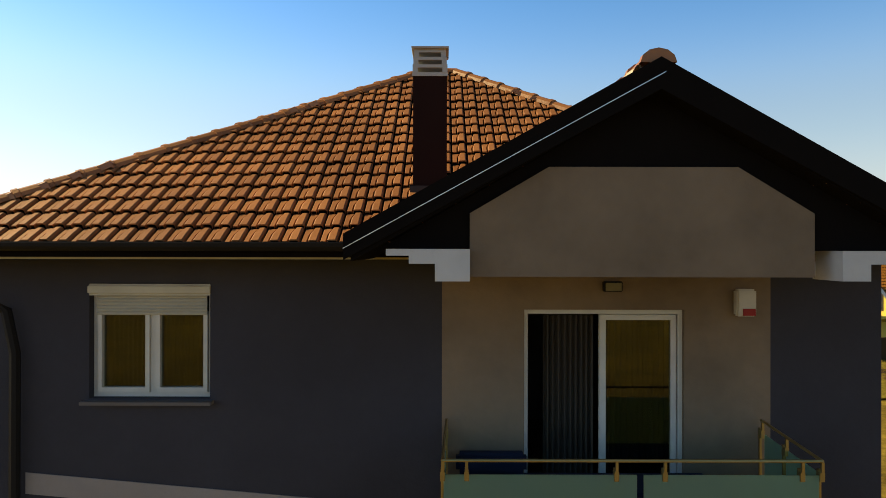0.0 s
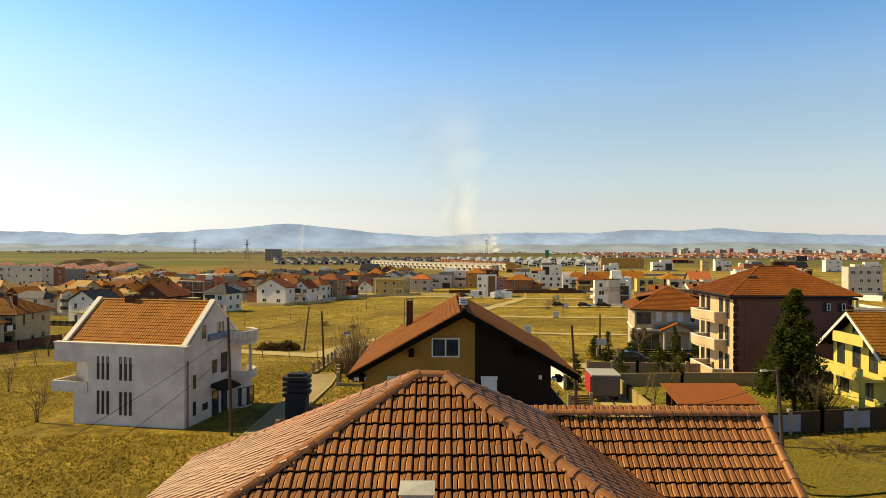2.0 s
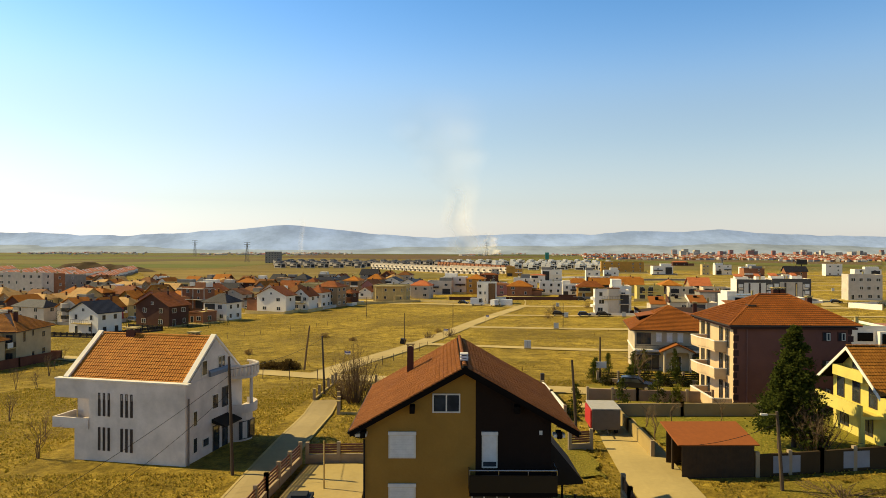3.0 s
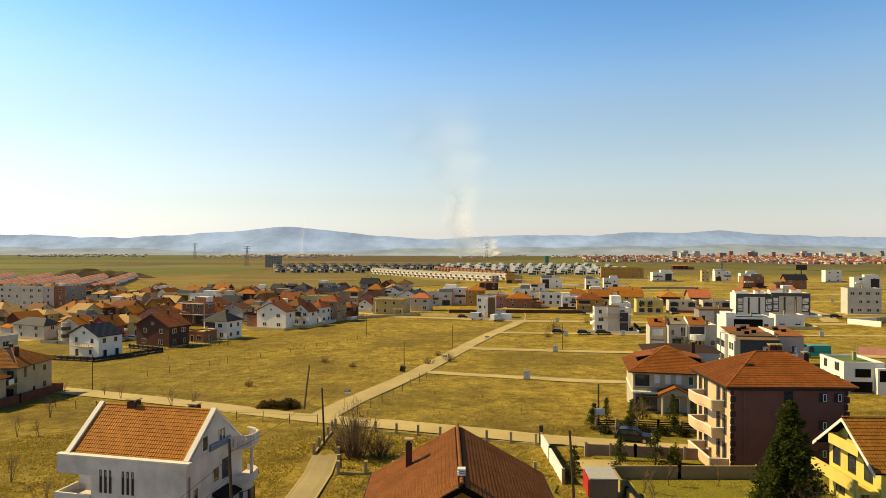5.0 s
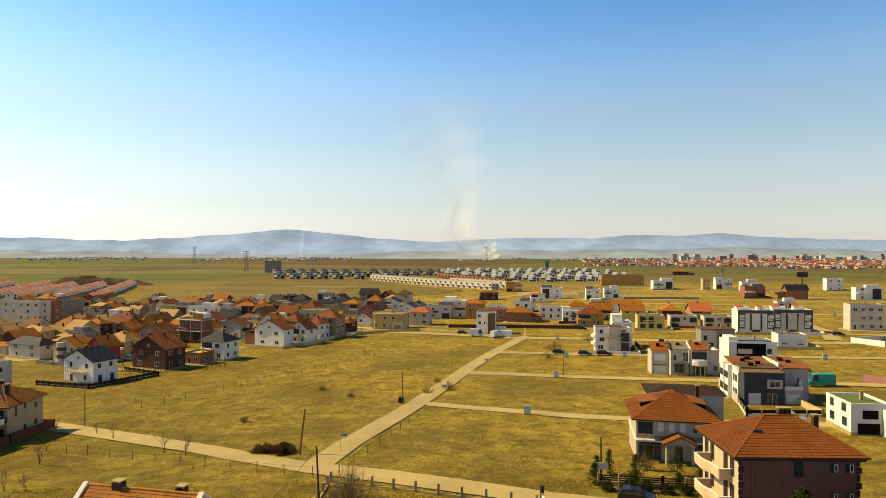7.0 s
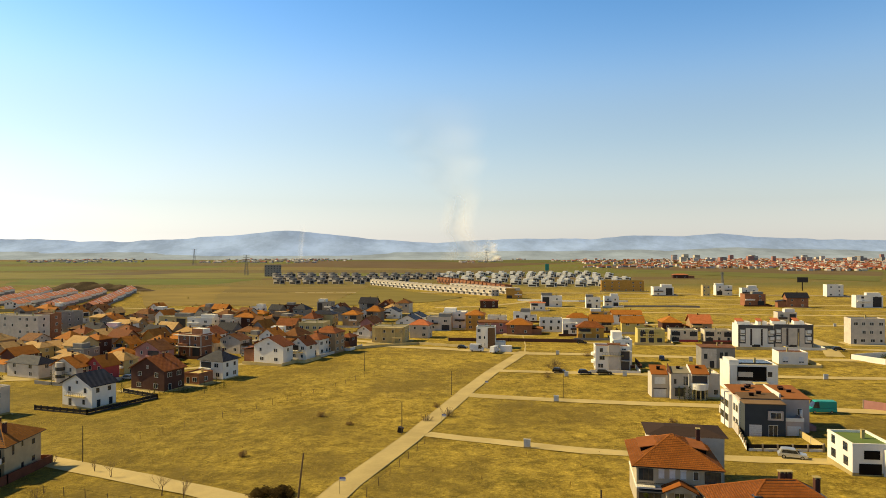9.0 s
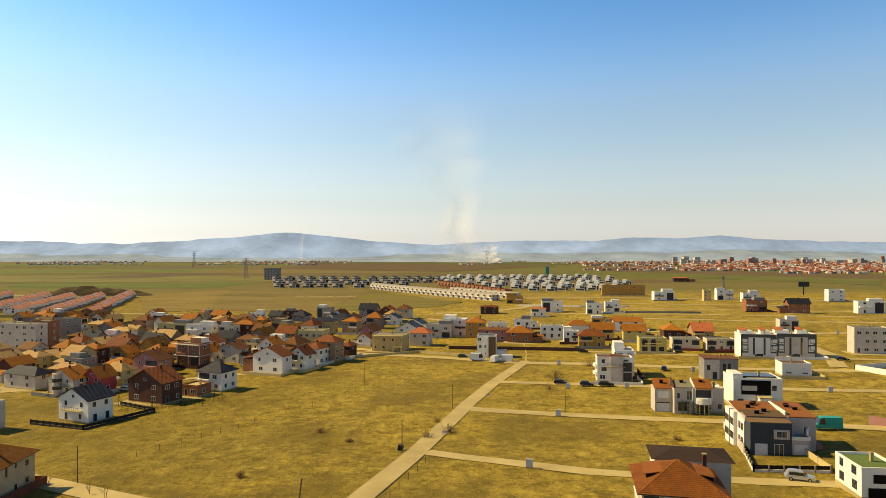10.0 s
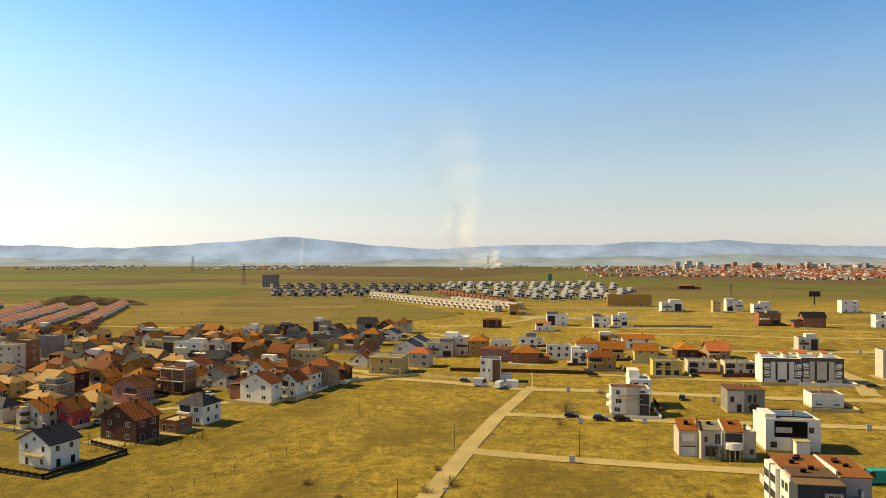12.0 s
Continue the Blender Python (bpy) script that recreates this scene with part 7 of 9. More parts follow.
beige_house()
house("grey concrete box house behind a wall", -114.0, 160.4, -21, 9.0, 6.0, 6.5, "flat", 0, LV, GR, "y", floors=2)
tower = house("white three-storey cubic house with dark wood panel", 18.1, 269.4, -9, 7.7, 6.0, 8.5, "flat", 0, W, DGR, "y", floors=3, wins=3, sides='fr')
house("pink house with brown hipped roof", 25.2, 317.4, -9, 14.7, 7.9, 5.4, "hip", 1.0, PNK, BR, "y", floors=2)
house("unfinished red brick house with orange hipped roof", 36.8, 311.3, -8, 11.8, 10.1, 4.6, "hip", 2.8, brick_mat, OR, "y", floors=2)
house("white modern house with black windows", 42.4, 346.9, -8, 9.0, 6.0, 6.8, "flat", 0, W, GR, "y", floors=2, fm=dark_frame)
house("white low house with black canopy", 48.5, 366.5, -8, 9.5, 6.0, 3.0, "flat", 0, W, DK, "y", floors=1)
house("white low house with black windows", 54.0, 324.1, -8, 11.1, 6.0, 5.8, "flat", 0, W, GR, "y", floors=2, wins=3, fm=dark_frame)
house("white house with terrace and flat roof", 30.3, 360.3, -8, 10.3, 6.0, 3.9, "flat", 0, W, GR, "y", floors=1)
house("small white house with a coral roof", 63.2, 431.1, -6, 9.6, 6.0, 5.0, "hip", 0.8, W, CR, "y", floors=1)
house("white modern house of stacked cubes", 77.1, 459.3, -6, 14.4, 7.9, 7.3, "flat", 0, W, GR, "y", floors=2)
house("white cubic house with small windows", 102.1, 441.1, -6, 9.5, 6.0, 7.0, "flat", 0, W, GR, "y", floors=2)
house("white cubic house with small windows", 116.7, 449.2, -6, 9.9, 6.0, 6.8, "flat", 0, W, GR, "y", floors=2)
gv = house("white house with grey front", 55.5, 212.3, -8, 11.0, 6.0, 7.6, "flat", 0, W, BR, "y", floors=3, wins=3, sides='frl', balcony=True)
house("white rear block house with flat roof", 61.4, 222, -8, 6.2, 10.1, 8.4, "flat", 0, W, W, "y", floors=3, chim=2)
house("white modern house with slatted balcony", 60.3, 307.3, -8, 7.0, 6.0, 5.0, "flat", 0, W, W, "y", floors=2)
house("ochre house with an orange-brown hipped roof", 66.5, 292.2, -8, 11.4, 6.2, 5.0, "hip", 2.6, ORW, RD, "y", floors=2)
house("white house with an orange hipped roof", 70.7, 339.7, -8, 10.5, 6.0, 4.5, "hip", 2.4, W, OR, "y", floors=1)
house("cream house with a bright orange gable roof", 77.7, 318.1, -8, 10.5, 6.0, 5.0, "gable", 2.8, CRM, OR, "x", floors=2)
house("unfinished ochre brick house with open frame", 89.0, 365.6, -8, 11.4, 6.2, 4.6, "flat", 0, ORW, GR, "y", floors=2)
house("white house with an orange slanted roof", 99.0, 349.8, -8, 15.0, 8.2, 4.9, "gable", 1.8, W, OR, "x", floors=2)
house("cream house with a bright orange gable roof", 90.6, 310.2, -8, 10.0, 6.0, 5.1, "gable", 2.6, YEL, OR, "x", floors=2)
yf = house("yellow flat-roofed house with white balustrade", 87.9, 274.6, -8, 11.0, 7.0, 5.6, "flat", 0, YEL, GR, "y", floors=3, wins=3, balcony=True)
house("dark house with a bright orange hipped roof", 111.8, 317.5, -8, 9.0, 11.0, 3.7, "hip", 2.8, BRN, OR, "y", floors=1)
house("house with a bright orange-red gable roof", 124.3, 312.8, -8, 9.2, 11.0, 3.9, "gable", 3.4, TAN, CR, "x", floors=1)
terrace_a = house("cream flat-roofed terrace house with red base", 103.1, 278, -8, 11.2, 6.6, 4.7, "flat", 0, IV, GR, "y", floors=2, wins=3)
terrace_b = house("cream flat-roofed terrace house with red base", 116.0, 274.2, -8, 11.2, 6.6, 4.7, "flat", 0, IV, GR, "y", floors=2, wins=3)
town_a = house("grey and white townhouse block", 124.0, 257.4, -9, 14.0, 8.6, 8.6, "flat", 0, W, W, "y", floors=2, wins=4, fm=dark_frame, chim=2, sides='')
town_b = house("grey and white townhouse block", 137.1, 255.1, -9, 14.4, 7.8, 8.8, "flat", 0, LV, W, "y", floors=2, wins=4, fm=dark_frame, chim=2, sides='')
house("pale grey house behind the block", 178.2, 337.2, -8, 9.3, 6.0, 5.8, "flat", 0, LV, BR, "y", floors=2)
gh = house("grey house with flat roof and dark parapet", 89.7, 212.5, -9, 10.4, 7.5, 6.4, "flat", 0, GRY, BR, "y", floors=2, wins=4, chim=2)
bung = house("small white bungalow with brown roof", 116.2, 216.5, -9, 9.0, 6.5, 4.0, "flat", 0, W, BR, "y", floors=1)
mv = house("white modern villa with black glass balcony", 81.6, 171.5, -8, 12.0, 9.0, 7.2, "flat", 0, W, GR, "y", floors=2, wins=3, fm=dark_frame)
house("white garage with pale flat roof", 68.5, 166.8, -8, 4.3, 6.0, 5.8, "flat", 0, LV, W, "y", floors=1)
gf = house("white modern house with a green roof terrace", 66.6, 101.8, -6, 6.0, 8.0, 4.4, "flat", 0, W, green_roof, "y", floors=2, wins=3, sides='l', fm=dark_frame)
house("dark and white modern house", 190.1, 560.3, -6, 16.8, 11.0, 7.2, "flat", 0, W, GR, "y", floors=2)
house("cream house under construction", 225.0, 555.2, -6, 6.0, 6.0, 9.1, "flat", 0, CRM, GR, "y", floors=3)
house("white house with dark eave", 244.7, 566, -6, 13.6, 7.5, 8.3, "flat", 0, W, DK, "y", floors=3)
house("white house with dark flat roof", 256.9, 544.2, -6, 13.1, 7.2, 7.1, "flat", 0, W, DK, "y", floors=2)
house("raw brick house with flat roof", 215.9, 450.1, -6, 13.7, 9.0, 7.7, "flat", 0, brick_mat, DK, "y", floors=3)
house("raw brick house with dark gable roof", 237.4, 435.8, -6, 13.7, 6.6, 6.8, "gable", 3.0, brick_mat, DK, "x", floors=2)
house("white stacked modern house", 331.3, 549.7, -6, 13.1, 7.2, 9.7, "flat", 0, W, GR, "y", floors=3)
house("unfinished white frame house", 285.4, 435.7, -6, 17.0, 6.0, 7.7, "flat", 0, W, GR, "y", floors=3, fm=dark_frame)
house("long raw orange brick row house shell", 171.9, 621.2, -6, 39.8, 6.0, 10.1, "flat", 0, ORW, GR, "y", floors=3, wins=6, chim=3)
house("raw orange brick shell house", 59.8, 542.6, -6, 13.4, 7.3, 5.9, "flat", 0, ORW, GR, "y", floors=2)
house("red-brown house with hipped roof", 32.7, 455.5, -6, 12.4, 6.8, 4.9, "hip", 1.2, BRN, RD, "y", floors=2)
house("low pavilion with red tile roof", 337.0, 920.7, -6, 20.8, 10.1, 4.8, "hip", 1.6, BRN, CR, "y", floors=1)
house("cream building with garden terrace", 171.5, 263.3, -8, 12.8, 6.0, 10.1, "flat", 0, LV, GR, "y", floors=3, wins=4)


# ---------- what sets single houses apart ----------
def facade(e, cells, mat, y=-0.03, depth=0.028, name="facade_panel", label=""):
    """Flat panels on the front; cells are shares of the width and height."""
    w, d, h = SIZE[e.name]
    for x0, x1, z0, z1 in cells:
        B(name, (x0 - 0.5) * w, (x1 - 0.5) * w, y, y + depth, z0 * h, z1 * h, mat, e, label)


facade(yf, ((0.1, 0.3, 0.1, 0.42), (0.42, 0.6, 0.08, 0.45), (0.72, 0.9, 0.1, 0.42), (0.1, 0.3, 0.58, 0.9), (0.42, 0.6, 0.55, 0.92)), DGR, -0.075, 0.03, "dark_window")
for e in (terrace_a, terrace_b):
    # dark panels paint the shade inside loggias on the flat front
    facade(e, ((0.04, 0.34, 0.56, 0.92), (0.7, 0.96, 0.52, 0.92), (0.05, 0.3, 0.06, 0.4)), DGR, -0.085, 0.03, "dark_loggia")
    facade(e, ((0.3, 1.0, 0.0, 0.2),), RED, -0.05, 0.03, "red_base")
night_glass = plain("black_glass", (0.006, 0.006, 0.008), 0.25, spec=0.08)
slate_trim = stucco("slate_trim", (0.1, 0.095, 0.09), 0.2)
wood_panel = plain("brown_wood_panel", (0.2, 0.1, 0.035), 0.6, vary=0.4)
garage_mat = plain("garage_door_white", (0.62, 0.62, 0.62), 0.5)
for e in (town_a, town_b):
    w, d, h = SIZE[e.name]
    facade(e, ((0.0, 0.04, 0.0, 0.9), (0.96, 1.0, 0.0, 0.9), (0.04, 0.2, 0.2, 0.9), (0.78, 0.96, 0.2, 0.9), (0.0, 1.0, 0.9, 1.05)), slate_trim, -0.06, 0.055)
    facade(e, ((0.32, 0.37, 0.12, 0.88), (0.6, 0.65, 0.12, 0.88), (0.37, 0.58, 0.02, 0.13)), dark_frame, -0.05, 0.045, "dark_window")
    facade(e, ((0.06, 0.18, 0.58, 0.8), (0.06, 0.18, 0.27, 0.5), (0.8, 0.93, 0.58, 0.8), (0.8, 0.93, 0.27, 0.5)), W, -0.1, 0.036, "pale_shutter")
    for x in (0.11, 0.89):
        for z in (0.34, 0.64):
            B("bay_window", (x - 0.5) * w - 0.9, (x - 0.5) * w + 0.9, -0.5, -0.07, z * h, z * h + 1.7, GRY, e)
            B("roller_blind", (x - 0.5) * w - 0.75, (x - 0.5) * w + 0.75, -0.53, -0.505, z * h + 0.35, z * h + 1.6, shutter_mat, e)
    B("entrance", -1.2, 1.2, -0.08, -0.01, 0.1, 1.4, glass, e)
    for x0, x1, y0, y1, hh in ((-0.45, -0.1, 0.5, 0.9, 1.3), (0.1, 0.35, 0.45, 0.8, 1.5)):
        B("roof_storey", x0 * w, x1 * w, y0 * d, y1 * d, h + 0.07, h + hh, W, e)
        P("lean_roof", [(x0 * w - 0.3, y0 * d - 0.3, h + hh), (x0 * w - 0.3, y1 * d, h + hh + 0.9), (x0 * w - 0.3, y1 * d, h + hh + 1.05), (x0 * w - 0.3, y0 * d - 0.3, h + hh + 0.14)], ((x1 - x0) * w * 0.6, 0, 0), CR, e)
w, d, h = SIZE[mv.name]
B("black_glass_balcony", -0.34 * w, 0.26 * w, -0.12, -0.06, 0.48 * h, 0.99 * h, plain("black_glass", (0.006, 0.006, 0.008), 0.25, spec=0.08), mv, "black glazed balcony front")
B("balcony_recess", -0.32 * w, -0.02 * w, -0.14, -0.125, 0.62 * h, 0.8 * h, LV, mv)
B("upper_block", -0.5 * w, -0.3 * w, 0.3, 0.7 * d, h + 0.07, h + 1.5, W, mv)
B("entrance_block", -0.02 * w, 0.22 * w, -2.6, -0.02, -0.5, 0.42 * h, W, mv)
B("entrance_roof", -0.04 * w, 0.24 * w, -2.8, 0.0, 0.42 * h + 0.01, 0.42 * h + 0.3, CRM, mv)
bm = bmesh.new()
for x in np.arange(-0.45 * w, 0.45 * w, 1.2):
    box(bm, x, x + 1.1, 0.4 * d, 0.85 * d, h + 0.3, h + 0.36)
part("roof_panel_array", bm, plain("roof_panels", (0.05, 0.06, 0.09), 0.2), mv)
w, d, h = SIZE[tower.name]
facade(tower, ((0.62, 1.0, 0.02, 1.0),), wood_panel, -0.06, 0.055, "wood_panel", "brown timber facade panel")
B("bay", -0.02 * w, 0.12 * w, -0.9, -0.02, 0.1 * h, 0.95 * h, W, tower)
B("annexe", w / 2 + 0.01, w / 2 + 4.0, 2.0, d, -1, 0.3 * h, W, tower)
w, d, h = SIZE[gv.name]
B("stair_tower", -0.12 * w, 0.2 * w, -0.7, -0.02, -0.5, 1.12 * h, LV, gv)
B("stair_roof", -0.14 * w, 0.22 * w, -0.9, d * 0.5, 1.12 * h + 0.01, 1.12 * h + 0.2, BR, gv)
# dark sheet in place of a shaded loggia
B("dark_loggia", 0.24 * w, 0.48 * w, -0.08, -0.01, 0.05 * h, 0.85 * h, plain("painted_shade", (0.05, 0.05, 0.06), 0.2), gv)
for z in (0.45, 0.87):
    B("balcony_slab", 0.2 * w, 0.5 * w, -1.3, -0.09, z * h, z * h + 0.18, LV, gv)
for z in (0.3, 0.62):
    bm = bmesh.new()
    prism(bm, [(-w / 2 - 0.02 - 1.2 * math.sin(a), 2.5 - 1.8 * math.cos(a), z * h) for a in np.linspace(0, math.pi, 10)], (0, 0, 0.8))
    part("round_balcony", bm, W, gv)
w, d, h = SIZE[bung.name]
facade(bung, ((0.15, 0.33, 0.35, 0.72), (0.68, 0.86, 0.35, 0.72)), shutter_mat, -0.09, 0.03, "closed_shutter")
w, d, h = SIZE[gh.name]
facade(gh, ((0.0, 0.45, 0.02, 1.0),), LV, -0.035, 0.03)
facade(gh, ((0.55, 0.63, 0.5, 0.85), (0.7, 0.78, 0.5, 0.85), (0.25, 0.38, 0.05, 0.4), (0.6, 0.85, 0.05, 0.42), (0.08, 0.18, 0.5, 0.75)), DGR, -0.075, 0.03, "dark_window")
B("dark_eave", -w / 2 - 0.3, w / 2 + 0.3, -0.3, d + 0.2, h + 0.46, h + 0.6, BR, gh)
w, d, h = SIZE[gf.name]
for x0, x1, z0, z1 in ((-0.22, 0.16, 0.56, 0.86), (-0.34, 0.2, 0.02, 0.4)):
    B("wide_window", x0 * w, x1 * w, -0.09, -0.005, z0 * h, z1 * h, night_glass, gf)
B("right_block", w * 0.25, w * 0.62, -1.0, d, -1, 0.92 * h, W, gf)
B("right_glass", w * 0.3, w * 0.58, -1.05, -1.005, 0.45 * h, 0.85 * h, night_glass, gf)
w, d, h = SIZE[nv.name]
bm = bmesh.new()
k = 2.6 / (w / 2)
for i in range(3):
    for j in range(4):
        x0, x1 = -w / 2 + 0.3 + i * 1.5, -w / 2 + 1.7 + i * 1.5
        y0 = 0.6 + j * d / 4.3
        prism(bm, [(x0, y0, h + (x0 + w / 2) * k + 0.25), (x1, y0, h + (x1 + w / 2) * k + 0.25), (x1, y0, h + (x1 + w / 2) * k + 0.31), (x0, y0, h + (x0 + w / 2) * k + 0.31)], (0, d / 4.3 - 0.1, 0))
tagged(part("solar_panel", bm, plain("solar_glass", (0.25, 0.27, 0.33), 0.12, 0.5), nv, "pale shining solar panels"), kind="stuff")
w, d, h = SIZE[cv.name]
for x in (-0.4, -0.2, 0.2, 0.4):
    bm = bmesh.new()
    tube(bm, [(x * w, -1.4, -0.6), (x * w, -1.4, h - 0.3)], 0.3, 0.26, 10)
    part("column", bm, CRM, cv)
B("portico_roof", -0.46 * w, 0.46 * w, -1.9, -0.01, h - 0.3, h + 0.2, CRM, cv)
B("gate_arch", 0.2 * w, 0.5 * w, -6.6, -6.0, 2.6, 3.2, CRM, cv)
for x in (0.22, 0.48):
    B("gate_pillar", x * w - 0.3, x * w + 0.3, -6.6, -6.0, -1, 2.6, CRM, cv)
w, d, h = SIZE[ub.name]
for z in (0.46, 0.97):
    B("concrete_slab", -w / 2 - 1.6, w / 2 + 0.2, -1.4, d, z * h, z * h + 0.25, LV, ub)
for x in (-0.5, 0.0, 0.5):
    B("concrete_column", x * w - 0.2, x * w + 0.2, -0.12, -0.01, -0.5, h, LV, ub)
B("raw_upper_room", -0.05 * w, 0.4 * w, 0.3 * d, 0.8 * d, h + 0.3, h + 2.4, brick_mat, ub)
w, d, h = SIZE[pt.name]
bm = bmesh.new()
tube(bm, [(-0.1 * w, -0.3, -0.8), (-0.1 * w, -0.3, h + 1.3)], 1.5, sides=20)
part("round_tower", bm, LV, pt)
for z in (0.3, 0.75):
    bm = bmesh.new()
    tube(bm, [(-0.1 * w, -0.3, z * h), (-0.1 * w, -0.3, z * h + 1.1)], 1.53, sides=20)
    part("tower_window_band", bm, glass, pt)
# the dark-fronted twin house with orange roofs
def slope_roof(e, x0, x1, y0, y1, za, zb, mat, name="roof"):
    return P(name, [(x0, y0, za), (x0, y1, zb), (x0, y1, zb + 0.14), (x0, y0, za + 0.14)], (x1 - x0, 0, 0), mat, e)


def roof_chimney(e, x, y, z, mat=None):
    c = B("chimney", x - 0.4, x + 0.4, y - 0.25, y + 0.25, z - 0.6, z + 0.7, mat or black_wood, e)
    B("chimney_cap", x - 0.5, x + 0.5, y - 0.32, y + 0.32, z + 0.705, z + 0.8, chim_mat, c)


def twin_house():
    e = root("twin_house", pose(59.6, 129.1, gz(62, 129.3), 0, 0, -8), "dark slate-fronted twin house with brown and orange sheet roofs", "house")
    slate, pale = stucco("slate_front", (0.055, 0.062, 0.068), 0.15), stucco("pale_pink_plaster", (0.5, 0.41, 0.36), 0.2)
    orange, brown = sand_mat("orange_roof_sheet", (0.33, 0.12, 0.034), 0.35), sand_mat("brown_roof_sheet", (0.16, 0.095, 0.05), 0.3)
    B("front_wall", 0, 7.5, 0, 3.25, -1.2, 6.2, slate, e, "dark slate rendered front block")
    B("wall", 0.01, 7.9, 3.25, 13.25, -1.2, 6.5, pale, e)
    B("right_wall", 7.91, 13.2, 3.57, 13.42, -1.2, 6.5, pale, e)
    slope_roof(e, -0.2, 7.6, -0.25, 2.81, 6.22, 6.32, sand_mat("tan_roof_sheet", (0.25, 0.15, 0.075)), "front_roof")
    slope_roof(e, 0.1, 7.6, 2.84, 7.03, 6.6, 6.9, brown, "brown_roof")
    slope_roof(e, -0.2, 7.75, 7.06, 13.53, 6.6, 7.2, orange, "orange_roof")
    slope_roof(e, 8.1, 13.5, 3.35, 13.63, 6.6, 7.3, orange, "orange_roof")
    B("fire_wall", 7.78, 8.08, 4.33, 13.53, 6.5, 7.5, W, e)
    P("side_fin", [(-0.3, 3.03, -1), (-0.3, 7.03, -1), (-0.3, 7.03, 6.5), (-0.3, 3.03, 5.6)], (0.29, 0, 0), W, e)
    for y0, y1, z1 in ((7.3, 9.7, 6.4), (10.5, 13, 6.4)):
        B("side_bay", -1.0, -0.005, y0, y1, -1.2, z1, W, e)
    for y in (4.1, 5.7, 8.0, 9.3, 11.2, 12.5):
        window(e, -0.3 if y < 7 else -1.0, y, 3.6, -90, 1.2, 1.4, 0, dark_frame)
        window(e, -0.3 if y < 7 else -1.0, y, 0.8, -90, 1.2, 1.4, 0, dark_frame)
    B("garage_door", 0.8, 3.1, -0.05, -0.005, -0.3, 2.2, garage_mat, e)
    for i in range(5):
        B("door_groove", 0.85, 3.05, -0.056, -0.051, 0.1 + 0.42 * i, 0.13 + 0.42 * i, GRY, e)
    window(e, 5.2, 0, -0.1, 0, 1.7, 2.3, 1, white_frame)
    surround = B("window_surround", 4.2, 7.0, -0.35, -0.005, 3.2, 5.0, pale, e)
    window(e, 5.6, -0.35, 3.5, 0, 2.0, 1.25, 1, white_frame)
    B("garage", 7.52, 11.0, 0.6, 3.52, -1.2, 2.9, pale, e)
    B("garage_shutter", 8.0, 10.5, 0.54, 0.595, -0.2, 2.0, garage_mat, e)
    for q in ((7.52, 11.05, 0.5, 0.7), (10.85, 11.05, 0.72, 3.5)):
        B("terrace_parapet", q[0], q[1], q[2], q[3], 2.905, 3.6, W if q[0] < 8 else pale, e)
    B("terrace_door", 7.505, 7.56, 1.35, 2.49, 3.0, 5.2, glass, e)
    window(e, 11.4, 3.57, 3.4, 0, 1.0, 1.4, 0)
    B("side_terrace", 13.22, 15.0, 4.87, 9.74, -1.2, 1.0, PNK, e)
    for x, y, z in ((2.4, 9.2, 6.8), (3.6, 10.82, 6.9), (4.2, 11.63, 7.0), (10.0, 9.74, 6.9), (11.0, 8.12, 6.8), (10.1, 10.55, 7.0), (2.6, 4.6, 6.7), (4.4, 5.95, 6.8)):
        roof_chimney(e, x, y, z)
    bm = bmesh.new()
    tube(bm, [(11.6, 3.46, 2.6), (11.6, 3.46, 4.6)], 0.3, sides=12)
    part("flue", bm, worn_white, e)


twin_house()
fence([(58.6, 129.2), (55.0, 118.2), (67.6, 116.6)], 1.1, 0.35, "dark iron railing on a low white wall", 5, 2.4, W, dark_metal)
fence([(58.6, 129.5), (61.8, 141), (64.2, 151.5)], 1.7, 1.6, "white rendered plot wall beside the twin house", 0, 4, LV)
fence([(69.8, 128.1), (67.9, 116.9)], 1.2, 1.1, "low cream plot wall", 0, 5, CRM)


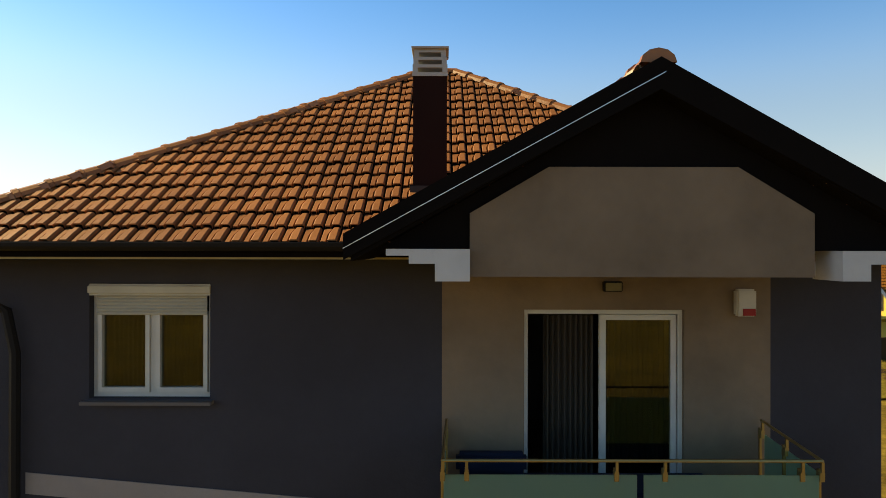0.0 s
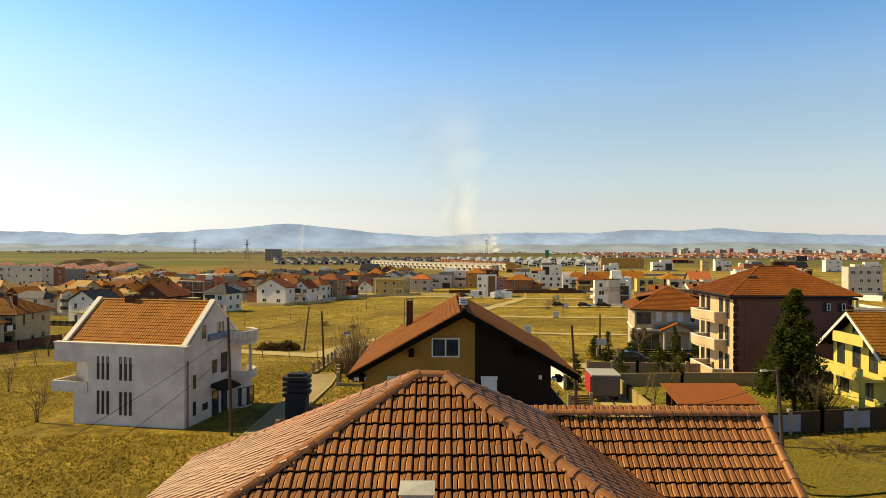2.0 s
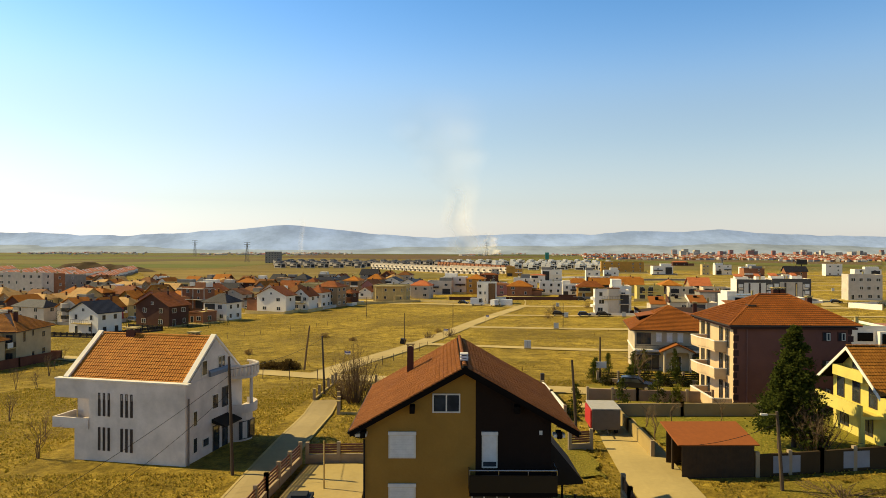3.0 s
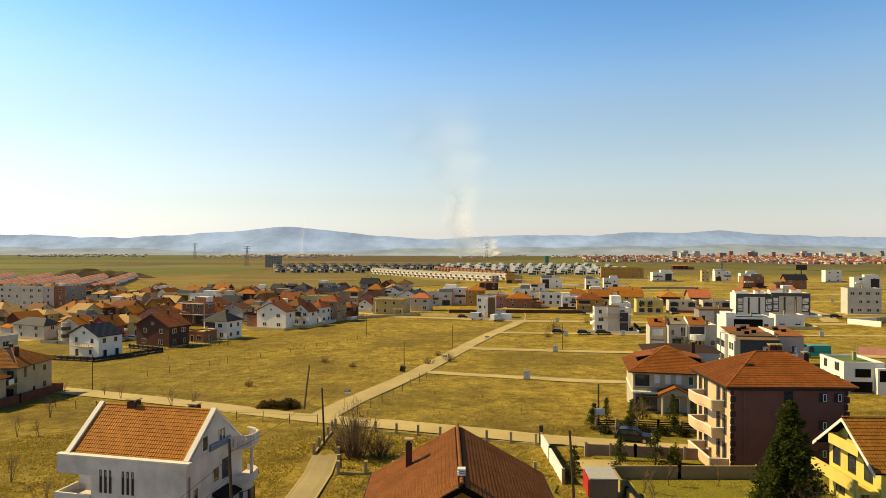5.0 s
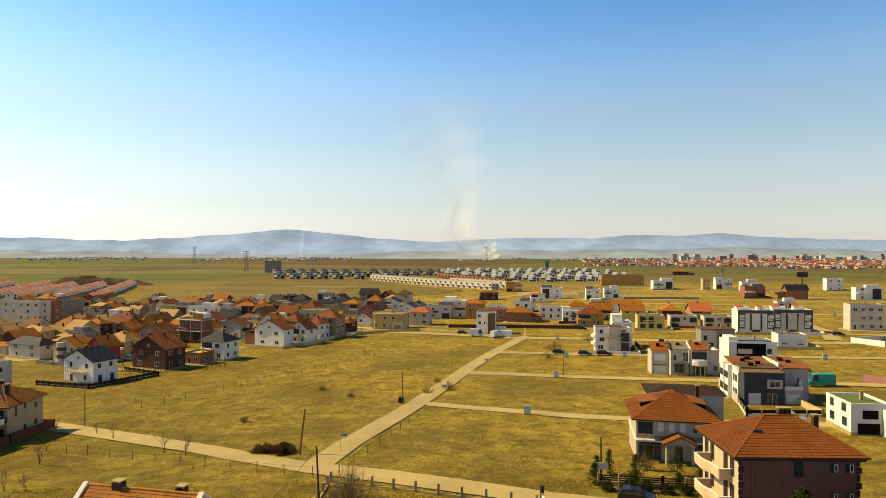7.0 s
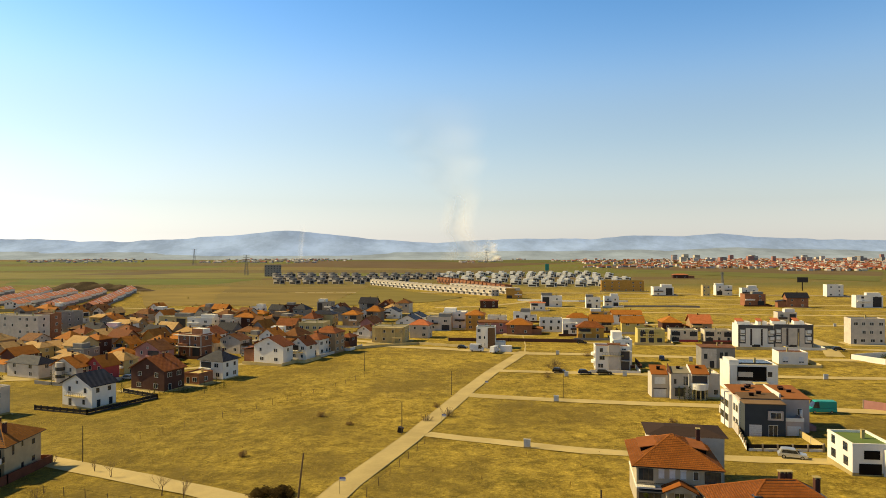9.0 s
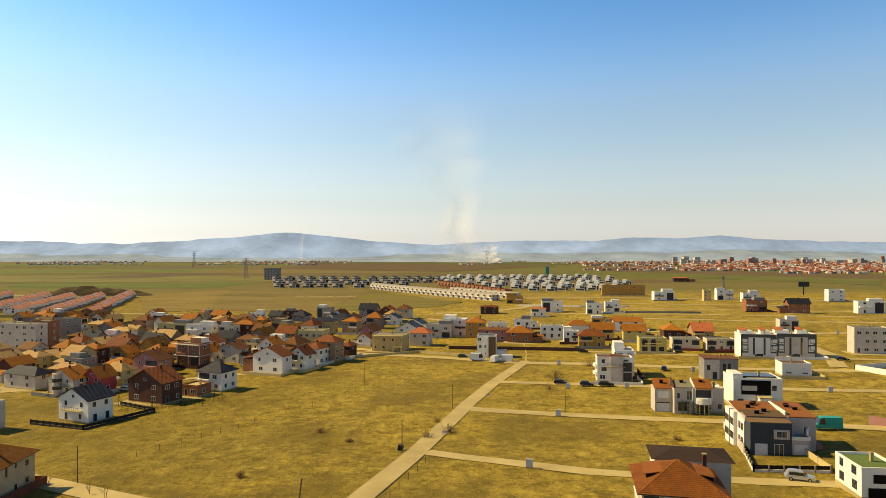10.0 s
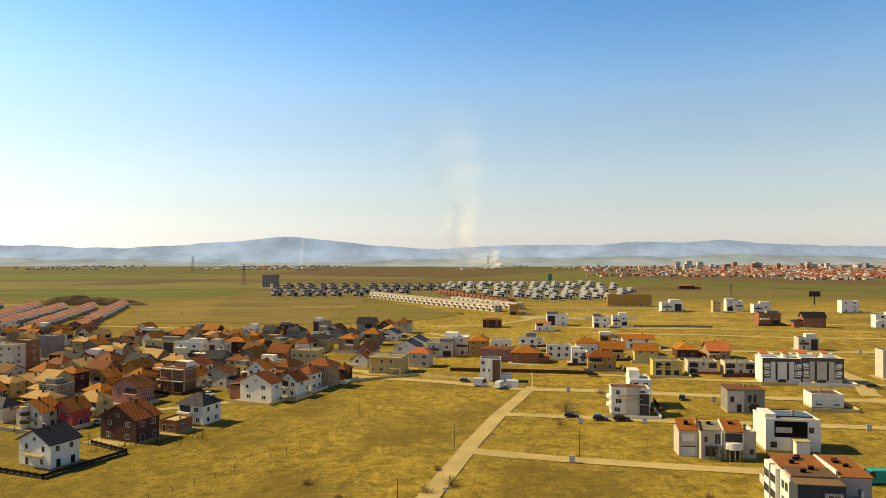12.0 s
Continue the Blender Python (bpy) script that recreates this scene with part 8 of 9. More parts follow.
def coral_house():
    e = root("duplex_house", pose(58.65, 167.5, gz(61, 167.7), 0, 0, -7), "pale house with orange sloping roofs and a round balcony", "house")
    pale = stucco("ivory_plaster", (0.55, 0.48, 0.38), 0.2)
    orange = sand_mat("rust_orange_sheet", (0.38, 0.125, 0.026), 0.35)
    B("left_wall", -4.3, -0.02, 2.4, 7.8, -1.2, 5.6, pale, e)
    B("wall", 0, 9.0, 0, 6, -1.2, 6.4, pale, e)
    slope_roof(e, -4.5, -0.3, 2.16, 6, 5.6, 7.4, orange, "orange_roof")
    slope_roof(e, 0.2, 4.6, -0.2, 3.6, 6.42, 7.5, GR, "grey_sheet_roof")
    slope_roof(e, 4.9, 9.2, -0.9, 3.6, 6.42, 8.0, orange, "orange_roof")
    for x in (-0.25, 4.62):
        P("fire_wall", [(x, -0.3, 6.3), (x, 3.72, 6.3), (x, 3.72, 8.3), (x, -0.3, 6.8)], (0.24, 0, 0), BRN if x < 0 else W, e)
    B("garage_door", -3.7, -0.8, 2.36, 2.4, -0.5, 1.9, garage_mat, e)
    B("garage_frame", -3.9, -0.6, 2.34, 2.36, 1.9, 2.15, dark_frame, e)
    B("closed_shutter", -3.6, -0.9, 2.36, 2.4, 3.2, 4.9, shutter_mat, e)
    window(e, 2.0, 0, 0.6, 0, 2.2, 2.0, 2, dark_frame)
    B("awning", 0.8, 3.4, -1.0, -0.005, 2.7, 2.82, dark_metal, e)
    window(e, 1.0, 0, 3.8, 0, 0.6, 1.2, 0, dark_frame)
    window(e, 3.6, 0, 3.4, 0, 1.3, 2.4, 1, white_frame)
    # loggia shade painted as one dark sheet on the wall
    B("loggia_opening", 5.0, 8.8, -0.06, -0.005, 3.4, 5.9, plain("painted_shade", (0.05, 0.05, 0.06), 0.2), e)
    for x in (4.9, 4.2, 8.9):
        bm = bmesh.new()
        tube(bm, [(x, -0.7, 3.2), (x, -0.7, 6.45)], 0.1)
        part("roof_post", bm, W, e)
    ring = [(6.9 + 2.1 * math.cos(a), -1.9 * math.sin(a), 2.6) for a in np.linspace(0, math.pi, 16)]
    bm = bmesh.new()
    prism(bm, ring, (0, 0, 1.5))
    bal = part("round_balcony", bm, W, e, "white round balcony")
    for a in (0.4, 1.0, 1.6, 2.2, 2.8):
        bm = bmesh.new()
        tube(bm, [(6.9 + 1.9 * math.cos(a), -1.7 * math.sin(a), -0.8), (6.9 + 1.9 * math.cos(a), -1.7 * math.sin(a), 2.6)], 0.13)
        part("column", bm, CRM, e)
    window(e, 6.9, 0, 0.2, 0, 2.4, 2.1, 2, dark_frame)
    for x, y, z in ((-2.4, 4.2, 6.7), (6.8, 2.1, 7.3), (2.2, 2.4, 7.1)):
        roof_chimney(e, x, y, z)


coral_house()

# plot walls, hedges and sheds between the houses
for pts, hh, m, lab in (
        (((98, 152.6), (106, 141.7), (116, 139.6)), 1.8, PNK, "pink rendered plot wall"),
        (((-40, 273.2), (-10, 285.6), (14, 270.5)), 1.0, CRM, "low cream street wall"),
        (((3, 294.8), (30, 289.4), (60, 281.3)), 1.4, BRN, "brown brick street wall"),
        (((60, 520), (105, 500), (140, 492)), 1.1, W, "white street wall before the villas"),
        (((121, 447), (155, 440), (172, 436)), 1.2, GRY, "grey wall before the townhouses"),
        (((146, 215.3), (142, 227.2), (160, 232.6)), 1.8, W, "white terrace wall with hedge")):
    fence(pts, hh, hh, lab, 0, 30, m)
for i in range(26):
    conifer(147 + (i % 13) * 1.2, 218 + (i % 13) * 1.0 + (i // 13) * 1.0, 2.6, 0.7, 150, "clipped dark green hedge conifer", 200 + i, 0.0)
for i in range(6):
    conifer(60.2 + i * 1.25, 165.9 - i * 0.12, 3.4, 0.6, 260, "slim dark green cypress before the house", 300 + i, 0.0)
for i in range(22):
    conifer(-88 + i * 1.15, 182.9 + i * 0.5, 1.3, 0.6, 70, "low clipped dark hedge shrub", 340 + i, 0.0)


# more houses fill the village between the streets
def fill_village():
    r = random.Random(21)
    kinds = ((TAN, BR, "tan"), (TPE, RD, "taupe"), (BRN, OR, "brown"), (LV, BR, "pale"), (TPE, DK, "taupe"), (CRM, PK, "cream"), (W, RD, "white"), (ORW, OR, "ochre"), (PNK, BR, "pink"), (TPE, OR, "taupe"), (GRY, DK, "grey"), (W, OR, "white"), (GRY, OR, "grey"), (TAN, PK, "tan"))
    names = {OR: "orange", BR: "brown", PK: "pale pink", RD: "dark red", DK: "slate"}
    made = tries = 0
    while made < 76 and tries < 6000:
        tries += 1
        y = r.uniform(230, 433)
        x = r.uniform(-0.74 * y + 8, -62 if y < 254 else -0.24 * y + 10)
        if y > 303 and r.random() < 0.25:
            x = r.uniform(-0.55 * y, -20)
        gap = 13.0 if y < 325 else 11.5
        if any((x - a) ** 2 + ((y - b - 2) * 1.45) ** 2 < gap * gap for a, b in HOMES):
            continue
        if y < 262 and x > -105:
            continue
        wall, cov, word = r.choice(kinds)
        flat = r.random() < 0.14
        rf = "flat" if flat else r.choice(("hip", "gable", "gable"))
        house(f"{word} village house with {'a flat roof' if flat else names[cov] + ' tile roof'}", x, y, r.choice((-22, -20, -16, 68)), r.uniform(8, 10.5), r.uniform(6.5, 8), r.uniform(5.0, 6.6), rf, r.uniform(2.2, 3.2), wall, GR if flat else cov, r.choice("xy"), wins=2, sides="f" if y > 303 else "fr", seed=made, balcony=r.random() < 0.2)
        made += 1


fill_village()
yard = random.Random(5)
for i in range(46):
    y = yard.uniform(187, 390)
    x = yard.uniform(-0.7 * y, -0.31 * y)
    if all((x - a) ** 2 + (1.4 * (y - b - 3)) ** 2 > 40 for a, b in HOMES):
        if i % 3:
            conifer(x, y, yard.uniform(2.5, 5.5), yard.uniform(0.8, 1.3), 160, "dark evergreen in a village yard", 400 + i, 0.02)
        else:
            bush(x, y, yard.uniform(1.5, 2.6), yard.uniform(1.4, 2.4), "dark leafy shrub in a village yard", 400 + i, hedge_mat, 300)
fence([(-68.9, 98.5), (-69.2, 106), (-69.5, 118.4), (-73, 118.6)], 1.3, 1.4, "low dark red brick plot wall beside the road", 0, 30, stucco("deep_red_brick", (0.17, 0.055, 0.028), 0.4))
fence([(-104, 168.5), (-86.5, 160.9), (-78, 180.7), (-92, 190.4)], 1.1, 0.3, "low dark garden fence around the white house", 5, 2.5, DGR, dark_metal)


# ---------- fields on the plain ----------
def field(pts, c, label, seed, lift=0.12):
    """A flat parcel of farmland that follows the ground."""
    m, n, l, b = shader("field_soil", 0.95, 0, 0.1)
    pos = n.new("ShaderNodeNewGeometry").outputs["Position"]
    mp = n.new("ShaderNodeMapping")
    mp.inputs["Scale"].default_value = (0.03, 0.12, 0.1)
    mp.inputs["Rotation"].default_value = (0, 0, radians(-12))
    l.new(pos, mp.inputs[0])
    f = noise_fac(n, l, mp.outputs[0], 0.5, 6, 0.35, 0.68)
    l.new(mixer(n, l, f, c, dull(c, 0.62)), b.inputs["Base Color"])
    a, b2, c2, d2 = [Vector((p[0], p[1], 0)) for p in pts]
    v, fc = [], []
    K = 14
    for i in range(K + 1):
        for j in range(K + 1):
            p = a.lerp(b2, i / K).lerp(d2.lerp(c2, i / K), j / K)
            p += Vector((noise.noise(Vector((i * 0.9, j * 0.7, seed))), noise.noise(Vector((i * 0.7, j * 0.9, seed + 5))), 0)) * 6
            v.append((p.x, p.y, gz(p.x, p.y) + lift))
    for i in range(K):
        for j in range(K):
            q = i * (K + 1) + j
            fc.append((q, q + K + 1, q + K + 2, q + 1))
    tagged(solid("field", v, fc, m, smooth=True), label, "field", kind="structure")


field(((-518, 758.5), (-271, 767.1), (-244, 907.3), (-568, 894.3)), (0.15, 0.165, 0.03), "green strip of young winter wheat", 0, 0.05)
field(((-623, 907.3), (-240, 920.8), (-217, 1122.6), (-774, 1122)), (0.22, 0.19, 0.05), "olive fallow field strip", 1, 0.07)
field(((-610, 1011.1), (-480, 1028.4), (-409, 1235.6), (-504, 1261.1)), (0.15, 0.11, 0.05), "dark ploughed field strip", 2, 0.09)
field(((-819, 1187), (-515, 1315.2), (-461, 1548.3), (-1020, 1473.1)), (0.17, 0.18, 0.035), "bright green field strip", 3, 0.11)
field(((-742, 1473.7), (-592, 1509.9), (-560, 1773.9), (-718, 1827)), (0.17, 0.13, 0.06), "brown ploughed field strip", 4, 0.13)
field(((-1163, 1675.5), (-741, 1883.8), (-680, 2150.5), (-1396, 2007.7)), (0.16, 0.17, 0.035), "olive green field strip", 5, 0.15)
field(((-189, 517.2), (-92, 486.9), (-81, 731.4), (-246, 750.4)), (0.235, 0.17, 0.045), "olive-brown harrowed field beside the rows", 6, 0.17)
field(((-92, 486.9), (-11, 515), (16, 557.8), (-81, 731.4)), (0.21, 0.165, 0.035), "olive field beside the white rows", 7, 0.19)
field(((-227, 498.3), (-186, 509.6), (-240, 734.7), (-309, 664.3)), (0.27, 0.19, 0.045), "tan fallow land behind the village", 8, 0.21)
field(((339, 1123.1), (554, 823.9), (684, 1012.2), (393, 1375.2)), (0.16, 0.16, 0.035), "green meadow along the highway", 9, 0.23)
field(((353, 1315.7), (662, 980.3), (790, 1165.9), (373, 1589.5)), (0.17, 0.115, 0.05), "brown field before the town", 10, 0.25)
field(((-398, 1510.5), (15, 1315.7), (325, 1774.5), (-421, 2151)), (0.16, 0.105, 0.045), "brown fields beyond the estate", 11, 0.27)
field(((-532, 2150.5), (345, 1884.3), (525, 2245.2), (-523, 2245.2)), (0.13, 0.13, 0.03), "dull green fields beyond the estate", 12, 0.29)


# ---------- far estates and the town ----------
def off_stage(ob, spots):
    """Moves the built house to the first spot and copies it to the others."""
    sites = [pose(s[0], s[1], gz(s[0], s[1]) + (s[3] if len(s) > 3 else 0), 0, 0, s[2]) for s in spots]
    for m in sites[1:]:
        copy_thing(ob, m)
    ob.matrix_basis = sites[0]


rng = random.Random(77)
# red-roofed rows behind the fields
coral = tiles("bright_coral_tiles", (0.72, 0.3, 0.17), (0.62, 0.24, 0.13), 0.7)
for k, (xa, ya, xb, yb, n, mat, lab) in enumerate((
        (-255, 469.6, -272, 519.4, 6, brick_mat, "raw brick row house with coral tile roof"),
        (-275, 529.1, -308, 633, 11, W, "white row house with coral tile roof"),
        (-286, 469.6, -326, 611.3, 15, W, "white row house with coral tile roof"),
        (-320, 484.2, -352, 611.3, 13, W, "white row house with coral tile roof"),
        (-338, 465.3, -346, 492.3, 4, brick_mat, "raw brick row house with coral tile roof"),
        (-350, 505.8, -384, 622.2, 12, W, "white row house with coral tile roof"),
        (-388, 503.1, -424, 627.6, 12, W, "white row house with coral tile roof"))):
    t = house(lab, xa, ya, -8, 11, 7.4, 3.6, "gable", 2.3, mat, coral, "y", over=0.25, floors=2, chim=0, sides="f", group="red-roofed row houses", name="row_house", fm=dark_frame, seed=k)
    P("fire_wall", [(-5.9, 7.35, 3.3), (0, 7.35, 6.6), (5.9, 7.35, 3.3)], (0, 0.55, 0), W, t)
    B("dark_plinth", 5.51, 5.62, 0.4, 7.2, -1, 1.5, GRY, t)
    off_stage(t, [(xa + (xb - xa) * i / (n - 1) + 1.3 * (i // 2 % 2), ya + (yb - ya) * i / (n - 1), -8 + rng.uniform(-1, 1), 0.75 * (i // 2 % 2)) for i in range(n)])
heap = bmesh.new()
bmesh.ops.create_grid(heap, x_segments=40, y_segments=10, size=1)
for q in heap.verts:
    lump = max(0.0, 1 - q.co.x ** 2) * max(0.0, 1 - q.co.y ** 2)
    q.co = (q.co.x * 62, q.co.y * 9, lump * (9 + 5 * noise.noise(Vector((q.co.x * 5, q.co.y * 2, 1)))) - 0.6)
heap = part("spoil_heap", heap, stucco("dark_soil", (0.1, 0.065, 0.03), 0.4), None)
heap.matrix_basis = pose(-352, 662.7, gz(-352, 662.7))
tagged(heap, "long heap of dark excavated soil behind the rows", "soil heap")
wall_e = root("boundary_wall", pose(-262, 469.6, gz(-262, 469.6)), "long grey concrete boundary wall of the row estate", "wall")
P("slab", [(8, -10, -1), (8.4, -10, -1), (8.4, -10, 2.2), (8, -10, 2.2)], (-44, 162, 0.8), concrete, wall_e)
P("slab", [(8, -10, -1), (8, -9.6, -1), (8, -9.6, 2.2), (8, -10, 2.2)], (-120, 3, -0.4), concrete, wall_e)
# long white and brick rows beside the ploughed field
for k, (xa, ya, xb, yb, n, mat, cov, rf, lab, hh) in enumerate((
        (41, 576.7, -82, 757.4, 26, LV, LV, "gable", "white terrace house with a pale gable roof", 5.2),
        (62, 595.1, 10, 681.7, 13, LV, LV, "flat", "white terrace house with a flat roof", 5.4),
        (58, 627.6, -5, 800.7, 18, brick_mat, BR, "flat", "raw brick terrace house shell", 6.6))):
    turn = math.degrees(math.atan2(ya - yb, xa - xb))
    t = house(lab, xa, ya, turn, 8.6, 8, hh, rf, 1.4, mat, cov, "y", floors=2, chim=0, sides="r", over=0.15, group="terrace rows beside the field", name="terrace_house", fm=dark_frame, seed=k)
    # flat dark panels paint the shade of a recess and an opening
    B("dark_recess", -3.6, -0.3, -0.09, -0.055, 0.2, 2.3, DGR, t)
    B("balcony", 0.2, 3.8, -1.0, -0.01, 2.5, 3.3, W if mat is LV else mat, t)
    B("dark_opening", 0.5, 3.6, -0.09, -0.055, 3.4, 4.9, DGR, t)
    off_stage(t, [(xa + (xb - xa) * i / (n - 1), ya + (yb - ya) * i / (n - 1), turn) for i in range(n)])
cubes = []
for y, x0, x1 in ((709, 100, 205), (752, 60, 215), (801, 30, 235), (860, 5, 250), (931, 0, 262), (1001, 10, 240)):
    x = x0
    while x < x1:
        cubes.append((x + rng.uniform(-2, 2), y + rng.uniform(-7.5, 7.5) + 0.135 * (x - x0), rng.choice((-30, -27, -32))))
        x += rng.choice((13, 16, 22))
far_cubes = []
for y, x0, x1 in ((778, -196, -98), (832, -212, -45), (892, -228, -4), (962, -246, -4)):
    x = x0
    while x < x1:
        far_cubes.append((x + rng.uniform(-3, 3), y - 0.03 * (x - x0) + rng.uniform(-5, 5), -29))
        x += rng.choice((14, 17, 20))
slate_wall = stucco("slate_grey_render", (0.14, 0.14, 0.15), 0.2)
for k, (spots, lab) in enumerate(((cubes, "white cubic villa with dark window bands"), (far_cubes, "grey and white cubic villa with dark windows"))):
    t = house(lab, *spots[0], 10, 9, 4.6, "flat", 0, W if k == 0 else LV, DK, "y", floors=2, chim=0, sides="", group="cubic villas of the new estate", name="villa_house", fm=dark_frame, wins=2)
    B("upper_storey", -4.9, 0.4, 1.5, 8.5, 5.06, 6.6, W if k == 0 else slate_wall, t)
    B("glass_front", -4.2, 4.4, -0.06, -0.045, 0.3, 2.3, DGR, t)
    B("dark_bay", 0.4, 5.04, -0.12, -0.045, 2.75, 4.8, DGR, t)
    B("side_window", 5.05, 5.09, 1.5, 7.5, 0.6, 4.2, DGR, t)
    off_stage(t, spots)
house("tall unfinished grey apartment block", -256, 973.8, -8, 22.0, 10.1, 17, "flat", 0, GRY, GR, "y", floors=5, wins=5, chim=1, fm=dark_frame, name="apartment_block")


def scatter_stuff(name, label, spots, sizes, walls, roofs, seed):
    """Hundreds of small far houses as one piece: boxes with pitched roofs."""
    r = random.Random(seed)
    v, f, mi = [], [], []
    for x, y in spots:
        w, d, h = r.uniform(*sizes[0]), r.uniform(*sizes[0]), r.uniform(*sizes[1])
        z, a = gz(x, y) - 0.5, r.uniform(-0.5, 0.5)
        c, s = math.cos(a), math.sin(a)
        wi, ri = r.randrange(len(walls)), len(walls) + r.randrange(len(roofs))
        b = len(v)
        top = h + min(w, d) * 0.3
        for px, py, pz in ((-w, -d, 0), (w, -d, 0), (w, d, 0), (-w, d, 0), (-w, -d, h), (w, -d, h), (w, d, h), (-w, d, h), (-w * 0.7, 0, top), (w * 0.7, 0, top)):
            v.append((x + (px * c - py * s) / 2, y + (px * s + py * c) / 2, z + pz))
        for q in ((0, 1, 5, 4), (1, 2, 6, 5), (2, 3, 7, 6), (3, 0, 4, 7)):
            f.append(tuple(b + i for i in q))
            mi.append(wi)
        for q in ((4, 5, 9, 8), (5, 6, 9), (6, 7, 8, 9), (7, 4, 8)):
            f.append(tuple(b + i for i in q))
            mi.append(ri)
    ob = solid(name, v, f, list(walls) + list(roofs))
    ob.data.polygons.foreach_set("material_index", mi)
    tagged(ob, label, "houses", kind="stuff")


# far town tones, with distance haze put into the colours
far_white, far_red, far_grey = stucco("hazed_white_render", (0.55, 0.5, 0.45), 0.2), tiles("hazed_far_tiles", (0.42, 0.13, 0.075), (0.3, 0.1, 0.06), 0.7), stucco("hazed_grey", (0.3, 0.28, 0.27), 0.3)
r2 = random.Random(8)
spots = []
while len(spots) < 3200:
    y = r2.uniform(1217, 2326)
    x = y * r2.uniform(0.213, 0.776)
    if (y > 1353 or x / y > 0.52) and (x / y > 0.37 or r2.random() < 0.2) and noise.noise(Vector((x * 0.004, y * 0.0074, 3))) > -0.25:
        spots.append((x, y))
scatter_stuff("town_houses", "dense far town of red-roofed houses", spots, ((5, 10), (3, 5.5)), (far_white, LV, far_grey, brick_mat), (far_red, far_red, far_red, BR, far_white, far_grey), 3)
spots = []
while len(spots) < 420:
    y = r2.uniform(1850, 2420)
    x = y * r2.uniform(-0.665, 0.222)
    if noise.noise(Vector((x * 0.003, y * 0.0055, 9))) > 0.12:
        spots.append((x, y))
scatter_stuff("village_houses", "scattered far villages on the plain", spots, ((5, 10), (2, 4)), (LV, far_white, far_grey), (far_red, far_grey, far_white, far_grey), 4)
for i in range(44):
    y = r2.uniform(1785, 2326)
    x = y * r2.uniform(0.351, 0.758)
    h, w = r2.uniform(10, 20), r2.uniform(8, 20)
    e = root("tower_block", pose(x, y, gz(x, y), 0, 0, r2.uniform(-20, 20)), "far apartment tower block above the town", "building", "tower blocks of the town")
    m = r2.choice((far_white, far_white, PNK, LV, far_grey))
    B("wall", -w / 2, w / 2, 0, 12, -2, h, m, e)
    for j in range(3):
        B("window_band", -w / 2 + 1, w / 2 - 1, -0.15, -0.02, h * (0.2 + 0.25 * j), h * (0.2 + 0.25 * j) + 1.0, GRY, e)
    B("roof", -w / 2 + 0.5, w / 2 - 0.5, 0.5, 11.5, h + 0.01, h + 1.2, GRY, e)


# ---------- vehicles ----------
tyre = plain("tyre_rubber", (0.012, 0.012, 0.012), 0.8)
rim_mat = plain("wheel_rim", (0.4, 0.4, 0.42), 0.3, 0.8)


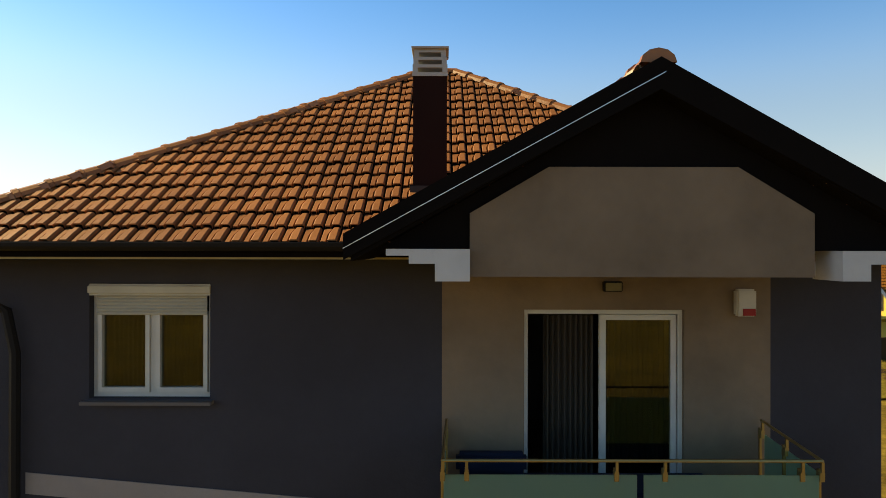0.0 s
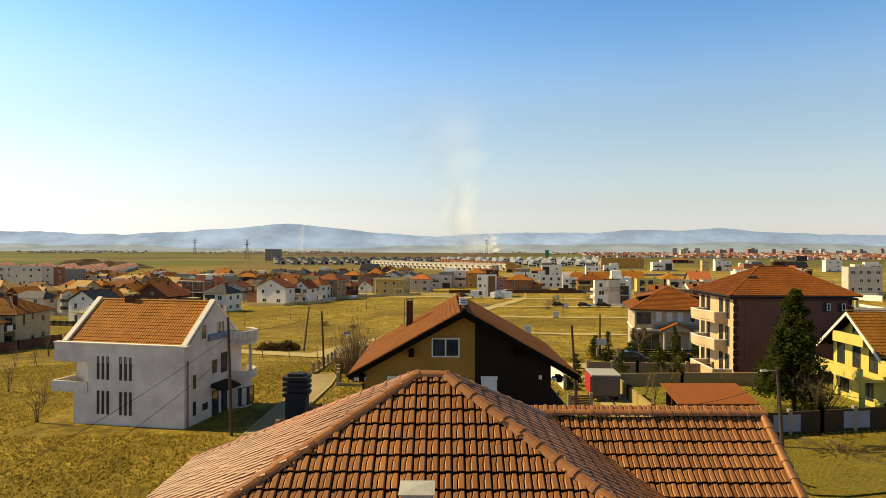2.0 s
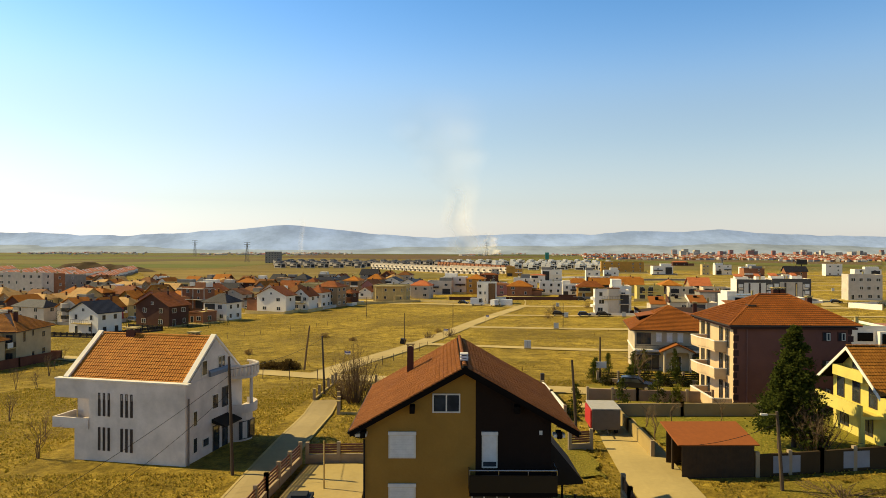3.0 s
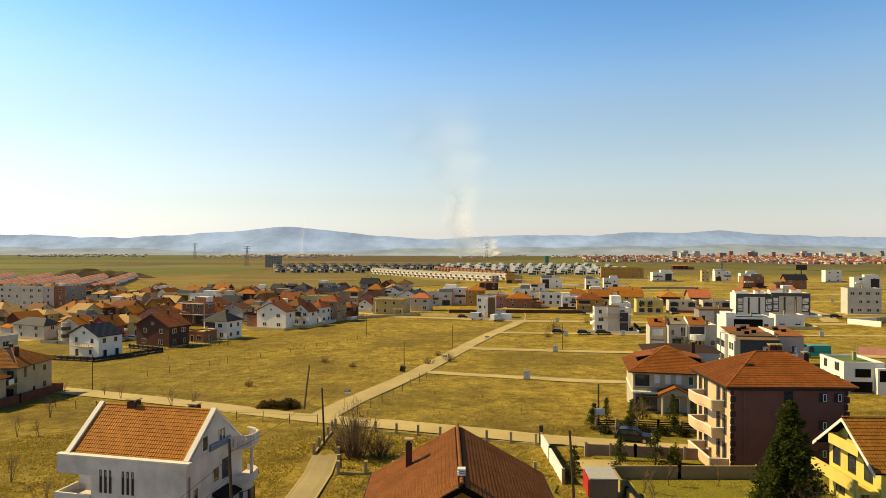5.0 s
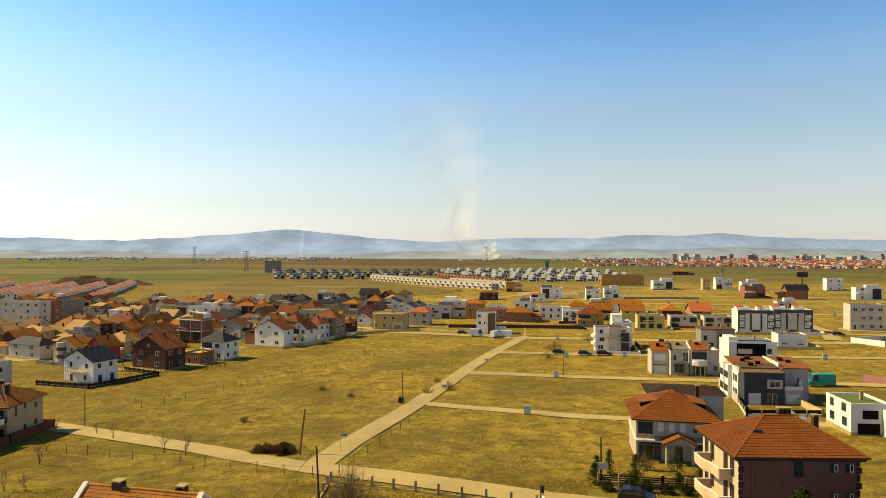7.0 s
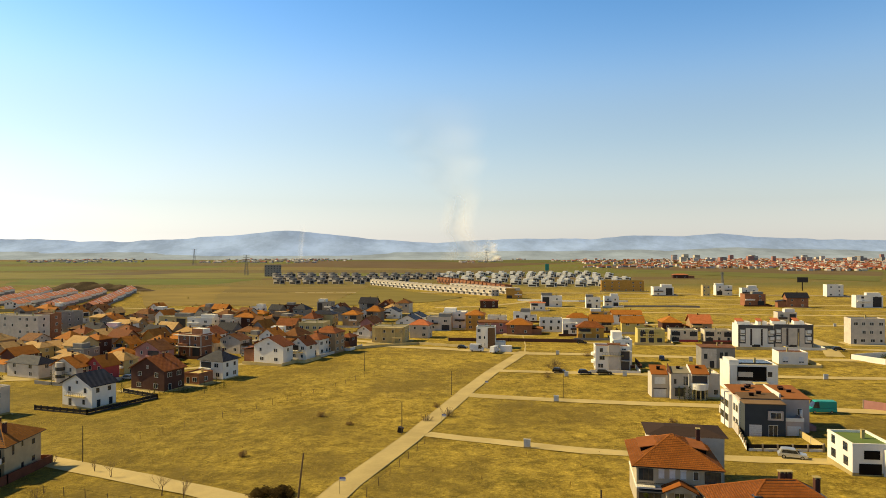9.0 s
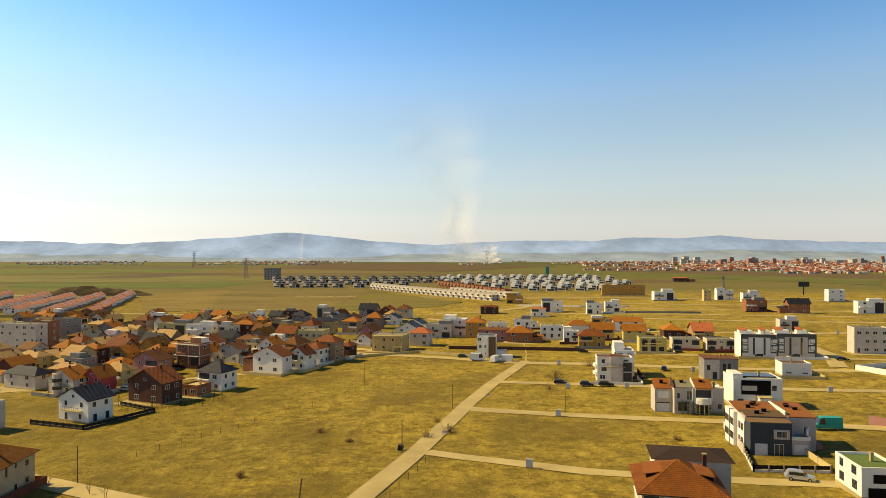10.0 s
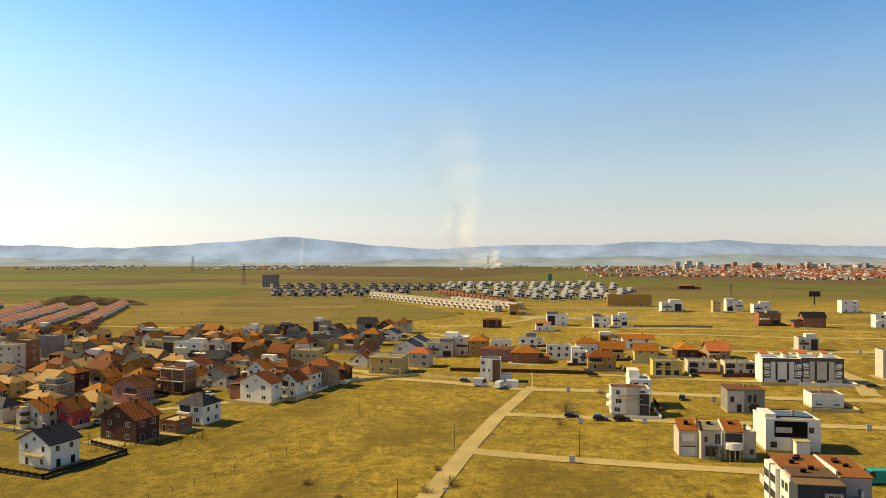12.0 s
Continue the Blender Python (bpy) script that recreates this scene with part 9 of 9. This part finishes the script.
def vehicle(x, y, rot, label, paint, L=4.3, Wd=1.8, H=1.5, kind="car", lift=0.1):
    e = root(kind, pose(x, y, gz(x, y) + lift, 0, 0, rot), label, kind, "parked vehicles")
    if kind == "car":
        body = [(-L / 2, 0.35), (-L / 2 + 0.05, 0.75), (-L / 2 + 0.2, 0.88), (L * 0.22, 0.9), (L / 2 - 0.15, 0.78), (L / 2, 0.6), (L / 2, 0.3)]
        cab = [(-L / 2 + 0.25, 0.88), (-L / 2 + 0.55, H - 0.06), (-L * 0.2, H), (L * 0.08, H - 0.04), (L * 0.25, 0.9)]
    else:
        body = [(-L / 2, 0.35), (-L / 2, 1.15), (L / 2 - 0.3, 1.15), (L / 2, 0.95), (L / 2, 0.3)]
        cab = [(-L / 2, 1.15), (-L / 2 + 0.06, H), (L * 0.24, H), (L * 0.4, 1.15)]
    bm = bmesh.new()
    prism(bm, [(a, -Wd / 2, z) for a, z in body], (0, Wd, 0))
    bmesh.ops.bevel(bm, geom=bm.edges[:], offset=0.05, segments=2, affect="EDGES")
    part("body", bm, paint, e)
    bm = bmesh.new()
    prism(bm, [(a, -Wd / 2 + 0.1, z) for a, z in cab], (0, Wd - 0.2, 0))
    bmesh.ops.bevel(bm, geom=bm.edges[:], offset=0.06, segments=2, affect="EDGES")
    part("cabin", bm, paint, e)
    a0, a1 = (cab[0][0] + 0.3, cab[-1][0] - 0.3) if kind == "car" else (L * 0.12, cab[-1][0] - 0.25)
    for s in (-1, 1):
        bm = bmesh.new()
        y0 = s * (Wd / 2 - 0.1)
        zt = H - 0.14
        prism(bm, [(a0, y0, cab[0][1] + 0.05), (a1, y0, cab[0][1] + 0.05), (a1 - 0.35, y0, zt), (a0 + 0.15, y0, zt)], (0, s * 0.012, 0))
        part("side_window", bm, glass, e)
        for a in (-L * 0.31, L * 0.31):
            bm = bmesh.new()
            tube(bm, [(a, s * (Wd / 2 - 0.2), 0.32), (a, s * (Wd / 2 + 0.015), 0.32)], 0.32, sides=18)
            w = part("wheel", bm, tyre, e)
            bm = bmesh.new()
            tube(bm, [(a, s * (Wd / 2 + 0.016), 0.32), (a, s * (Wd / 2 + 0.03), 0.32)], 0.19, sides=14)
            part("rim", bm, rim_mat, w)
        B("headlight", L / 2 - 0.02, L / 2 + 0.015, s * Wd * 0.36 - 0.15, s * Wd * 0.36 + 0.15, 0.62, 0.74, W, e)
    bm = bmesh.new()
    p, q = Vector((cab[-2][0], 0, cab[-2][1])), Vector((cab[-1][0], 0, cab[-1][1]))
    n = Vector(((q - p).z, 0, -(q - p).x)).normalized() * -0.015
    a, b = p.lerp(q, 0.15), p.lerp(q, 0.9)
    prism(bm, [(a.x, -Wd / 2 + 0.2, a.z), (b.x, -Wd / 2 + 0.2, b.z), (b.x, Wd / 2 - 0.2, b.z), (a.x, Wd / 2 - 0.2, a.z)], (0.02, 0, 0.02))
    part("windscreen", bm, glass, e)


dark_paint = plain("black_paint", (0.015, 0.016, 0.02), 0.25, 0.3)
silver = plain("silver_paint", (0.55, 0.55, 0.55), 0.3, 0.5)
navy = plain("navy_paint", (0.02, 0.03, 0.07), 0.25, 0.3)
red_paint = plain("red_paint", (0.3, 0.02, 0.02), 0.3)
white_paint = plain("white_paint", (0.75, 0.75, 0.75), 0.35)
teal = plain("teal_paint", (0.0, 0.33, 0.27), 0.35)
vehicle(21.6, 72.4, -20, "dark estate car parked behind the garden wall", dark_paint, 4.0, 1.75, 1.45)
vehicle(59.9, 112.4, -22, "silver estate car parked on the gravel street", silver, 4.5, 1.85, 1.6)
vehicle(85.6, 148.2, 176, "turquoise panel van parked on the street", teal, 6.0, 2.1, 2.7, "van")
vehicle(14.1, 261.6, -12, "white delivery van beside the cubic house", white_paint, 5.6, 2.2, 2.9, "van")
vehicle(21.0, 258.1, 60, "white panel van beside the cubic house", white_paint, 5.4, 2.1, 2.5, "van")
vehicle(8.6, 269.4, -20, "black car beside the cubic house", dark_paint)
vehicle(37.8, 210.7, -10, "black car parked by the street", dark_paint)
vehicle(45.3, 207.1, -10, "dark blue car parked by the street", navy)
vehicle(51.1, 205.9, -10, "black car parked by the street", dark_paint, 4.8)
vehicle(78.5, 233.5, 70, "dark blue car on the gravel street", navy)
vehicle(149.7, 246.8, -12, "black car on the far street", dark_paint)
vehicle(59.4, 277.7, -12, "dark car before the ochre house", dark_paint)
vehicle(-84.0, 253.2, -30, "white car beside the village houses", white_paint)
vehicle(-77.1, 258.4, -30, "silver car beside the village houses", silver)
vehicle(-101.3, 212.7, 0, "silver car behind the brown house", silver)
cont = root("site_container", pose(25.6, 259.4, gz(25.6, 259.4), 0, 0, -15), "white site container beside the road", "container")
B("shell", -2.2, 2.2, -1.1, 1.1, 0.15, 2.5, white_paint, cont, bevel=0.05)
B("base_frame", -2.1, 2.1, -1.0, 1.0, -0.1, 0.15, dark_metal, cont)


def utility_box(x, y):
    e = root("utility_box", pose(x, y, gz(x, y), 0, 0, -15), "pale grey electric cabinet on a concrete foot", "cabinet", "electric cabinets along the streets")
    B("cabinet", -0.6, 0.6, -0.22, 0.22, 0.25, 1.55, plain("cabinet_grey", (0.5, 0.52, 0.53), 0.5), e, bevel=0.02)
    B("foot", -0.65, 0.65, -0.26, 0.26, -0.3, 0.25, concrete, e)
    B("roof", -0.66, 0.66, -0.28, 0.28, 1.552, 1.62, plain("cabinet_top", (0.4, 0.4, 0.4), 0.5), e)
    B("door_gap", -0.01, 0.01, -0.225, -0.22, 0.3, 1.5, dark_metal, e)


for p in ((16.2, 122.9), (29.2, 166.4), (44.2, 249.3), (38.8, 203.3), (56.5, 202), (87.1, 229), (111.5, 190.3), (139.6, 184), (83.0, 344.6), (132.1, 334.6), (196.5, 326.8)):
    utility_box(*p)

for x, y in ((0.3, 142.4), (12.3, 184.0), (-14.6, 97.2)):
    e = root("street_sign", pose(x, y, gz(x, y), 0, 0, -12), "small blue and white street name sign on a thin post", "sign", "street signs along the road")
    bm = bmesh.new()
    tube(bm, [(0, 0, -0.3), (0, 0, 2.6)], 0.035, sides=6)
    part("post", bm, concrete, e)
    B("blue_plate", 0.04, 0.95, -0.03, 0.0, 2.28, 2.58, plain("sign_blue", (0.03, 0.06, 0.35), 0.4), e)
    B("white_plate", 0.04, 0.95, -0.03, 0.0, 2.04, 2.27, W, e)
    B("letter_bar", 0.18, 0.8, -0.036, -0.031, 2.4, 2.47, W, e)
bn = root("litter_bin", pose(-8.4, 137.6, gz(-8.4, 137.6), 0, 14, -20), "black tilted litter container beside the road", "bin")
B("body", -0.5, 0.5, -0.4, 0.4, -0.15, 0.95, dark_metal, bn, bevel=0.06)
B("lid", -0.55, 0.55, -0.45, 0.45, 0.953, 1.05, dark_frame, bn, bevel=0.03)
bb = root("billboard", pose(352, 636.8, gz(352, 636.8), 0, 0, -8), "dark roadside billboard on a single mast", "billboard")
B("panel", -5, 5, -0.2, 0.2, 8, 13, DGR, bb)
B("mast", -0.4, 0.4, 0.25, 0.9, -1, 12, dark_metal, bb)
for i, (x, y, h) in enumerate(((-310, 1027.9, 32), (330, 768.2, 14), (-620, 1623, 40), (120, 1785.3, 40))):
    e = root("pylon", pose(x, y, gz(x, y)), "grey steel lattice power pylon on the plain", "pylon", "pylons on the plain")
    bm = bmesh.new()
    for s in ((-1, -1), (1, -1), (1, 1), (-1, 1)):
        tube(bm, [(s[0] * h * 0.09, s[1] * h * 0.09, -1), (s[0] * 0.4, s[1] * 0.4, h)], 0.35, 0.2, 4)
    for k in range(5):
        q = h * 0.09 * (1 - k / 6)
        tube(bm, [(-q, -q, h * k / 6), (q * 0.9, -q, h * (k + 1) / 6)], 0.2, sides=4)
        tube(bm, [(q, -q, h * k / 6), (-q * 0.9, -q, h * (k + 1) / 6)], 0.2, sides=4)
    part("tower", bm, GRY, e)
    for k in (0.75, 0.87, 0.98):
        B("arm", -h * 0.16, h * 0.16, -0.3, 0.3, h * k, h * k + 0.6, GRY, e)
sg = root("green_sign_tower", pose(170, 1060.4, gz(170, 1060.4)), "green advertising tower beyond the estate", "sign")
B("panel", -3, 3, -1, 1, 6, 17, plain("sign_green", (0.02, 0.22, 0.16), 0.5), sg)
B("foot", -1, 1, -0.8, 0.8, -1, 5.99, GRY, sg)


# ---------- meadow fence, tufts of grass ----------
def wire_fence(a, b, step=5.0):
    a, b = Vector((*a, 0)), Vector((*b, 0))
    k = int((b - a).length / step)
    o = Vector((a.x, a.y, gz(a.x, a.y)))
    e = root("wire_fence", Matrix.Translation(o), "old wire fence with thin wooden posts in the meadow", "fence")
    r = random.Random(k)
    last = None
    for i in range(k + 1):
        p = a.lerp(b, i / k)
        p = Vector((p.x, p.y, gz(p.x, p.y))) - o
        bm = bmesh.new()
        t = p + Vector((r.gauss(0, 0.08), r.gauss(0, 0.08), r.uniform(1.1, 1.5)))
        tube(bm, [p - Vector((0, 0, 0.3)), t], 0.06, 0.05, 6)
        part("post", bm, twig, e)
        if last:
            bm = bmesh.new()
            tube(bm, [last - Vector((0, 0, 0.2)), t - Vector((0, 0, 0.2))], 0.012, sides=3)
            part("wire", bm, dark_metal, e)
        last = t


wire_fence((-62, 136.3), (-38, 178.5))
wire_fence((-38, 178.5), (-22, 213.7))
wire_fence((-16, 83.86), (-60, 100.6), 4)
wire_fence((-13, 85.48), (-3, 127.7), 5)


def tufts(name, n, x0, x1, y0, y1, h, mat, label, seed, blocked):
    r = random.Random(seed)
    v, f = [], []
    made = 0
    while made < n:
        x, y = r.uniform(x0, x1), r.uniform(y0, y1)
        if noise.noise(Vector((x * 0.07, y * 0.05, seed))) < r.uniform(-0.5, 0.3) or blocked(x, y):
            continue
        made += 1
        z = gz(x, y) - 0.1
        for k in range(3):
            a, q, hh = r.uniform(0, 6.28), r.uniform(0.03, 0.1), h * r.uniform(0.5, 1.7)
            c, s = math.cos(a) * q, math.sin(a) * q
            lx, ly = r.gauss(0, 0.18) * hh, r.gauss(0, 0.18) * hh
            b = len(v)
            v += [(x - c, y - s, z), (x + c, y + s, z), (x + lx + c * 0.4, y + ly + s * 0.4, z + hh), (x + lx - c * 0.4, y + ly - s * 0.4, z + hh * 0.9)]
            f.append((b, b + 1, b + 2, b + 3))
    tagged(solid(name, v, f, mat), label, "grass", kind="stuff")


LINES = (((-12.6, 29.76), (-12.4, 69.0), 2.2), ((14, 29.76), (16, 65.46), 2.8), ((-124, 145), (-84, 126.6), 3.2), ((-84, 126.6), (-69, 118.5), 3.2), ((-69, 118.5), (-54, 110.4), 3.2), ((-54, 110.4), (-37, 100.6), 3.2), ((-37, 100.6), (-22, 91.16), 3.2), ((-22, 91.16), (-16.5, 88.18), 3.2), ((-16.5, 88.18), (-6.6, 83.86), 3.2), ((-6.6, 83.86), (6.7, 77.36), 3.2), ((6.7, 77.36), (12.4, 73.58), 3.2), ((12.4, 73.58), (25, 68.17), 3.2), ((25, 68.17), (60, 56.81), 3.2), ((-16.5, 89.27), (-14.0, 102.2), 3.2), ((-14.0, 102.2), (-8.3, 120.1), 3.2), ((-8.3, 120.1), (-0.8, 141.7), 3.2), ((-0.8, 141.7), (8.2, 175.3), 3.2), ((8.2, 175.3), (17, 204.5), 3.2), ((17, 204.5), (24.5, 233.7), 3.2), ((24.5, 233.7), (30, 258.1), 3.2), ((-2, 139), (16.6, 131.5), 3.2), ((16.6, 131.5), (33, 123.3), 3.2), ((33, 123.3), (53.5, 114.7), 3.2), ((53.5, 114.7), (66, 112), 3.2), ((9.5, 182.3), (36, 174.2), 3.2), ((36, 174.2), (54, 166.1), 3.2), ((54, 166.1), (75, 157.4), 3.2), ((75, 157.4), (117, 142.3), 3.2), ((22.7, 215.6), (30.6, 257.3), 3.4), ((20.8, 216.4), (139.6, 187.6), 3.0), ((-33.8, 284.8), (105.6, 232.7), 3.4))
PLOTS = ((-5, 7.5, 30.3, 42.74), (-31, -13, 45.99, 54.64), (26, 40, 59.51, 71.41), (25, 42, 88.18, 101.2), (33, 50, 49.23, 57.35), (15.5, 22, 42.74, 47.07), (-11, -4.5, 33.54, 48.15), (-6, 7, 5.41, 16.23), (44, 90, 121.7, 178.5))


def blocked(x, y):
    for x0, x1, y0, y1 in PLOTS:
        if x0 < x < x1 and y0 < y < y1:
            return True
    for (ax, ay), (bx, by), w in LINES:
        dx, dy = bx - ax, by - ay
        t = max(0, min(1, ((x - ax) * dx + (y - ay) * dy) / (dx * dx + dy * dy)))
        if (x - ax - t * dx) ** 2 + (y - ay - t * dy) ** 2 < w * w:
            return True
    return False


straw_mat = leafy("straw_blades", (0.55, 0.4, 0.075))
olive_mat = leafy("olive_blades", (0.45, 0.35, 0.06))
brown_mat = leafy("brown_weeds", (0.4, 0.25, 0.08))
tufts("dry_grass", 20000, -52, 46, 33.54, 81.15, 0.09, straw_mat, "dry straw-coloured grass tufts of the meadow", 1, blocked)
tufts("green_grass", 14000, -52, 46, 33.54, 81.15, 0.1, olive_mat, "short olive-green grass tufts", 2, blocked)
tufts("meadow_grass", 20000, -95, 62, 81.15, 227.2, 0.09, straw_mat, "dry grass tufts of the wide meadow", 3, blocked)
tufts("meadow_weeds", 120, -95, 62, 64.92, 238, 0.4, brown_mat, "brown withered weeds in the meadow", 4, blocked)


# ---------- smoke over the plain ----------
def smoke(name, x, y, spine, label, dens, seed):
    """A thin bowed sheet shaped for the camera's view of a column: spine of (dx, z, half width)."""
    m = bpy.data.materials.new(name + "_haze")
    m.use_nodes = True
    n, l = m.node_tree.nodes, m.node_tree.links
    n.remove(n["Principled BSDF"])
    tr, df, mx = n.new("ShaderNodeBsdfTransparent"), n.new("ShaderNodeBsdfTranslucent"), n.new("ShaderNodeMixShader")
    df.inputs[0].default_value = (0.96, 0.83, 0.66, 1)
    both, lit = n.new("ShaderNodeAddShader"), n.new("ShaderNodeBsdfDiffuse")
    lit.inputs[0].default_value = (0.96, 0.83, 0.66, 1)
    l.new(df.outputs[0], both.inputs[0])
    l.new(lit.outputs[0], both.inputs[1])
    at = n.new("ShaderNodeAttribute")
    at.attribute_name = "smoke_alpha"
    pos = n.new("ShaderNodeNewGeometry").outputs["Position"]
    f = noise_fac(n, l, pos, 0.005, 4, 0.0, 0.8)
    mu = n.new("ShaderNodeMath")
    mu.operation = "MULTIPLY"
    l.new(at.outputs["Fac"], mu.inputs[0])
    l.new(f, mu.inputs[1])
    l.new(mu.outputs[0], mx.inputs[0])
    l.new(tr.outputs[0], mx.inputs[1])
    l.new(both.outputs[0], mx.inputs[2])
    l.new(mx.outputs[0], n["Material Output"].inputs[0])
    v, fc, den = [], [], []
    K, J = 48, 13
    for i in range(K):
        t = i / (K - 1)
        dx = float(np.interp(t, [s[3] for s in spine], [s[0] for s in spine]))
        z = float(np.interp(t, [s[3] for s in spine], [s[1] for s in spine]))
        w = float(np.interp(t, [s[3] for s in spine], [s[2] for s in spine]))
        dx += w * 0.5 * noise.noise(Vector((t * 6, seed, 0)))
        for j in range(J):
            u = -1 + 2 * j / (J - 1)
            v.append((x + dx + u * w, y + 0.5 * w * u * u, z))
            den.append(dens * (1 - u * u) ** 1.4 * min(1, (1 - t) * 4) * min(1, t * 12 + 0.3) * (1 - 0.55 * t))
    for i in range(K - 1):
        for j in range(J - 1):
            a = i * J + j
            fc.append((a, a + 1, a + J + 1, a + J))
    ob = solid(name, v, fc, m, smooth=True)
    at2 = ob.data.attributes.new("smoke_alpha", "FLOAT", "POINT")
    at2.data.foreach_set("value", den)
    ob.visible_shadow = False
    tagged(ob, label, "smoke", kind="stuff")


smoke("smoke_column", 55, 2082.9, [(10, -5, 95, 0), (6, 60, 60, 0.15), (-5, 180, 60, 0.4), (-50, 330, 150, 0.65), (-105, 540, 215, 1.0)], "thin pale smoke column rising over the plain", 0.4, 1)
smoke("smoke_wisp", 160, 2077.4, [(0, -5, 30, 0), (-5, 20, 28, 0.4), (-15, 70, 25, 1.0)], "low pale smoke wisp beside the column", 0.9, 2)
smoke("smoke_trail", -470, 2137, [(0, 0, 10, 0), (4, 60, 10, 0.5), (10, 120, 12, 1.0)], "faint distant smoke trail", 0.3, 3)
